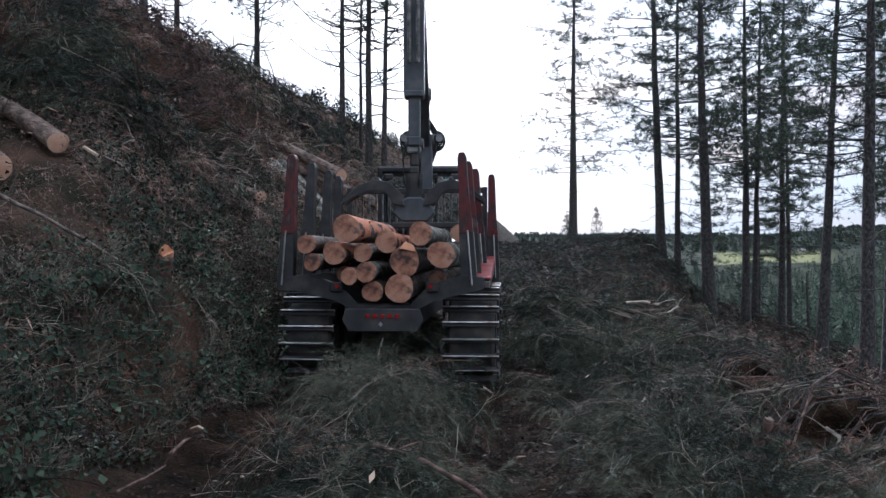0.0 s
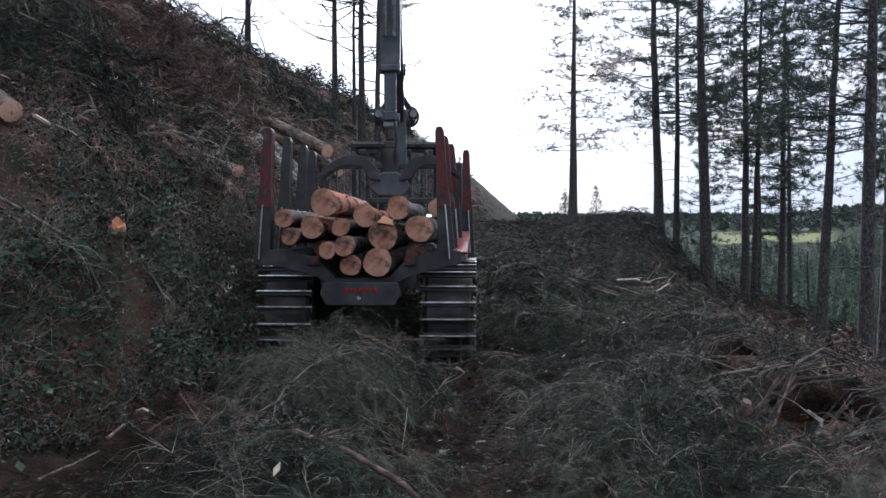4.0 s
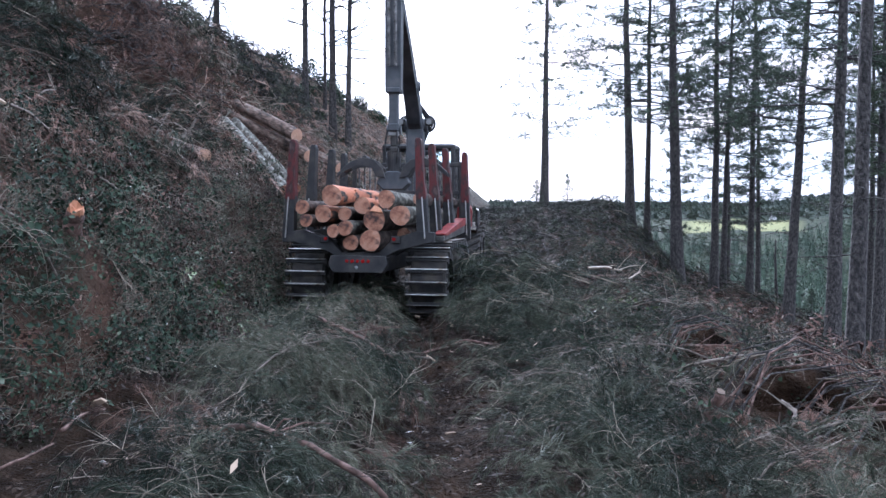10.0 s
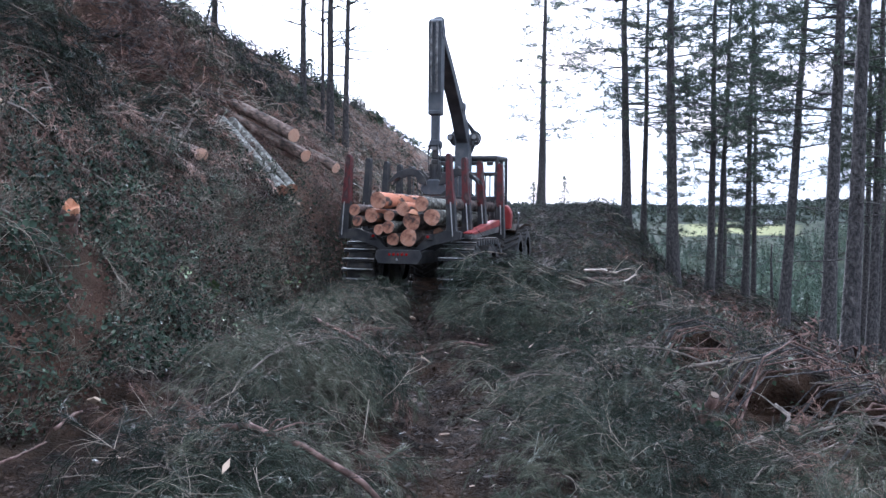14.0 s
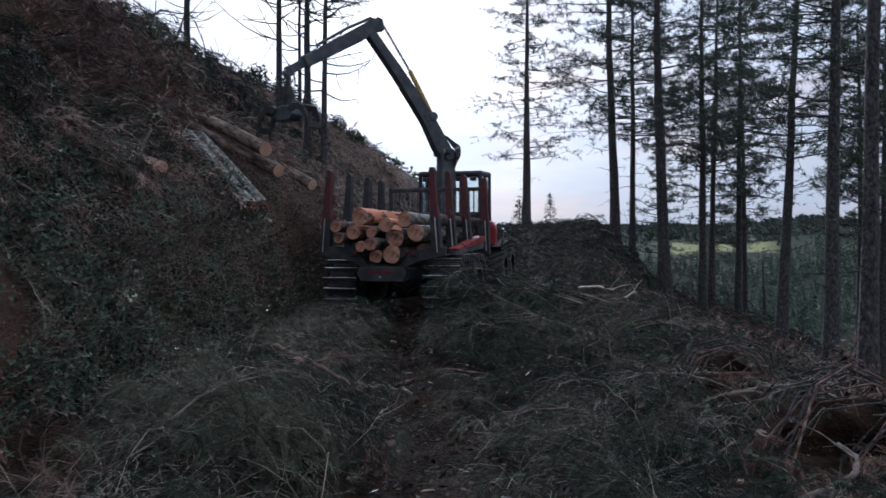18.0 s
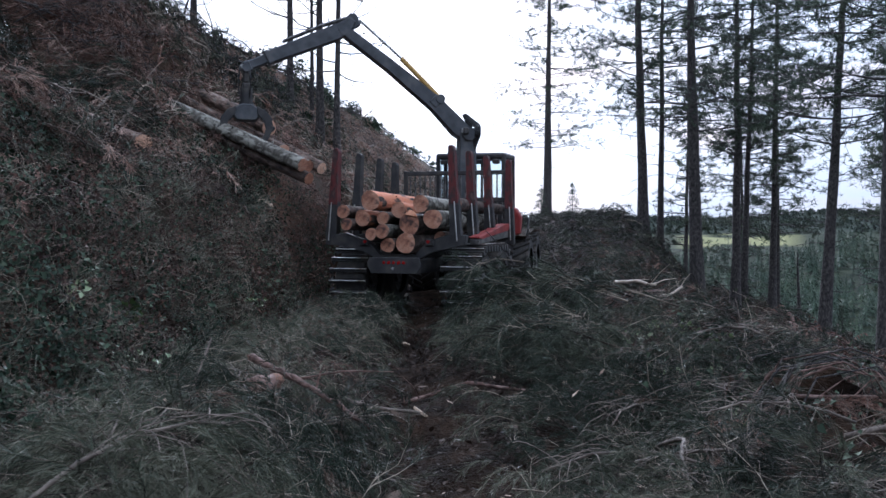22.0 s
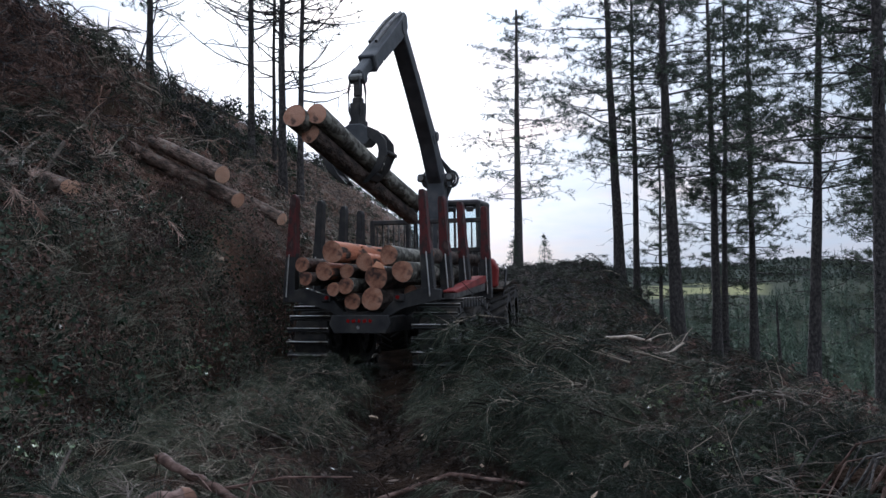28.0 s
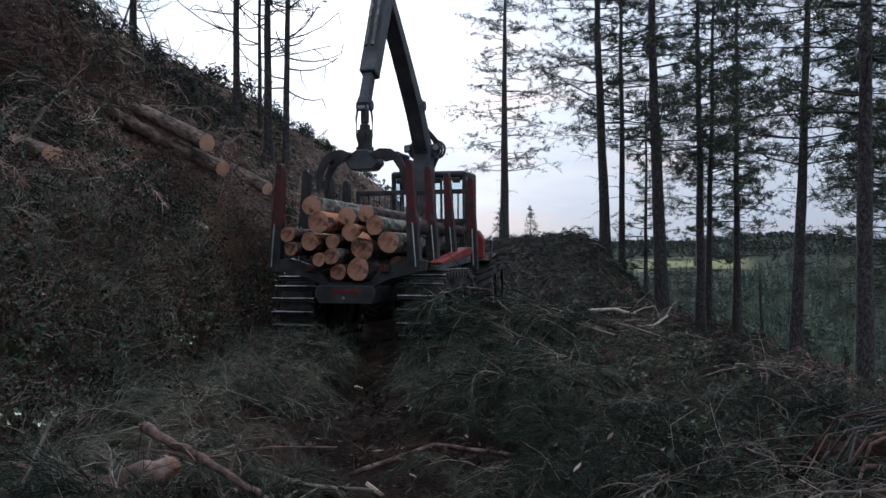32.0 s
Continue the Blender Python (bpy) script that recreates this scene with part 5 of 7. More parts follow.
def scatter(name, templates, xy, scale, mats, label, category, rng, lift=0.0, tilt=0.25, along=None, sink=0.0):
    """Lays copies of the templates on the ground and joins them into one mesh."""
    xy = np.asarray(xy)
    n = len(xy)
    e = 0.25
    z = ground(xy[:, 0], xy[:, 1])
    gx = (ground(xy[:, 0] + e, xy[:, 1]) - ground(xy[:, 0] - e, xy[:, 1])) / (2 * e)
    gy = (ground(xy[:, 0], xy[:, 1] + e) - ground(xy[:, 0], xy[:, 1] - e)) / (2 * e)
    up = unit(np.stack([-gx, -gy, np.ones(n)], 1) + rng.normal(0, tilt, (n, 3)))
    yaw = rng.uniform(0, 2 * np.pi, n) if along is None else along + rng.normal(0, 0.7, n)
    ahead = np.stack([np.cos(yaw), np.sin(yaw), np.zeros(n)], 1)
    side = unit(np.cross(up, ahead))
    ahead = np.cross(side, up)
    turn = np.stack([ahead, side, up], 2)
    pick = rng.randint(0, len(templates), n)
    lifts = rng.uniform(0, 1, n) * lift - sink
    vs, fs, ks, base = [], [], [], 0
    for k, (v, f, kind) in enumerate(templates):
        w = np.where(pick == k)[0]
        if not len(w):
            continue
        sc = scale * rng.uniform(0.7, 1.35, len(w))
        p = np.einsum("nij,vj->nvi", turn[w], v) * sc[:, None, None]
        p = p + np.concatenate([xy[w], (z[w] + lifts[w])[:, None]], 1)[:, None]
        vs.append(p.reshape(-1, 3))
        fs.append((f[None] + (base + np.arange(len(w)) * len(v))[:, None, None]).reshape(-1, 3))
        ks.append(np.tile(kind, len(w)))
        base += len(w) * len(v)
    ob = mesh_object(name, np.concatenate(vs), np.concatenate(fs), None, mats, np.concatenate(ks))
    return tagged(ob, label, category, kind="stuff")


def area(rng, n, x0, x1, y0, y1, keep=None):
    out = []
    while len(out) < n:
        p = np.stack([rng.uniform(x0, x1, n), rng.uniform(y0, y1, n)], 1)
        if keep is not None:
            p = p[keep(p[:, 0], p[:, 1])]
        out += list(p)
    return np.array(out[:n])


def litter(rng, n, length, width):
    """A patch of loose needles, bark and leaf bits lying about flat."""
    c = np.concatenate([rng.uniform(-0.5, 0.5, (n, 2)), rng.uniform(0, 0.03, (n, 1))], 1)
    a = rng.uniform(0, 6.28, n)
    d = np.stack([np.cos(a), np.sin(a), rng.normal(0, 0.3, n)], 1) * length * rng.uniform(0.4, 1.2, (n, 1))
    w = np.stack([-np.sin(a), np.cos(a), rng.normal(0, 0.4, n)], 1) * width * rng.uniform(0.5, 1.3, (n, 1))
    v = np.stack([c - d * 0.5, c + w, c + d * 0.5, c - w], 1).reshape(-1, 3)
    i = np.arange(n)[:, None] * 4
    return v, np.concatenate([i + [0, 1, 2], i + [0, 2, 3]]), np.zeros(2 * n, int)


def spread(rng, n, y0, y1):
    """Spots along the two wheel ruts."""
    y = rng.uniform(y0, y1, n)
    x = np.where(rng.rand(n) < 0.75, lane(y), -2.4) + rng.normal(0, 0.22, n)
    return np.stack([x, y], 1)


BR = np.random.RandomState(3)
FINE = [bough(BR, BR.uniform(0.7, 1.25), 12, 48, 0.15, 0.0023, 0.0031, 4, 0.93) for _ in range(9)]
MIDDLE = [bough(BR, BR.uniform(0.7, 1.2), 8, 25, 0.18, 0.0042, 0.0036, 3, 0.95) for _ in range(7)]
COARSE = [bough(BR, BR.uniform(0.8, 1.3), 5, 13, 0.21, 0.0078, 0.0095, 3, 0.9) for _ in range(6)]
BARE = [bough(BR, BR.uniform(0.6, 1.1), 9, 1, 0.02, 0.001, 0.0042, 5, 0.0) for _ in range(6)]
FARBARE = [bough(BR, BR.uniform(0.8, 1.3), 5, 1, 0.02, 0.001, 0.010, 4, 0.0) for _ in range(5)]
TWIGS = [bare_twig(BR, BR.uniform(0.5, 1.1), BR.randint(2, 5), 0.006) for _ in range(8)]
FRONDS = [frond(BR, BR.uniform(0.35, 0.6)) for _ in range(6)]
SPRAYS = [spray(BR, 10, 0.052) for _ in range(7)]
LITTER = [litter(BR, 70, 0.07, 0.0028) for _ in range(4)]
CRUMBS = [litter(BR, 26, 0.05, 0.014) for _ in range(4)]
GREEN, BROWN, DRY = [NEEDLES, SHOOT], [RUST, TWIG], [TWIG, TWIG]
heaps = lambda x, y: lattice(x / 0.8 + 4, y / 0.8 + 1) + 0.35 * lattice(x / 0.3, y / 0.3) > 0.66
gaps = lambda x, y: lattice(x / 0.7 + 14, y / 0.7 + 3) > 0.42
off_lane = lambda x, y: np.abs(x - lane(y)) > 0.4 + 0.3 * (lattice(x / 0.5 + 3, y / 0.5) - 0.5)
MOUND = lambda x, y: heaps(x, y) & off_lane(x, y) & (x < lane(y)) & (x > -0.95 - 0.12 * (y - 4)) & around(x, y, *HOLLOWS)
MIDDLE_HEAP = lambda x, y: off_lane(x, y) & (np.abs(x + 1.5) < 0.35 + 0.5 * lattice(x / 0.7 + 2, y / 0.9 + 5)) & around(x, y, *HOLLOWS)
def around(x, y, *spots):
    """True where no spot (x, y, radius) is near."""
    ok = np.ones(len(x), bool)
    for cx, cy, rad in spots:
        ok &= np.hypot(x - cx, y - cy) > rad
    return ok


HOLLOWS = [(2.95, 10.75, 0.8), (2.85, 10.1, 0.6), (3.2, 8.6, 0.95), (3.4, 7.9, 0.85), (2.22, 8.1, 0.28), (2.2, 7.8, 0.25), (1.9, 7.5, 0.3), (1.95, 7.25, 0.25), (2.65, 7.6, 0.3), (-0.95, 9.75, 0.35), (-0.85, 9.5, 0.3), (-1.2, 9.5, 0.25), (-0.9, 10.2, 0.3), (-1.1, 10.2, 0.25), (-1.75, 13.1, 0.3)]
WHEEL_SIDE = lambda y: np.interp(y, [16, 19, 22, 26, 28], [1.4, 2.1, 2.7, 3.2, 3.6])  # the machine stands beside the heap
RIGHT_HEAP = lambda x, y: heaps(x, y) & (x < 2.7 + 0.1 * y) & (x > 1.1 + 0.25 * lattice(x, y / 0.9)) & around(x, y, *HOLLOWS)
FREE = lambda x, y: gaps(x, y) & around(x, y, *HOLLOWS)
HEAP = "long heap of felled grey-green pine boughs beside the track"

scatter("brash", FINE, area(BR, 330, -2.4, -0.2, 4.3, 10.6, MOUND), 0.55, GREEN, "heap of felled green pine boughs on the track", "brash", BR, 0.2, 0.5)
scatter("brash", FINE, area(BR, 600, 1.05, 4.6, 3.5, 13.0, RIGHT_HEAP), 0.58, GREEN, HEAP, "brash", BR, 0.32, 0.5)
scatter("brash", FINE, area(BR, 250, -2.4, -0.7, 10.2, 19.0, MIDDLE_HEAP), 0.58, GREEN, "crushed pine boughs between the wheel tracks", "brash", BR, 0.14, 0.4)
scatter("brash", FINE, area(BR, 110, 0.9, 1.9, 12.0, 18.0), 0.8, GREEN, "large drooping pine boughs beside the track", "brash", BR, 0.4)
LANE_EDGE = lambda x, y: (x > np.interp(y, [4, 8, 10, 12, 17], [0.75, 0.5, 0.34, 0.18, -0.1]) + 0.3 * lattice(x + 3, y / 0.8)) & (lattice(x / 0.6 + 6, y / 0.6) > 0.3)
scatter("brash", FINE, area(BR, 300, -0.1, 1.5, 4.5, 18.5, LANE_EDGE), 0.52, GREEN, "soft pine boughs spilling over the edge of the wheel track", "brash", BR, 0.12, 0.35)
scatter("brash", MIDDLE, area(BR, 1000, 1.6, 7.0, 13.0, 27.0, lambda x, y: gaps(x, y) & (x > WHEEL_SIDE(y))), 0.68, GREEN, HEAP, "brash", BR, 0.14, 0.3)
scatter("brash", COARSE, area(BR, 1200, -1, 9.5, 27.0, 50.0), 0.85, [NEEDLES, BARK], "felled pine boughs over the spur", "brash", BR, 0.1)
scatter("brash", MIDDLE, area(BR, 130, 5.5, 9.5, 4.0, 16.0), 1.0, GREEN, "pine boughs strewn down the wooded slope", "brash", BR, 0.1)
scatter("brash", COARSE, area(BR, 800, 6.0, 24.0, 14.0, 50.0), 1.2, GREEN, "pine litter and low scrub under the trees", "brash", BR, 0.1)
LOGS = [((a[0], a[1]), (a[0] + d[0] * n / 1.07, a[1] + d[1] * n / 1.07)) for a, d, n, r in BEDS] + [((-3.77, 9.9), (-3.4, 9.0))]
for a, d, n, r in BEDS[:6]:
    off = math.hypot(a[0], a[1] - 3)
    LOGS.append(((a[0], a[1]), (a[0] - 2.2 * a[0] / off, a[1] - 2.2 * (a[1] - 3) / off)))
for a, d, n, r in BEDS[:6]:  # the brash stays low before the logs
    for k in (0.8, 1.6, 2.4, 3.2)[:4 if n > 3.3 else 3]:
        mx, my = a[0] + d[0] * k, a[1] + d[1] * k
        off = math.hypot(mx, my - 3)
        LOGS.append(((mx, my), (mx - 2 * mx / off, my - 2 * (my - 3) / off)))


def clear_of_logs(x, y, gap=0.45, only=99):
    ok = np.ones(len(x), bool)
    for a, b in LOGS[:only]:
        a, d = np.array(a), np.array(b) - np.array(a)
        k = np.clip(((x - a[0]) * d[0] + (y - a[1]) * d[1]) / (d @ d), 0, 1)
        dx, dy = x - a[0] - k * d[0], y - a[1] - k * d[1]
        ok &= np.hypot(dx, np.where(dy < 0, 0.3 * dy, dy)) > gap
    return ok


SLOPE = lambda x, y: (uphill(x, y) > 4.3) & (x < foot(y) - 0.9) & clear_of_logs(x, y)
LUSH = lambda x, y: SLOPE(x, y) & (lattice(x / 2.2 + 2, y / 2.2 + 9) > 0.5 + 0.05 * np.clip(uphill(x, y) - 7.5, 0, 9))
scatter("brash", MIDDLE, area(BR, 470, -12, -3, 7.0, 22.0, LUSH), 1.0, GREEN, "green pine boughs strewn over the felled hillside", "brash", BR, 0.12)
scatter("brash", COARSE, area(BR, 620, -13.5, -1, 18.0, 60.0, LUSH), 1.2, GREEN, "green pine boughs strewn over the felled hillside", "brash", BR, 0.12)
scatter("dead_brash", MIDDLE, area(BR, 520, -12, -3.2, 7.0, 24.0, SLOPE), 0.9, BROWN, "rust-brown dead pine boughs on the felled hillside", "brash", BR, 0.12, 0.4)
scatter("dead_brash", MIDDLE, area(BR, 480, -12, -3.2, 7.0, 24.0, SLOPE), 0.9, [BRACKEN, SHOOT], "dark brown dead boughs on the felled hillside", "brash", BR, 0.12, 0.4)
scatter("dead_brash", COARSE, area(BR, 1400, -13.5, -1, 18.0, 70.0, SLOPE), 1.1, BROWN, "rust-brown dead pine boughs on the felled hillside", "brash", BR, 0.15, 0.4)
scatter("dead_brash", MIDDLE, area(BR, 260, 5.0, 12.0, 7.0, 22.0), 0.9, [BRACKEN, SHOOT], "rust-brown bracken and boughs under the pines", "brash", BR, 0.1)
scatter("bare_brash", FARBARE, area(BR, 800, -13, -2, 8.0, 60.0, SLOPE), 1.0, DRY, "bare grey branches strewn over the felled hillside", "brash", BR, 0.2, 0.4)
scatter("dead_brash", FINE, area(BR, 130, 1.3, 5.2, 3.5, 13.0), 0.5, BROWN, "brown dead boughs mixed into the heap", "brash", BR, 0.12, 0.4)
scatter("dead_brash", MIDDLE, area(BR, 260, 1.8, 7.5, 13.0, 28.0, lambda x, y: x > WHEEL_SIDE(y)), 0.7, [BRACKEN, SHOOT], "brown dead boughs mixed into the heap", "brash", BR, 0.15, 0.4)
# two tall heaps on the slope, and loose sprays on the track
spot = lambda cx, cy, rad, n: np.array([cx, cy]) + BR.normal(0, rad, (n, 2)) * [1, 1.2]
scatter("brush_heap", COARSE, spot(-6.2, 30.5, 0.75, 150), 1.0, [NEEDLES, BARK], "dark heap of brushwood below the crest pines", "brash", BR, 1.2, 0.6)
scatter("brush_heap", MIDDLE, spot(-6.6, 14.4, 0.8, 230), 1.1, GREEN, "fresh green pine tops heaped on the slope", "brash", BR, 0.9, 0.4)
scatter("brush_heap", COARSE, spot(-8.6, 28.0, 0.9, 90), 1.1, GREEN, "fresh green pine tops heaped below the crest", "brash", BR, 0.8, 0.4)
scatter("brush_heap", COARSE, spot(-8.1, 23.4, 0.8, 150), 1.0, [BRACKEN, BARK], "dark heap of dead brushwood high on the slope", "brash", BR, 0.9, 0.6)
scatter("brush_heap", COARSE, spot(-7.2, 21.8, 0.55, 90), 0.9, [BRACKEN, BARK], "dark heap of dead brushwood on the slope", "brash", BR, 0.7, 0.6)
scatter("brash", FINE, area(BR, 24, -0.5, 1.5, 3.5, 18.0), 0.34, GREEN, "crushed pine sprays trodden into the wheel track", "brash", BR, 0.0, 0.2)
scatter("dead_brash", FINE, area(BR, 240, -2.7, 1.4, 3.2, 18.0), 0.36, [MULCH, MULCH], "crushed brown sprays trodden into the track", "brash", BR, 0.0, 0.2)
scatter("dead_brash", FINE, area(BR, 70, -2.4, -0.3, 4.3, 18.0, off_lane), 0.5, [BRACKEN, SHOOT], "brown dead boughs among the green ones on the track", "brash", BR, 0.15, 0.4)
# bare, arching twigs
scatter("bare_brash", BARE, area(BR, 170, 1.2, 5.5, 4.5, 20.0, FREE), 0.55, [SHOOT, SHOOT], "thin bare pine twigs in the brash", "brash", BR, 0.25, 0.6)
scatter("bare_brash", BARE, area(BR, 50, -2.2, -0.3, 4.0, 17.0, lambda x, y: FREE(x, y) & off_lane(x, y)), 0.5, [SHOOT, SHOOT], "thin bare pine twigs in the brash", "brash", BR, 0.2, 0.6)
scatter("bare_brash", BARE, area(BR, 20, -1.9, -0.1, 3.2, 10.8, off_lane), 0.7, DRY, "bare arching pine twigs in the brash", "brash", BR, 0.15, 0.4)
scatter("bare_brash", BARE, area(BR, 40, 1.3, 5.0, 3.8, 14.0, FREE), 0.8, DRY, "bare arching pine twigs in the brash", "brash", BR, 0.25, 0.4)
scatter("bare_brash", BARE, area(BR, 60, 1.4, 6.5, 14.0, 27.0, lambda x, y: x > WHEEL_SIDE(y)), 0.8, [SHOOT, SHOOT], "bare arching pine twigs in the brash", "brash", BR, 0.25, 0.4)
scatter("twigs", TWIGS, area(BR, 60, -1.9, 0.1, 3.0, 11.0, off_lane), 0.55, DRY, "bare broken twigs in the brash", "twigs", BR, 0.15, 0.4)
scatter("twigs", TWIGS, area(BR, 150, 1.2, 5.2, 3.5, 14.0), 0.6, DRY, "bare grey twigs in the brash", "twigs", BR, 0.12, 0.4)
scatter("twigs", TWIGS, area(BR, 380, -12, -2.6, 5.0, 24.0, lambda x, y: (x < foot(y)) & clear_of_logs(x, y)), 0.9, [SHOOT, SHOOT], "bare twigs over the felled hillside", "twigs", BR, 0.2, 0.5)
scatter("twigs", TWIGS, area(BR, 1700, -2.9, 1.4, 3.0, 19.0), 0.28, [MULCH, MULCH], "small twigs and bark trodden into the track", "twigs", BR, 0.02, 0.12)
scatter("needle_litter", LITTER, area(BR, 420, -2.9, 1.6, 2.5, 20.0), 1.0, [MULCH], "brown needle litter trodden into the track", "litter", BR, 0.0, 0.05)
scatter("needle_litter", LITTER, area(BR, 200, 1.2, 7.0, 3.0, 20.0), 1.0, [BRACKEN], "brown needle litter under the brash", "litter", BR, 0.1, 0.1)
scatter("bark_litter", CRUMBS, area(BR, 800, -2.9, 1.6, 2.5, 20.0), 1.0, [MULCH], "broken bark trodden into the track", "litter", BR, 0.0, 0.05)
scatter("bark_litter", [litter(BR, 6, 0.08, 0.01) for _ in range(4)], spread(BR, 110, 4.0, 20.0), 1.0, [WET], "wet broken bark glinting in the wheel rut", "litter", BR, 0.0, 0.08)
scatter("wood_chips", [litter(BR, 3, 0.07, 0.016) for _ in range(4)], area(BR, 60, -1.6, 1.2, 4.0, 18.0), 0.9, [CHIP], "pale wood chips scattered on the track", "wood chips", BR, 0.02, 0.2)
scatter("wood_chips", [litter(BR, 2, 0.08, 0.016) for _ in range(4)], area(BR, 60, -8, -2.4, 5.0, 24.0, SLOPE), 0.9, [CHIP], "pale wood chips on the felled hillside", "wood chips", BR, 0.15, 0.4)
ALLSLOPE = lambda x, y: (uphill(x, y) > 3.4) & (x < foot(y) - 0.2) & clear_of_logs(x, y, 0.34)
SLOPE_LITTER = [litter(BR, 90, 0.12, 0.007) for _ in range(4)]
LOW_SPRAYS = [spray(BR, 12, 0.074) for _ in range(6)]
scatter("needle_litter", SLOPE_LITTER, area(BR, 650, -12.5, -2.6, 6.0, 32.0, ALLSLOPE), 1.2, [RUST], "brown needle litter on the felled hillside", "litter", BR, 0.08, 0.12)
scatter("dead_leaves", LOW_SPRAYS, area(BR, 2500, -8.5, -2.6, 6.0, 30.0, ALLSLOPE), 0.5, [BRACKEN, SHOOT], "rust-brown dead leaves on the felled hillside", "dead leaves", BR, 0.0, 0.5, sink=0.03)
scatter("brambles", LOW_SPRAYS, area(BR, 1900, -8.0, -2.6, 6.0, 28.0, ALLSLOPE), 0.55, [LEAF, SHOOT], "low green brambles on the felled hillside", "brambles", BR, 0.0, 0.5, sink=0.03)
scatter("twigs", TWIGS, area(BR, 600, -8.0, -2.6, 6.0, 28.0, ALLSLOPE), 0.4, [SHOOT, SHOOT], "small broken twigs on the felled hillside", "twigs", BR, 0.05, 0.3)
BEDDING = lambda x, y: ~clear_of_logs(x, y, 0.6) & clear_of_logs(x, y, 0.22, 8)
scatter("needle_litter", SLOPE_LITTER, area(BR, 330, -7.0, -2.7, 9.0, 27.0, BEDDING), 0.9, [BRACKEN], "brown needle litter round the felled logs", "litter", BR, 0.02, 0.1)
scatter("dead_leaves", LOW_SPRAYS, area(BR, 700, -7.0, -2.7, 9.0, 27.0, BEDDING), 0.3, [RUST, TWIG], "dead leaves and stalks round the felled logs", "dead leaves", BR, 0.0, 0.5, sink=0.03)
scatter("brambles", SPRAYS, area(BR, 520, -7.0, -2.4, 8.0, 27.0, BEDDING), 0.42, [LEAF, SHOOT], "low brambles creeping round the felled logs", "brambles", BR, 0.0, 0.5, sink=0.02)
scatter("dead_leaves", SPRAYS, area(BR, 620, -7.0, -2.4, 8.0, 27.0, BEDDING), 0.42, [BRACKEN, SHOOT], "dark dead leaves round the felled logs", "dead leaves", BR, 0.0, 0.5, sink=0.02)
scatter("twigs", TWIGS, area(BR, 380, -7.0, -2.7, 9.0, 27.0, BEDDING), 0.36, DRY, "broken twigs round the felled logs", "twigs", BR, 0.03, 0.2)
# the bank: brambles, dead leaves and bracken
BANK = lambda x, y: (x < foot(y) + 0.15) & (uphill(x, y) < 7.5) & clear_of_logs(x, y, 0.3, 6) & ((y > 15.5) | clear_of_logs(x, y, 0.3)) & (np.hypot(x + 3.65, y - 9.65) > 0.4)
RUSTY = lambda x, y: BANK(x, y) & (lattice(x / 0.9 + 20, y / 1.3 + 6) > 0.48)
LEAFY = lambda x, y: BANK(x, y) & (lattice(x / 0.9 + 20, y / 1.3 + 6) < 0.53)
DEAD_SPRAYS = [spray(BR, 12, 0.042) for _ in range(6)]
scatter("brambles", SPRAYS, area(BR, 1700, -6.8, -2.3, 3.5, 22.0, LEAFY), 0.85, [LEAF, SHOOT], "dark green brambles hanging over the cut bank", "brambles", BR, 0.1, 0.6)
scatter("dead_leaves", DEAD_SPRAYS, area(BR, 1600, -7.2, -2.3, 3.5, 24.0, RUSTY), 0.8, [BRACKEN, SHOOT], "rust-brown dead leaves and stalks on the cut bank", "dead leaves", BR, 0.08, 0.6)
scatter("bracken", FRONDS, area(BR, 900, -7.0, -2.4, 3.5, 24.0, RUSTY), 0.55, [BRACKEN], "rust-brown dead bracken on the cut bank", "bracken", BR, 0.1, 0.7)
scatter("bracken", FRONDS, area(BR, 800, 4.5, 13.0, 8.0, 30.0), 1.0, [BRACKEN], "rust-brown dead bracken under the pines", "bracken", BR, 0.1, 0.5)
scatter("bracken", FRONDS, area(BR, 1200, 3.5, 9.0, 5.0, 17.0, lambda x, y: x > 2.6 + 0.1 * y), 1.1, [BRACKEN], "rust-brown dead bracken at the edge of the pines", "bracken", BR, 0.15, 0.6)
scatter("brambles", SPRAYS, area(BR, 150, 1.6, 6.0, 6.0, 14.0), 0.8, [LEAF, SHOOT], "brambles growing through the brash", "brambles", BR, 0.2, 0.6)
scatter("twigs", TWIGS, area(BR, 420, -6, -2.3, 3.5, 22.0, BANK), 0.6, DRY, "dead canes hanging on the bank", "twigs", BR, 0.1, 0.8)
scatter("bare_brash", BARE, area(BR, 330, -6.0, -2.4, 4.0, 18.0, BANK), 0.75, [SHOOT, SHOOT], "thin bare stems tangled on the bank", "brash", BR, 0.1, 0.6)
IVY_SPRAYS = [spray(BR, 13, 0.062) for _ in range(6)]
TUSSOCKS = [tussock(BR, 16, 0.42, 0.0032) for _ in range(7)]
scatter("ivy", IVY_SPRAYS, area(BR, 420, -5.2, -2.35, 4.0, 13.0, LEAFY), 0.8, [IVY, SHOOT], "dark ivy trailing over the cut bank", "ivy", BR, 0.12, 0.5)
scatter("hanging_grass", TUSSOCKS, area(BR, 1200, -6.5, -2.35, 4.0, 20.0, BANK), 0.8, [BLADE], "dull green grass hanging over the cut bank", "grass", BR, 0.08, 0.5)
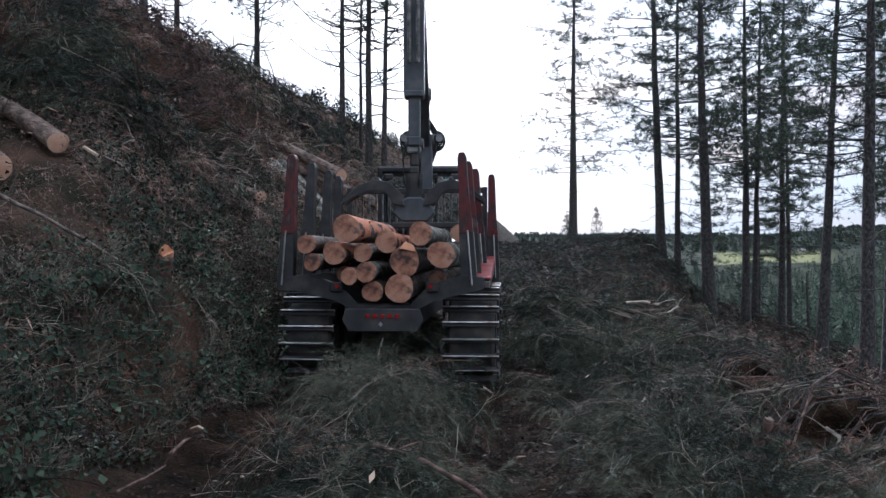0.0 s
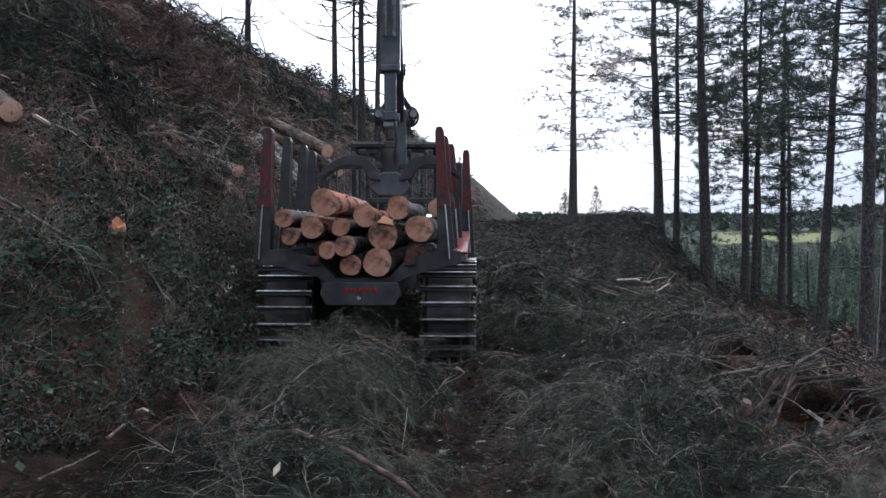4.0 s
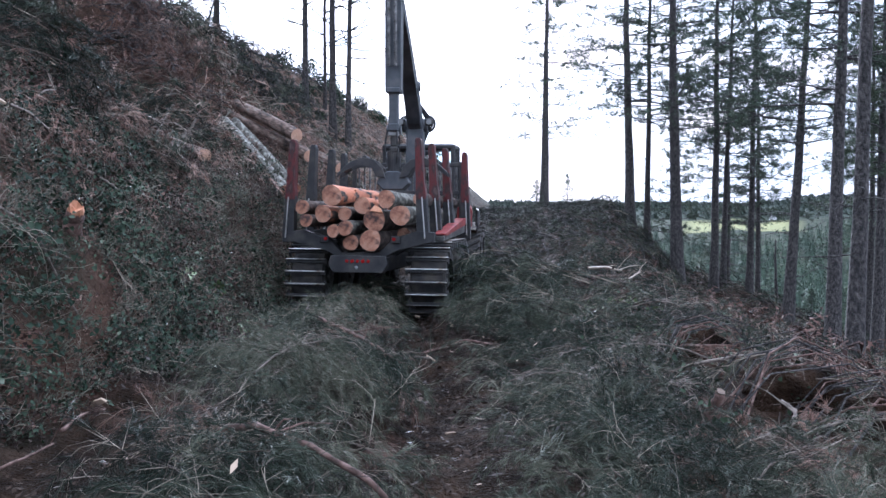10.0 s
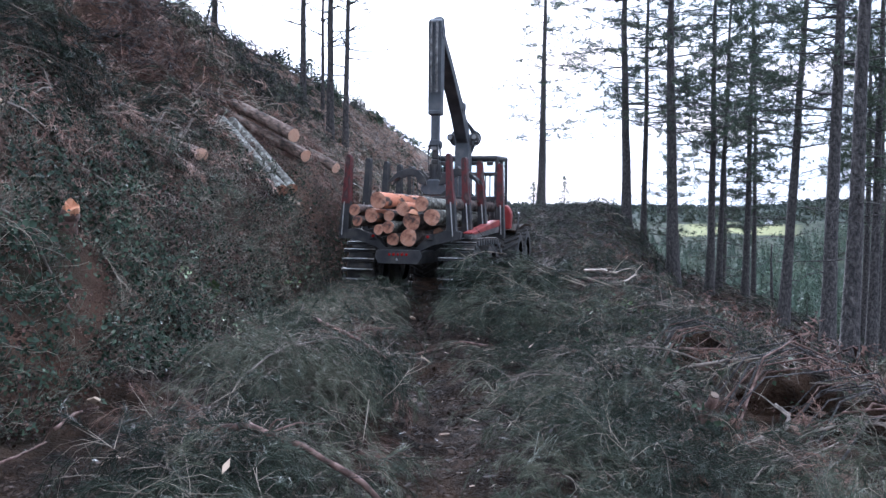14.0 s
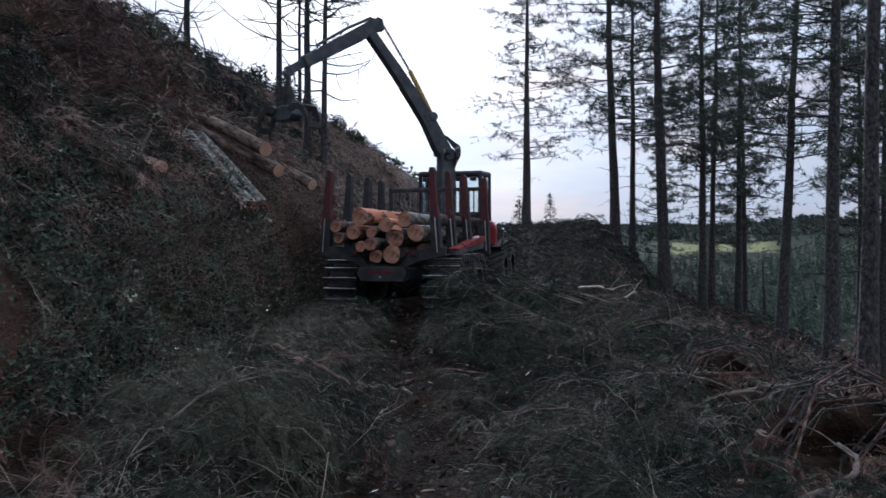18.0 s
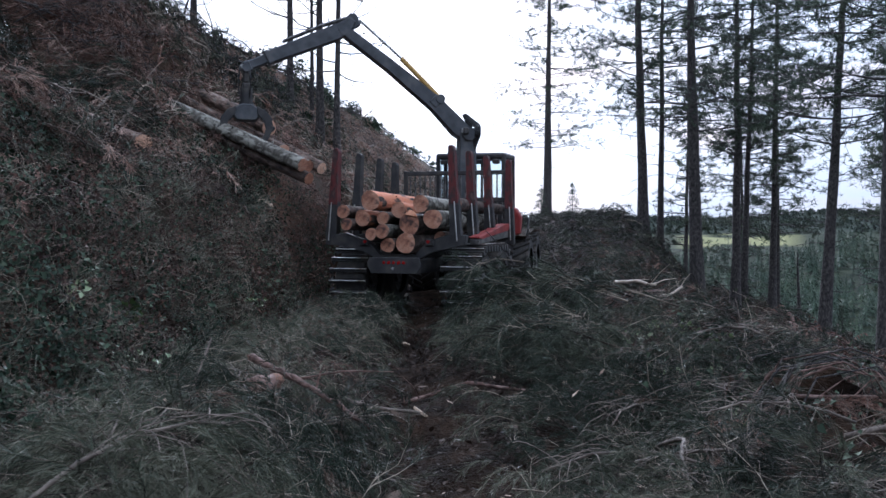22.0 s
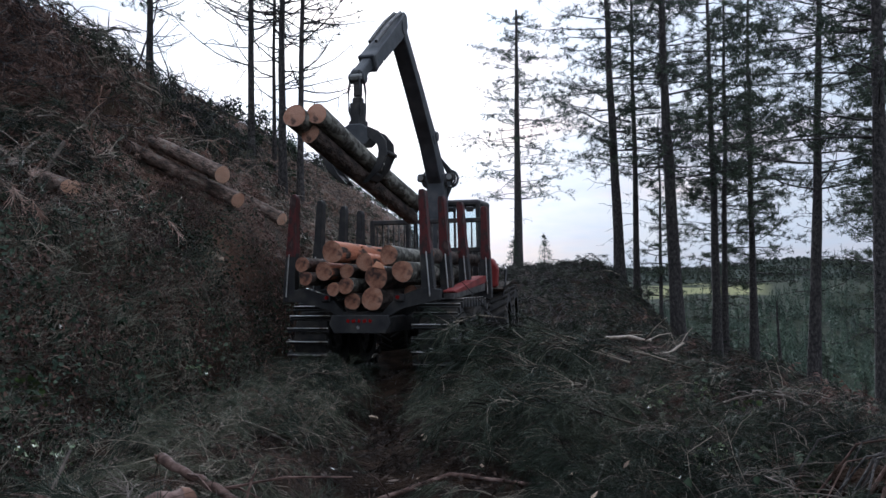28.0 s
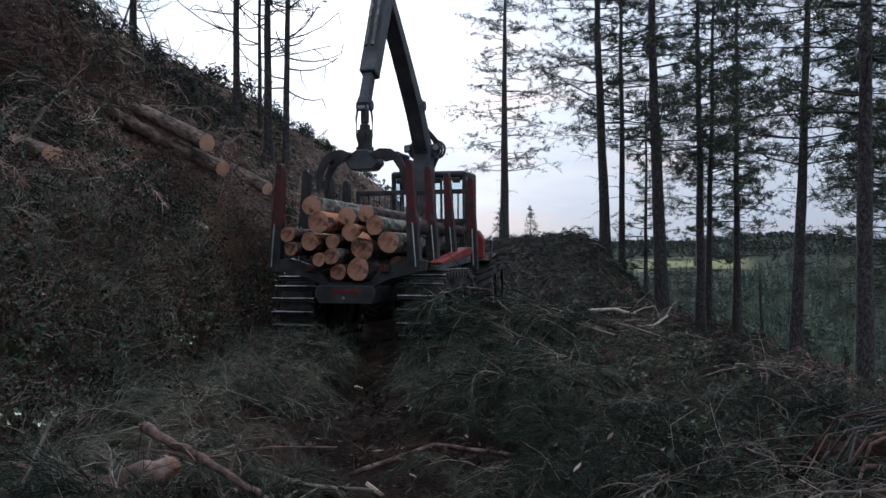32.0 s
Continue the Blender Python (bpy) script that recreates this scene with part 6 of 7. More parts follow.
# the steep face of the cut, close to its foot
FACE = lambda x, y: (x < foot(y) + 0.18) & (x > foot(y) - 0.95) & (np.hypot(x + 3.65, y - 9.65) > 0.4)
FACE_IVY = lambda x, y: FACE(x, y) & (lattice(x / 0.7 + 11, y / 0.9 + 2) > 0.42)
scatter("ivy", IVY_SPRAYS, area(BR, 380, -4.6, -2.3, 3.8, 15.0, FACE_IVY), 0.75, [IVY, SHOOT], "dark ivy covering the steep face of the cut bank", "ivy", BR, 0.1, 0.7)
scatter("brambles", SPRAYS, area(BR, 330, -4.6, -2.0, 3.8, 19.0, FACE), 0.8, [LEAF, SHOOT], "dark green brambles on the steep face of the cut bank", "brambles", BR, 0.1, 0.7)
scatter("hanging_grass", TUSSOCKS, area(BR, 520, -4.6, -2.2, 3.8, 17.0, FACE), 0.75, [BLADE], "dull green grass hanging down the face of the cut bank", "grass", BR, 0.1, 0.6)
scatter("dead_leaves", DEAD_SPRAYS, area(BR, 400, -4.6, -2.0, 3.8, 19.0, FACE), 0.75, [BRACKEN, SHOOT], "dark dead leaves caught on the face of the cut bank", "dead leaves", BR, 0.06, 0.7)
scatter("twigs", TWIGS, area(BR, 300, -4.6, -2.0, 3.8, 17.0, FACE), 0.55, [SHOOT, SHOOT], "thin dark stems on the face of the cut bank", "twigs", BR, 0.1, 0.8)
# scrub on the skyline of the slope
CRESTLINE = lambda x, y: (uphill(x, y) > 12.6) & (uphill(x, y) < 14.6)
scatter("scrub", [spray(BR, 26, 0.13) for _ in range(4)], area(BR, 170, -13.5, 2, 18.0, 110.0, CRESTLINE), 1.1, [LEAF, SHOOT], "leafy scrub along the crest of the slope", "scrub", BR, 0.3, 0.4)
scatter("dead_brash", COARSE, area(BR, 260, -13.5, 2, 18.0, 70.0, CRESTLINE), 1.1, BROWN, "rust-brown dead boughs along the crest of the slope", "brash", BR, 0.1, 0.4)
scatter("bare_scrub", FARBARE, area(BR, 260, -13.5, 2, 18.0, 80.0, CRESTLINE), 1.6, [BARK, BARK], "bare brushwood along the crest of the slope", "scrub", BR, 0.4, 0.8)


# ---- single things in the brash ----
RED_BARK = material("red_flaking_bark", [(0.04, 0.022, 0.016), (0.1, 0.058, 0.044), (0.21, 0.14, 0.115)], 14, (0.75, 1), 0.7, 60, stretch=(1, 1, 1), bump_dist=0.008)
GREY_WOOD = material("grey_dead_wood", [(0.05, 0.039, 0.031), (0.12, 0.096, 0.077), (0.23, 0.19, 0.155)], 12, (0.7, 0.95), 0.5, 70, bump_dist=0.006)
SPLINTER = material("splintered_wood", [(0.09, 0.042, 0.028), (0.22, 0.115, 0.072), (0.42, 0.29, 0.21)], 16, (0.6, 0.8), 0.4, 60, bump_dist=0.006)
PALE_WOOD = material("peeled_pale_wood", [(0.2, 0.16, 0.125), (0.34, 0.28, 0.22), (0.46, 0.4, 0.33)], 12, (0.6, 0.85), 0.4, 60, bump_dist=0.005)
LICHEN = material("grey_lichen", [(0.12, 0.13, 0.1), (0.3, 0.31, 0.26), (0.42, 0.42, 0.36)], 25, (0.8, 1), 0.5, 60, bump_dist=0.006)
FRESH = material("fresh_leaves", [(0.05, 0.09, 0.025), (0.1, 0.15, 0.05), (0.2, 0.25, 0.12)], 2, (0.3, 0.5), 0, island=0.5)


def over(x, y, lift):
    return Vector((x, y, float(ground(x, y)) + lift))


def wand(points, r, taper=0.5, seed=0, seg=8, knots=0.12, steps=5):
    """A crooked round branch through the points, closed at both ends."""
    rnd = random.Random(seed)
    pts = [Vector(p) for p in points]
    fine = []
    for a, b in zip(pts, pts[1:]):
        for k in range(steps):
            fine.append(a.lerp(b, k / steps) + Vector((rnd.gauss(0, 1), rnd.gauss(0, 1), rnd.gauss(0, 1))) * r * 0.13)
    fine.append(pts[-1])
    bm = fresh()
    rings = []
    n = len(fine)
    for i, p in enumerate(fine):
        q = (fine[min(n - 1, i + 1)] - fine[max(0, i - 1)]).to_track_quat("Z", "Y")
        rr = r * (1 - (1 - taper) * i / (n - 1)) * (1 + knots * rnd.uniform(-1, 1))
        rings.append([bm.verts.new(p + q @ Vector((rr * math.cos(2 * math.pi * k / seg), rr * math.sin(2 * math.pi * k / seg), 0))) for k in range(seg)])
    for a, b in zip(rings, rings[1:]):
        for k in range(seg):
            bm.faces.new((a[k], a[(k + 1) % seg], b[(k + 1) % seg], b[k]))
    bm.faces.new(rings[0][::-1])
    bm.faces.new(rings[-1])
    return bm


def butt(p, d, r, seed=0):
    """A ragged broken end: a short crown of splinters along d."""
    rnd = random.Random(seed)
    bm = fresh()
    q = Vector(d).normalized().to_track_quat("Z", "Y")
    ring = [bm.verts.new(Vector(p) + q @ Vector((r * math.cos(a), r * math.sin(a), 0))) for a in [2 * math.pi * k / 10 for k in range(10)]]
    tip = [bm.verts.new(Vector(p) + q @ Vector((0.8 * r * math.cos(a), 0.8 * r * math.sin(a), r * rnd.uniform(0.15, 1.2)))) for a in [2 * math.pi * k / 10 for k in range(10)]]
    mid = bm.verts.new(Vector(p) + q @ Vector((0, 0, 0.25 * r)))
    for k in range(10):
        bm.faces.new((ring[k], ring[(k + 1) % 10], tip[(k + 1) % 10], tip[k]))
        bm.faces.new((tip[k], tip[(k + 1) % 10], mid))
    return bm


def branch(label, points, r, bark, taper=0.5, seed=0, broken=True, twigs=0, reach=1.0, name="fallen_branch", group="fallen branches"):
    pts = [Vector(p) for p in points]
    ob = tagged(part(name, wand(pts, r, taper, seed), bark, None, smooth=True), label, "branch", group)
    if broken:
        part("broken_end", butt(pts[0], pts[0] - pts[1], r * 1.02, seed), SPLINTER, ob, "pale splintered end")
    rnd = random.Random(seed + 7)
    for _ in range(twigs):
        k = rnd.randrange(len(pts) - 1)
        a = pts[k].lerp(pts[k + 1], rnd.random())
        d = (pts[k + 1] - pts[k]).normalized() * 0.25 + Vector((rnd.gauss(0, 0.25), rnd.gauss(0, 0.25), abs(rnd.gauss(0, 0.2))))
        part("twig", wand([a, a + d * reach * 0.5 + Vector((0, 0, 0.03 * reach)), a + d * reach], r * 0.3, 0.4, seed + 3, 5), bark, ob)
    return ob


# the long red branch across the brash and the splintered stub by it
branch("red-barked fallen branch with a broken pale end", [over(-1.0, 5.55, 0.3), over(-0.72, 5.35, 0.33), over(-0.42, 5.17, 0.34), over(-0.12, 5.08, 0.33), over(0.2, 5.0, 0.1)], 0.021, RED_BARK, 0.6, 1, True, 3)
branch("short lichened stub with a torn pale end", [over(-1.02, 4.82, 0.12), over(-0.92, 4.78, 0.14), over(-0.78, 4.7, 0.1)], 0.03, LICHEN, 0.8, 2, True, 1)
branch("thin pale twig with a split end", [over(-0.15, 4.55, 0.3), over(-0.19, 4.66, 0.16), over(-0.22, 4.85, 0.04)], 0.012, GREY_WOOD, 0.7, 3, True, 1)
branch("thick dark branch patched with white lichen on the bank", [over(-3.95, 6.3, 0.2), over(-3.73, 6.75, 0.16), over(-3.5, 7.28, 0.18), over(-3.3, 7.78, 0.12)], 0.045, BARK, 0.8, 51, True, 5, 0.6)
for k, (bx, by, bl) in enumerate([(-3.68, 6.88, 0.17), (-3.55, 7.2, 0.19), (-3.42, 7.45, 0.17), (-3.33, 7.68, 0.15)]):
    branch("crooked twig furred with pale lichen", [over(bx, by, bl), over(bx + 0.05, by + 0.06, bl + 0.05), over(bx + 0.06, by + 0.12, bl + 0.03)], 0.018, LICHEN, 0.8, 60 + k, False, 4, 0.25)
branch("dark brown stick on the trodden soil", [over(-2.76, 6.6, 0.07), over(-2.7, 6.95, 0.1), over(-2.7, 7.36, 0.1)], 0.014, RED_BARK, 0.5, 4, False, 1)
branch("short brown stick at the foot of the bank", [over(-2.78, 7.65, 0.1), over(-2.74, 7.9, 0.14), over(-2.66, 8.15, 0.1)], 0.016, RED_BARK, 0.6, 5, False, 0)
branch("thin crooked stick standing out of the brash", [(-1.2, 8.7, 0.2), (-1.2, 8.8, 0.5), (-1.17, 8.86, 0.66), (-1.13, 9.0, 0.86)], 0.011, GREY_WOOD, 0.5, 6, False, 0)
branch("thin crooked stick standing out of the brash", [(-1.32, 8.6, 0.15), (-1.3, 8.7, 0.45), (-1.34, 8.75, 0.66)], 0.009, GREY_WOOD, 0.5, 7, False, 0)
branch("long red-brown splintered branch beside a torn log", [(-1.3, 10.55, 0.52), (-1.12, 10.4, 0.47), (-0.9, 10.28, 0.4), (-0.62, 10.12, 0.28), (-0.36, 9.98, 0.14)], 0.03, RED_BARK, 0.5, 8, True, 4)
branch("snapped brown stick with a pale broken end", [(-1.86, 13.2, 0.29), (-1.67, 13.35, 0.23), (-1.35, 13.4, 0.16)], 0.026, RED_BARK, 0.6, 9, True, 3)
branch("snapped pale stick in the brash", [(-1.5, 13.3, 0.3), (-1.3, 13.2, 0.24), (-1.0, 13.0, 0.14)], 0.016, GREY_WOOD, 0.6, 10, True, 2)
branch("gnarled pale stick standing in the brash", [(-1.56, 13.5, 0.38), (-1.64, 13.48, 0.34), (-1.7, 13.44, 0.2), (-1.66, 13.4, 0.02)], 0.016, GREY_WOOD, 0.9, 11, True, 1)
branch("weathered stick laid across the track", [over(-0.8, 11.15, 0.06), over(-0.5, 11.15, 0.06), over(-0.1, 11.25, 0.05)], 0.02, GREY_WOOD, 0.6, 12, False, 0)
branch("brown stick half buried in the wheel track", [over(-0.3, 12.0, 0.04), over(0.3, 12.1, 0.05), over(0.9, 12.0, 0.04)], 0.022, RED_BARK, 0.6, 13, False, 2)
branch("mossy cut stub with a torn end", [over(1.94, 7.3, 0.24), over(1.82, 7.2, 0.16), over(1.68, 7.1, 0.08)], 0.034, RED_BARK, 1.0, 14, True, 0)
branch("curled pale stick lying in the brash", [over(2.3, 7.5, 0.08), over(2.58, 7.56, 0.12), over(2.78, 7.7, 0.14), over(2.84, 7.82, 0.22), over(2.78, 7.95, 0.3)], 0.024, GREY_WOOD, 0.5, 15, False, 2)
branch("long bent pale branch over the brash", [over(2.5, 9.4, 0.22), over(2.9, 9.5, 0.3), over(3.3, 9.6, 0.32), over(3.75, 9.5, 0.18)], 0.018, GREY_WOOD, 0.5, 16, False, 4)
branch("straight pale stick on the crest of the brash", [over(3.0, 19.75, 0.36), over(3.28, 19.25, 0.38), over(3.56, 19.05, 0.36)], 0.034, PALE_WOOD, 0.7, 17, True, 3)
for k, (fx, fz) in enumerate([(2.45, 0.16), (2.35, 0.26), (2.5, 0.36), (2.7, 0.12), (2.3, 0.38), (2.9, 0.1)]):
    branch("thin red-brown branch fanning out under a pale stick", [over(3.5 + 0.04 * k, 18.95, 0.28), over(3.1, 18.95 - 0.07 * k, 0.38), over(fx, 19.0 - 0.12 * k, fz)], 0.011, RED_BARK, 0.4, 70 + k, False, 2)
branch("curved pale stick on the brash", [over(3.2, 17.75, 0.3), over(3.42, 17.55, 0.34), over(3.68, 17.75, 0.42)], 0.024, PALE_WOOD, 0.6, 18, True, 1)
branch("small pale stick in the low brash", [over(3.0, 13.4, 0.3), over(3.25, 13.3, 0.25), over(3.5, 13.2, 0.16)], 0.02, GREY_WOOD, 0.6, 19, False, 1)
branch("peeled stick lying by the root mass", [over(2.3, 10.6, 0.1), over(2.7, 10.6, 0.16), over(3.3, 10.7, 0.18)], 0.02, RED_BARK, 0.5, 20, False, 3)
branch("long thin dead branch down the felled slope", [over(-5.1, 15.0, 0.25), over(-5.6, 18.0, 0.3), over(-6.2, 22.8, 0.35)], 0.035, GREY_WOOD, 0.4, 21, False, 6)
branch("thin dead branch across the felled slope", [over(-5.4, 18.4, 0.3), over(-5.0, 16.5, 0.3), over(-4.57, 14.85, 0.25)], 0.03, GREY_WOOD, 0.4, 22, False, 4)
branch("broken stick standing up in the slope's brash", [over(-5.2, 17.6, 0.1), over(-5.1, 17.6, 0.4), over(-4.95, 17.7, 0.75)], 0.035, GREY_WOOD, 0.7, 23, True, 1)
branch("thin crooked branch on the bank", [over(-4.9, 8.2, 0.3), over(-4.3, 8.5, 0.26), over(-3.7, 9.0, 0.22), over(-3.3, 9.2, 0.14)], 0.022, GREY_WOOD, 0.4, 24, False, 4)
branch("thin crooked branch on the bank", [over(-4.4, 11.0, 0.2), over(-3.9, 11.3, 0.3), over(-3.5, 11.9, 0.2), over(-3.3, 12.4, 0.1)], 0.02, GREY_WOOD, 0.4, 25, False, 3)
branch("pale stick hanging on the bank", [over(-3.3, 18.0, 0.4), over(-3.15, 18.3, 0.25), over(-3.1, 18.5, 0.05)], 0.024, GREY_WOOD, 0.7, 26, False, 0)
branch("weathered broken pole on the bank", [over(-3.5, 17.6, 0.1), over(-4.0, 17.0, 0.16), over(-4.6, 16.2, 0.14)], 0.07, GREY_WOOD, 0.7, 27, True, 3)


def stump(x, y, r, height, label, lean=(0, 0), cut=SPLINTER, sawn=False):
    z = float(ground(x, y))
    top = Vector((x + lean[0], y + lean[1], z + height))
    ob = tagged(part("stump", wand([(x, y, z - 0.15), (x + lean[0] * 0.5, y + lean[1] * 0.5, z + height * 0.5), top], r * 1.25, 0.8, int(abs(x) * 100), 12, 0.06, 3), RED_BARK, None, smooth=True), label, "stump")
    if sawn:
        bm = fresh()
        drum(bm, r * 0.97, r * 0.93, 0.02, top + Vector((0, 0, 0.008)), (math.degrees(-lean[1] / height), math.degrees(lean[0] / height), 0), 14)
        part("sawn_top", bm, cut, ob, "fresh orange sawn face")
    else:
        part("splintered_top", butt(top, (lean[0], lean[1], height), r, 5), cut, ob, "pale torn splinters")
    return ob


stump(-3.77, 9.95, 0.085, 0.2, "small torn stump with an orange face on the bank", (0.14, -0.2), PEELED)
branch("torn red-barked log end with pale splinters in the brash", [(-0.98, 9.87, 0.47), (-1.2, 9.74, 0.43), (-1.45, 9.6, 0.34), (-1.7, 9.45, 0.2)], 0.055, RED_BARK, 0.9, 43, True, 3)
stump(2.2, 8.1, 0.04, 0.34, "small stub cut to a pale slanting face", (0.1, -0.16), CHIP, True)


def chip(x, y, lift, size, seed, label="pale split wood chip lying in the brash", turn=None):
    rnd = random.Random(seed)
    bm = fresh()
    slab(bm, [(-0.5 * size, -0.12 * size), (0.1 * size, -0.2 * size), (0.5 * size, -0.04 * size), (0.4 * size, 0.12 * size), (-0.3 * size, 0.17 * size)], 0.13 * size, over(x, y, lift).to_tuple() and Matrix.Translation(over(x, y, lift)) @ pose(0, 0, 0, rnd.uniform(15, 60), rnd.uniform(-30, 30), rnd.uniform(0, 360)), 0.01 * size)
    return tagged(part("wood_chip", bm, CHIP), label, "wood chip", "wood chips")


for i, (cx, cy, lift, size) in enumerate([(-2.81, 8.39, 0.12, 0.16), (-3.28, 10.95, 0.1, 0.14), (-3.4, 19.9, 0.1, 0.3), (-0.35, 11.24, 0.04, 0.2), (-0.1, 11.3, 0.04, 0.16), (0.1, 13.5, 0.03, 0.14), (-0.9, 14.5, 0.2, 0.18), (-0.5, 15.5, 0.2, 0.15), (-4.9, 10.6, 0.14, 0.22), (-0.15, 9.3, 0.06, 0.15), (0.2, 7.7, 0.05, 0.1), (2.2, 6.6, 0.12, 0.12), (-2.7, 16.2, 0.1, 0.14), (-3.0, 13.2, 0.15, 0.12), (1.2, 9.0, 0.1, 0.1)]):
    chip(cx, cy, lift, size, i)


# two masses of bent roots and boughs; dark soil lumps stand for shaded hollows
def root_mass(cx, cy, span, high, seed, label):
    rnd = random.Random(seed)
    base = float(ground(cx, cy))
    # solid dark lump that puts the hollow's inner shade into shape and colour
    bm = fresh()
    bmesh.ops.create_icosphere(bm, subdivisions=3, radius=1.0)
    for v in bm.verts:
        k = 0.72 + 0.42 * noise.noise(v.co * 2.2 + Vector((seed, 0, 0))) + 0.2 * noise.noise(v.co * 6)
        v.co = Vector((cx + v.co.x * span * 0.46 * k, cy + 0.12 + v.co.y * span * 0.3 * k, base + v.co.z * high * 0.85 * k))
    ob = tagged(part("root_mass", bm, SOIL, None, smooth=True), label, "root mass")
    for i in range(11):
        x0, x1 = cx - span * rnd.uniform(0.35, 0.62), cx + span * rnd.uniform(0.3, 0.6)
        y0, y1 = cy + rnd.uniform(-0.6, 0.5), cy + rnd.uniform(-0.6, 0.5)
        top = high * rnd.uniform(0.8, 1.15)
        part("root", wand([over(x0, y0, 0.04), (cx + (x0 - cx) * 0.55, (y0 * 2 + y1) / 3, base + top * 0.8), (cx + rnd.uniform(-0.15, 0.15), (y0 + y1) / 2 - 0.1, base + top), (cx + (x1 - cx) * 0.6, (y0 + 2 * y1) / 3, base + top * 0.72), over(x1, y1, 0.0)], rnd.uniform(0.005, 0.012), 0.5, seed + i, 6), RED_BARK if i % 3 == 0 else BARK, ob)
    return ob


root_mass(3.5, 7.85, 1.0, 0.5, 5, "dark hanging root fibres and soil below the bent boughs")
root_mass(3.2, 8.6, 1.35, 0.58, 3, "arching roots and bent boughs over a dark soil lump standing for a hollow's shade")
root_mass(2.95, 10.75, 1.3, 0.5, 8, "red bent roots in the brash over a dark soil lump standing for shade")


# bare fans of arching twigs and large soft boughs
def single(name, template, at, scale, turn, mats, label, category, tilt=(0, 0), sort=""):
    v, f, kind = template
    m = np.array((pose(*at, tilt[0], tilt[1], turn) @ Matrix.Diagonal((scale, scale, scale, 1))))
    ob = mesh_object(name, v @ m[:3, :3].T + m[:3, 3], f, None, mats, kind)
    return tagged(ob, label, category, kind=sort)


def bare_fan(rng, at, size, turn):
    """A stem with arching bare shoots, each a part."""
    m = pose(*at, 0, 0, turn)
    s = np.linspace(0, 1, 5)
    stem = [m @ Vector((size * (k - 0.4), 0.04 * size * math.sin(5 * k), 0.16 * size * math.sin(2.4 * k))) for k in s]
    ob = tagged(part("bare_bough", wand(stem, 0.011 * size, 0.4, 3, 6, 0.1, 2), GREY_WOOD, None, smooth=True), "bare pale fan of arching pine twigs", "branch", "bare pine boughs")
    for _ in range(20):
        f = 0.25 + 0.75 * rng.rand()
        root = Vector((size * (f - 0.4), 0.04 * size * math.sin(5 * f), 0.16 * size * math.sin(2.4 * f)))
        a, ln = rng.normal(0, 0.8), size * rng.uniform(0.3, 0.6)
        rise, drop, curl = rng.uniform(0.15, 0.7), rng.uniform(0.3, 1.0), rng.normal(0, 0.4)
        out, side = Vector((math.cos(a), math.sin(a), 0)), Vector((-math.sin(a), math.cos(a), 0))
        pts = [m @ (root + ln * (out * t * (1 - 0.25 * t) + Vector((0, 0, rise * t - drop * t * t)) + side * curl * t * t)) for t in np.linspace(0, 1, 6)]
        part("shoot", wand(pts, rng.uniform(0.0022, 0.0036), 0.5, rng.randint(999), 4, 0.1, 1), GREY_WOOD, ob)
    return ob


FANS = np.random.RandomState(21)
for fx, fy, sc, turn in [(1.5, 9.45, 1.6, -95), (1.35, 9.3, 1.2, -150), (1.7, 9.4, 1.2, -40), (2.0, 8.3, 0.9, -80), (2.3, 9.6, 1.1, 200), (2.1, 11.2, 1.2, -70), (2.6, 9.2, 0.8, -120), (1.6, 7.0, 0.9, 170), (2.3, 6.6, 0.9, 40), (2.9, 7.2, 0.9, 10), (1.5, 10.6, 1.1, -110), (-1.2, 6.2, 0.8, -60), (1.7, 12.4, 1.1, -60), (2.5, 10.9, 1.0, 160), (1.8, 15.4, 1.2, -120), (-0.95, 7.3, 0.9, 60), (2.9, 13.0, 1.1, -30), (3.4, 16.0, 1.2, 180), (-1.1, 9.6, 0.8, 120)]:
    if around(np.array([fx]), np.array([fy]), *HOLLOWS[:4])[0]:
        bare_fan(FANS, over(fx, fy, 0.2), sc, turn)
for fx, fy, lift, sc, turn in [(1.35, 15.6, 0.5, 1.5, 150), (1.45, 14.6, 0.45, 1.4, 175), (1.2, 16.6, 0.42, 1.3, 120), (1.6, 13.6, 0.35, 1.3, 200), (-0.6, 15.6, 0.2, 1.0, 60), (-0.9, 14.6, 0.25, 1.0, 100), (1.4, 12.6, 0.3, 1.2, 170), (1.9, 16.0, 0.7, 1.5, 160), (1.75, 15.2, 0.65, 1.4, 190), (2.0, 16.8, 0.6, 1.5, 140), (1.6, 17.4, 0.4, 1.2, 150), (0.3, 16.6, 0.15, 1.0, 90), (-0.2, 16.9, 0.2, 1.1, 60), (-0.9, 16.8, 0.2, 1.0, 110), (-1.3, 15.8, 0.2, 1.0, 30), (0.0, 15.8, 0.12, 0.9, 200), (2.3, 14.8, 0.5, 1.3, 175)]:
    if abs(fx - lane(fy)) < 0.6:
        continue
    single("pine_bough", bough(FANS, 1.1, 22, 46, 0.17, 0.0027, 0.006, 6, 1.0), over(fx, fy, lift), sc, turn, GREEN, "large soft green pine bough drooping over the track", "branch", sort="stuff")
for fx, fy, lift, sc, turn in [(3.45, 8.45, 0.2, 0.7, 20), (3.6, 8.7, 0.25, 0.7, -20), (3.3, 8.05, 0.02, 0.6, -40), (3.65, 8.2, 0.08, 0.6, 0), (2.85, 8.85, 0.3, 0.6, 190)]:
    single("pine_bough", bough(FANS, 1.0, 16, 44, 0.15, 0.0028, 0.005, 5, 1.0), over(fx, fy, lift), sc, turn, GREEN, "green pine bough drooping over a dark soil lump and roots", "branch", (0, 25), sort="stuff")
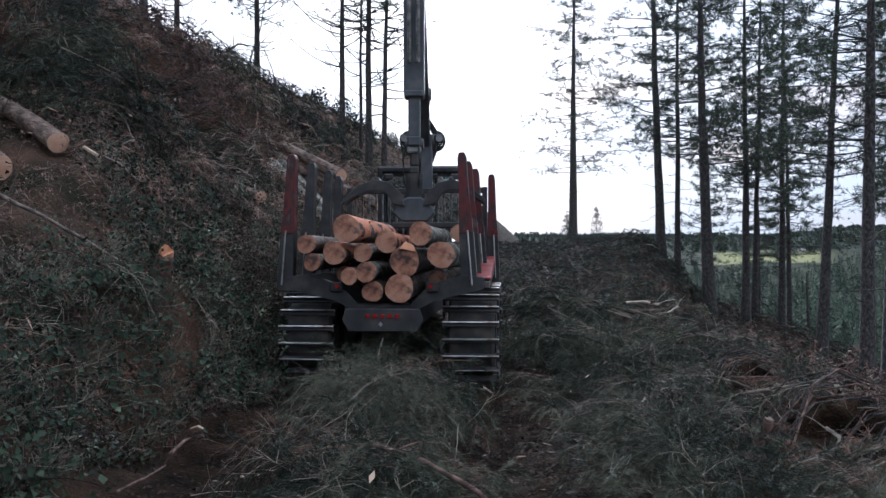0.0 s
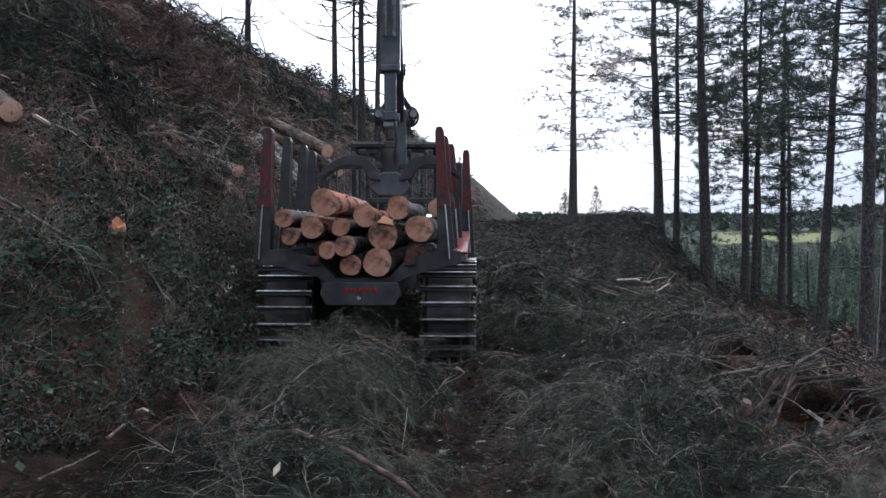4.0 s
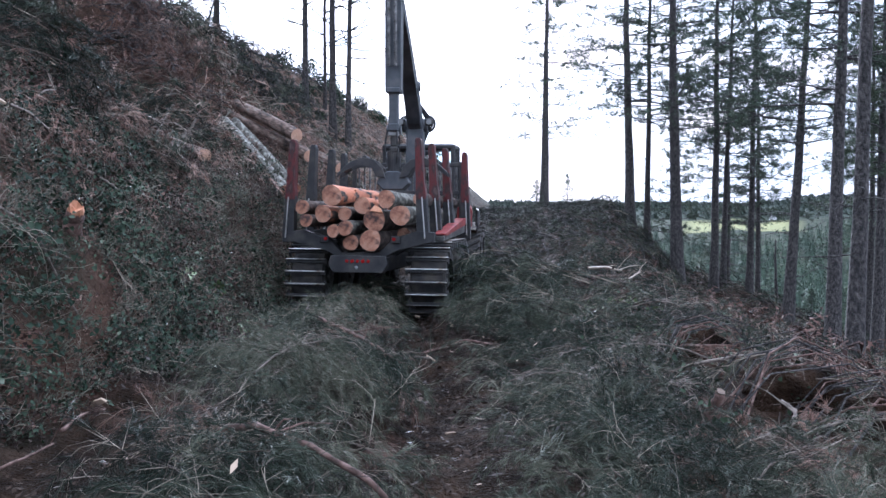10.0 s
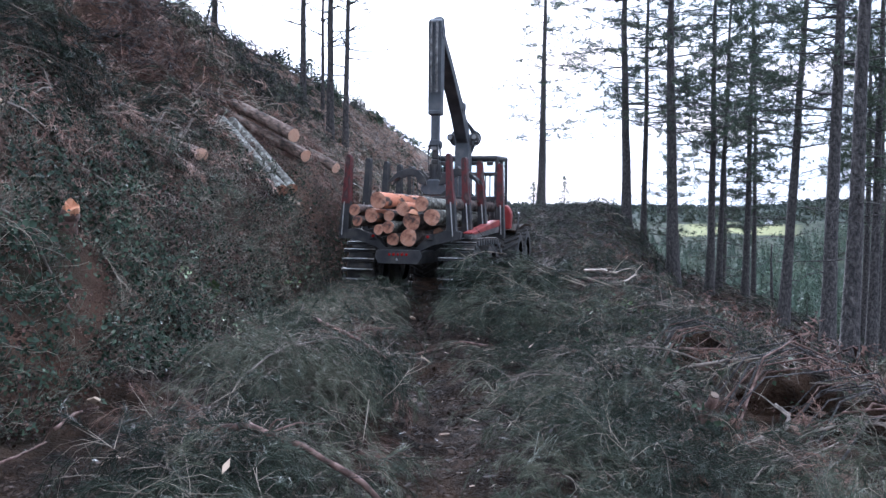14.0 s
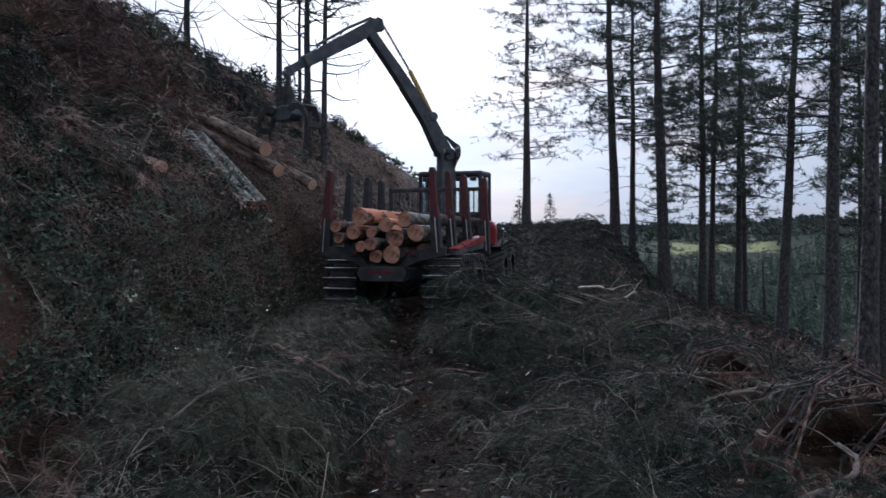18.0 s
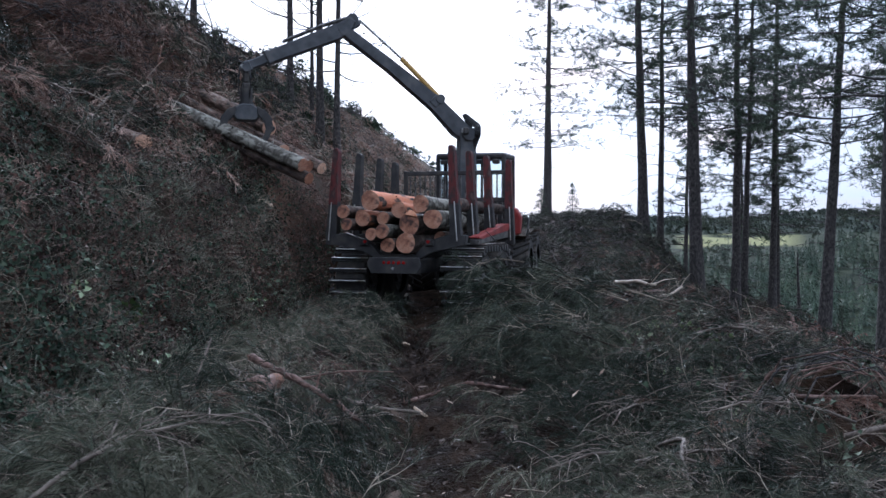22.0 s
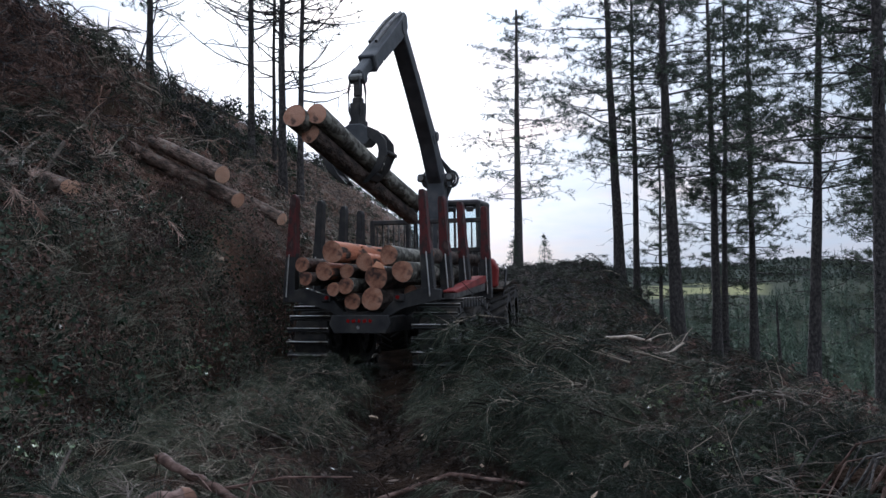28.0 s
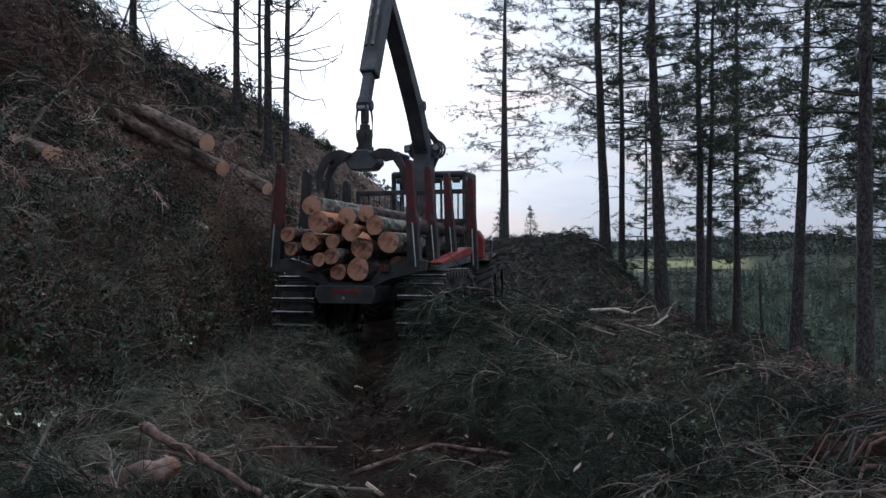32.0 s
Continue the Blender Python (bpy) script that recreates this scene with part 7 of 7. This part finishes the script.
# leafy sprigs in the brash
for i, (fx, fy) in enumerate([(2.45, 11.3), (2.25, 11.9), (2.1, 11.5), (2.6, 12.2), (2.34, 11.0), (1.95, 12.3), (2.75, 13.6), (2.9, 14.3), (2.5, 14.0), (3.0, 15.1)]):
    single("leafy_sprig", spray(FANS, 22, 0.075), over(fx, fy, 0.08), 0.9, 60 * i, [FRESH, TWIG], "leafy green sprig growing through the brash", "plant", (-35, 20), "stuff")
for i, (fx, fy) in enumerate([(-3.05, 12.3), (-3.2, 12.6), (-3.1, 13.0), (-2.95, 12.7), (-3.35, 12.2), (-3.0, 16.6)]):
    single("bramble", spray(FANS, 24, 0.09), over(fx, fy, 0.1), 0.9, 70 * i, [FRESH, TWIG], "bright green bramble on the dark bank", "plant", (-10, 40), "stuff")
# lichened twig ends
for fx, fy in [(0.8, 6.65), (0.9, 6.75), (1.9, 8.2), (2.1, 10.3)]:
    branch("crooked twig furred with pale lichen", [over(fx - 0.05, fy, 0.04), over(fx, fy, 0.09), over(fx + 0.03, fy + 0.03, 0.07)], 0.013, LICHEN, 0.7, int(fx * 50), False, 9, 0.3)
branch("thin dead branch across the felled slope", [over(-6.0, 18.6, 0.3), over(-6.3, 21.0, 0.45), over(-6.6, 24.0, 0.35)], 0.03, GREY_WOOD, 0.4, 31, False, 5)
branch("thick bare branch leaning on the crest", [over(-9.0, 28.5, 0.1), over(-9.3, 29.6, 0.9), over(-9.2, 30.8, 1.5), over(-8.7, 31.6, 1.9)], 0.07, BARK, 0.3, 32, False, 7)
branch("bare whip leaning on the crest", [over(-9.0, 36.0, 0.0), over(-9.3, 36.1, 1.2), over(-9.8, 36.2, 2.2)], 0.04, BARK, 0.3, 33, False, 5)
# the top of a felled pine that droops over the right-hand wheel track
top = branch("broken pine top propped over the wheel track", [over(2.3, 17.0, 0.1), over(1.9, 16.8, 0.5), over(1.4, 16.5, 0.85), over(0.9, 16.2, 1.0)], 0.035, BARK, 0.35, 41, False, 6)
for i in range(9):
    k = i / 8
    single("pine_bough", bough(FANS, 0.9, 18, 50, 0.17, 0.0029, 0.006, 6, 1.0), over(2.1 - 1.3 * k, 16.9 - 0.75 * k + 0.15 * (-1) ** i, 0.35 + 0.6 * k), 1.15, 185 + 35 * (-1) ** i, GREEN, "soft green bough on the broken pine top", "branch", (0, 12), sort="stuff")


def far_house(x, y, turn):
    """A small pale farm building above the meadow."""
    house = tagged(new("far_house"), "small pale farm building beside the far meadow", "house")
    house.matrix_world = pose(x, y, float(ground(x, y)) - 0.3, 0, 0, turn)
    bm = fresh()
    for v0, v1 in (((-1.6, -1.2, 0), (1.6, 1.2, 1.6)),):
        bmesh.ops.create_cube(bm, size=1.0)
        for v in bm.verts:
            v.co = Vector([(a + b) / 2 + c * (b - a) for a, b, c in zip(v0, v1, v.co)])
    part("wall", bm, LIMEWASH, house)
    bm = fresh()
    ends = [[bm.verts.new((sx * 1.8, sy, z)) for sy, z in ((-1.4, 1.5), (0, 2.3), (1.4, 1.5))] for sx in (-1, 1)]
    bm.faces.new((ends[0][0], ends[1][0], ends[1][1], ends[0][1]))
    bm.faces.new((ends[0][1], ends[1][1], ends[1][2], ends[0][2]))
    bm.faces.new(ends[0])
    bm.faces.new(ends[1][::-1])
    bm.faces.new((ends[0][2], ends[1][2], ends[1][0], ends[0][0]))
    part("roof", bm, SLATE, house, "dark pitched roof")


LIMEWASH = material("limewash", [(0.6, 0.58, 0.54), (0.75, 0.73, 0.7)], 0.5, (0.8, 1), 0)
SLATE = material("slate", [(0.08, 0.08, 0.085), (0.14, 0.13, 0.13)], 0.7, (0.6, 0.9), 0)
far_house(170, 474, 20)


# ---- what moves ----
DRIVE = [(0, -1.38, 10.68, 1.6), (2.5, -1.38, 10.68, 1.5), (3.2, -1.36, 10.84, 0.6), (4.5, -1.32, 11.48, -1.4), (5, -1.33, 11.82, -1.4), (5.5, -1.36, 12.12, -1.0), (6, -1.39, 12.41, -0.3), (6.5, -1.43, 12.74, 0.6), (7, -1.47, 13.08, 1.6), (7.5, -1.5, 13.4, 2.5), (8, -1.51, 13.69, 3.4), (8.5, -1.53, 13.99, 4.6), (9, -1.54, 14.32, 5.9), (9.5, -1.52, 14.6, 7.2), (10, -1.48, 14.86, 8.7), (10.5, -1.43, 15.1, 10.1), (11, -1.37, 15.38, 11.4), (11.5, -1.31, 15.78, 12.3), (12, -1.26, 16.26, 13.0), (12.5, -1.21, 16.76, 13.8), (13, -1.14, 17.24, 14.8), (13.5, -1.08, 17.58, 15.8), (14, -1.01, 17.92, 16.4), (14.5, -0.96, 18.25, 16.7), (15.2, -0.97, 18.58, 16.4), (16, -1.0, 18.7, 16.1), (32, -1.0, 18.71, 16.0)]
DT = [r[0] for r in DRIVE]
DRIVEN = np.concatenate([[0], np.cumsum([math.hypot(b[1] - a[1], b[2] - a[2]) for a, b in zip(DRIVE, DRIVE[1:])])])


def forwarder_pose(t):
    x, y, yaw = (float(np.interp(t, DT, [r[k] for r in DRIVE])) for k in (1, 2, 3))
    return pose(x, y, 0.0, 0, 0, -yaw)


# slew (0 over the load, positive to its left), boom and outer boom elevation, reach of the outer boom, opening, grapple turn
CRANE_ROWS = [(0, -4, 36, -90, 2.42, 1.85, 0), (2.5, -4, 36, -90, 2.42, 1.85, 0), (5, -4, 36, -90, 2.42, 1.85, 0), (14.5, -4, 36, -90, 2.4, 1.85, 0), (15.6, 0, 44, -78, 2.3, 1.3, 0), (16.5, 7, 53, -60, 2.27, 1.0, 0), (17, 23, 64, -44, 2.3, 1.0, 0), (17.5, 40, 63, -34, 2.25, 1.0, 10), (18, 50, 55, -31, 2.2, 1.0, 30), (18.5, 56, 45, -28, 2.1, 1.0, 60), (19, 58, 37, -25, 1.98, 0.9, 80), (20, 59, 34, -25, 2.08, 0.4, 90), (21, 58, 34, -25, 2.22, 0.0, 90), (22, 58, 38, -24, 2.22, 0.0, 90), (22.5, 58, 40, -22, 2.2, 0.0, 80), (23, 56, 42, -19, 2.17, 0.0, 70), (23.5, 54, 45, -19, 2.08, 0.0, 58), (24, 49, 48, -18, 2.02, 0.0, 46), (24.5, 40, 46, -16, 2.1, 0.0, 34), (25, 30, 43, -14, 2.16, 0.0, 26), (25.5, 22, 44, -11, 2.0, 0.0, 20), (26, 13, 44, -15, 2.1, 0.0, 14), (26.5, 8, 44, -21, 2.13, 0.0, 8), (27.5, 3, 45, -31, 2.25, 0.0, 4), (28.5, 0, 46, -40, 2.37, 0.0, 2), (29, 0, 47, -46, 2.42, 0.0, 0), (29.5, 2, 45, -60, 2.2, 0.0, 0), (30.5, 1, 43, -67, 2.15, 0.05, 0), (31.2, 2, 45, -67, 2.3, 0.2, 0), (32, 2, 47.5, -67, 2.36, 0.9, 0)]


def crane_state(t):
    return [float(np.interp(t, [r[0] for r in CRANE_ROWS], [r[k] for r in CRANE_ROWS])) for k in range(1, 7)]


def crane_poses(t):
    slew, lift, fold, reach, opened, turn = crane_state(t)
    rz = 180 - slew
    base = Matrix.Translation(PIVOT) @ pose(0, 0, 0, 0, 0, rz)
    boom = base @ pose(0, 0, 0, lift, 0, 0)
    elbow = boom @ Vector((0, BOOM, 0))
    stick = Matrix.Translation(elbow) @ pose(0, 0, 0, 0, 0, rz) @ pose(0, 0, 0, fold, 0, 0)
    tip = stick @ Vector((0, reach, 0))
    ext = Matrix.Translation(tip) @ pose(0, 0, 0, 0, 0, rz) @ pose(0, 0, 0, fold, 0, 0)
    hang = Matrix.Translation(tip) @ pose(0, 0, 0, 0, 0, rz + turn)
    out = {"pillar": base, "boom": boom, "stick": stick, "extension": ext, "rotator": hang, "grapple": hang}
    for s in (-1, 1):
        out["claw", s] = hang @ pose(0.2 * s, 0, -0.88, 0, s * (38 * (1 - opened) - 14 * opened), 0)
    return out


# the bundle in the grapple: middle, yaw to the right, pitch
LIFT = [(22.0, -4.42, 21.6, 3.4, 124, -20), (22.5, -4.36, 21.7, 3.68, 117, -17), (23, -4.25, 21.7, 3.83, 112, -16), (23.5, -3.95, 21.6, 4.0, 97, -15), (24, -3.6, 21.3, 4.02, 76, -17), (24.5, -3.1, 20.6, 4.05, 55, -15), (25, -2.66, 19.8, 3.97, 41, -16), (25.5, -2.37, 19.73, 4.33, 33, -15), (26, -1.8, 19.23, 4.08, 27, -12), (26.5, -1.38, 19.12, 3.86, 22, -11), (27.5, -0.98, 19.12, 3.45, 18.5, -11), (28.5, -0.75, 19.19, 3.2, 16, -11), (29, -0.72, 19.3, 3.06, 15, -9)]
REST = [((-3.55, 19.3, 2.2), (-0.49, 0.7, 0.40)), ((-3.5, 20.1, 2.27), (-0.49, 0.7, 0.40)), ((-3.78, 20.0, 2.2), (-0.49, 0.7, 0.42))]
OFFSET = [(-0.13, 0.0), (0.13, 0.06), (0.0, -0.17)]


def held_rows(i):
    low, away = REST[i]
    d = Vector(away).normalized()
    mid = Vector(low) + d * 2.15
    rest = axis_pose(*mid, math.degrees(math.atan2(-d.x, -d.y)), -math.degrees(math.asin(d.z)))
    rows = [(0, rest), (21.0, rest), (21.5, Matrix.Translation((0, 0, 0.05)) @ rest)]
    ox, oz = OFFSET[i]
    for t, x, y, z, yaw, pitch in LIFT:
        rows.append((t, axis_pose(x, y, z, yaw, pitch) @ Matrix.Translation((ox, 0.12 * (i - 1), oz))))
    f = forwarder_pose(32)
    lx, lz = HELD_R[i][1:]
    laid = f @ pose(lx, 0.45 + 2.15 + 0.06 * i, lz, 0, 0, 0)
    hung = lambda x, z, pitch: f @ pose(x + ox, 2.25, z + oz, pitch, 0, 0)
    rows += [(29.5, hung(-0.34, 2.66, -6)), (30, hung(-0.13, 2.56, -3)), (30.5, hung(-0.14, 2.5, -2)), (31, f @ pose(0.55 * lx + 0.45 * (ox - 0.14), 2.4, lz + 0.2, -1, 0, 0)), (31.35, laid), (32, laid)]
    return rows


def motions():
    walk(forwarder, [(r[0], forwarder_pose(r[0])) for r in DRIVE])
    for ob, lx, ly, lz, yaw in LOAD_LOGS:
        half = ob.dimensions.y / 2
        m = pose(lx, ly + half, lz, 0, 0, yaw * 0.4)
        walk(ob, [(r[0], forwarder_pose(r[0]) @ m) for r in DRIVE])
    straight = TRACK_Y1 - TRACK_Y0
    arc = math.pi * TRACK_R
    loop = 2 * (straight + arc)
    for ob, side, s0 in SHOES:
        rows = []
        for r, gone in zip(DRIVE, DRIVEN):
            s = (s0 + gone) % loop
            if s < straight:
                y, z, a = TRACK_Y0 + s, TRACK_Z + TRACK_R, 0.0
            elif s < straight + arc:
                a = -(s - straight) / TRACK_R
                y, z = TRACK_Y1 - TRACK_R * math.sin(a), TRACK_Z + TRACK_R * math.cos(a)
            elif s < 2 * straight + arc:
                y, z, a = TRACK_Y1 - (s - straight - arc), TRACK_Z - TRACK_R, -math.pi
            else:
                a = -math.pi - (s - 2 * straight - arc) / TRACK_R
                y, z = TRACK_Y0 - TRACK_R * math.sin(a), TRACK_Z + TRACK_R * math.cos(a)
            rows.append((r[0], pose(1.05 * side, y, z, math.degrees(a), 0, 0)))
        walk(ob, rows)
    for ob, x, y, z, r in WHEELS:
        place = FRONT if y > 5 else Matrix()
        walk(ob, [(row[0], place @ pose(x, y, z, -math.degrees(gone / r), 0, 0)) for row, gone in zip(DRIVE, DRIVEN)])
    times = [r[0] for r in CRANE_ROWS]
    keyed = {t: crane_poses(t) for t in times}
    for key, ob in CRANE_PARTS.items():
        walk(ob, [(t, keyed[t][key]) for t in times])
    for i, ob in enumerate(HELD):
        walk(ob, held_rows(i))


motions()
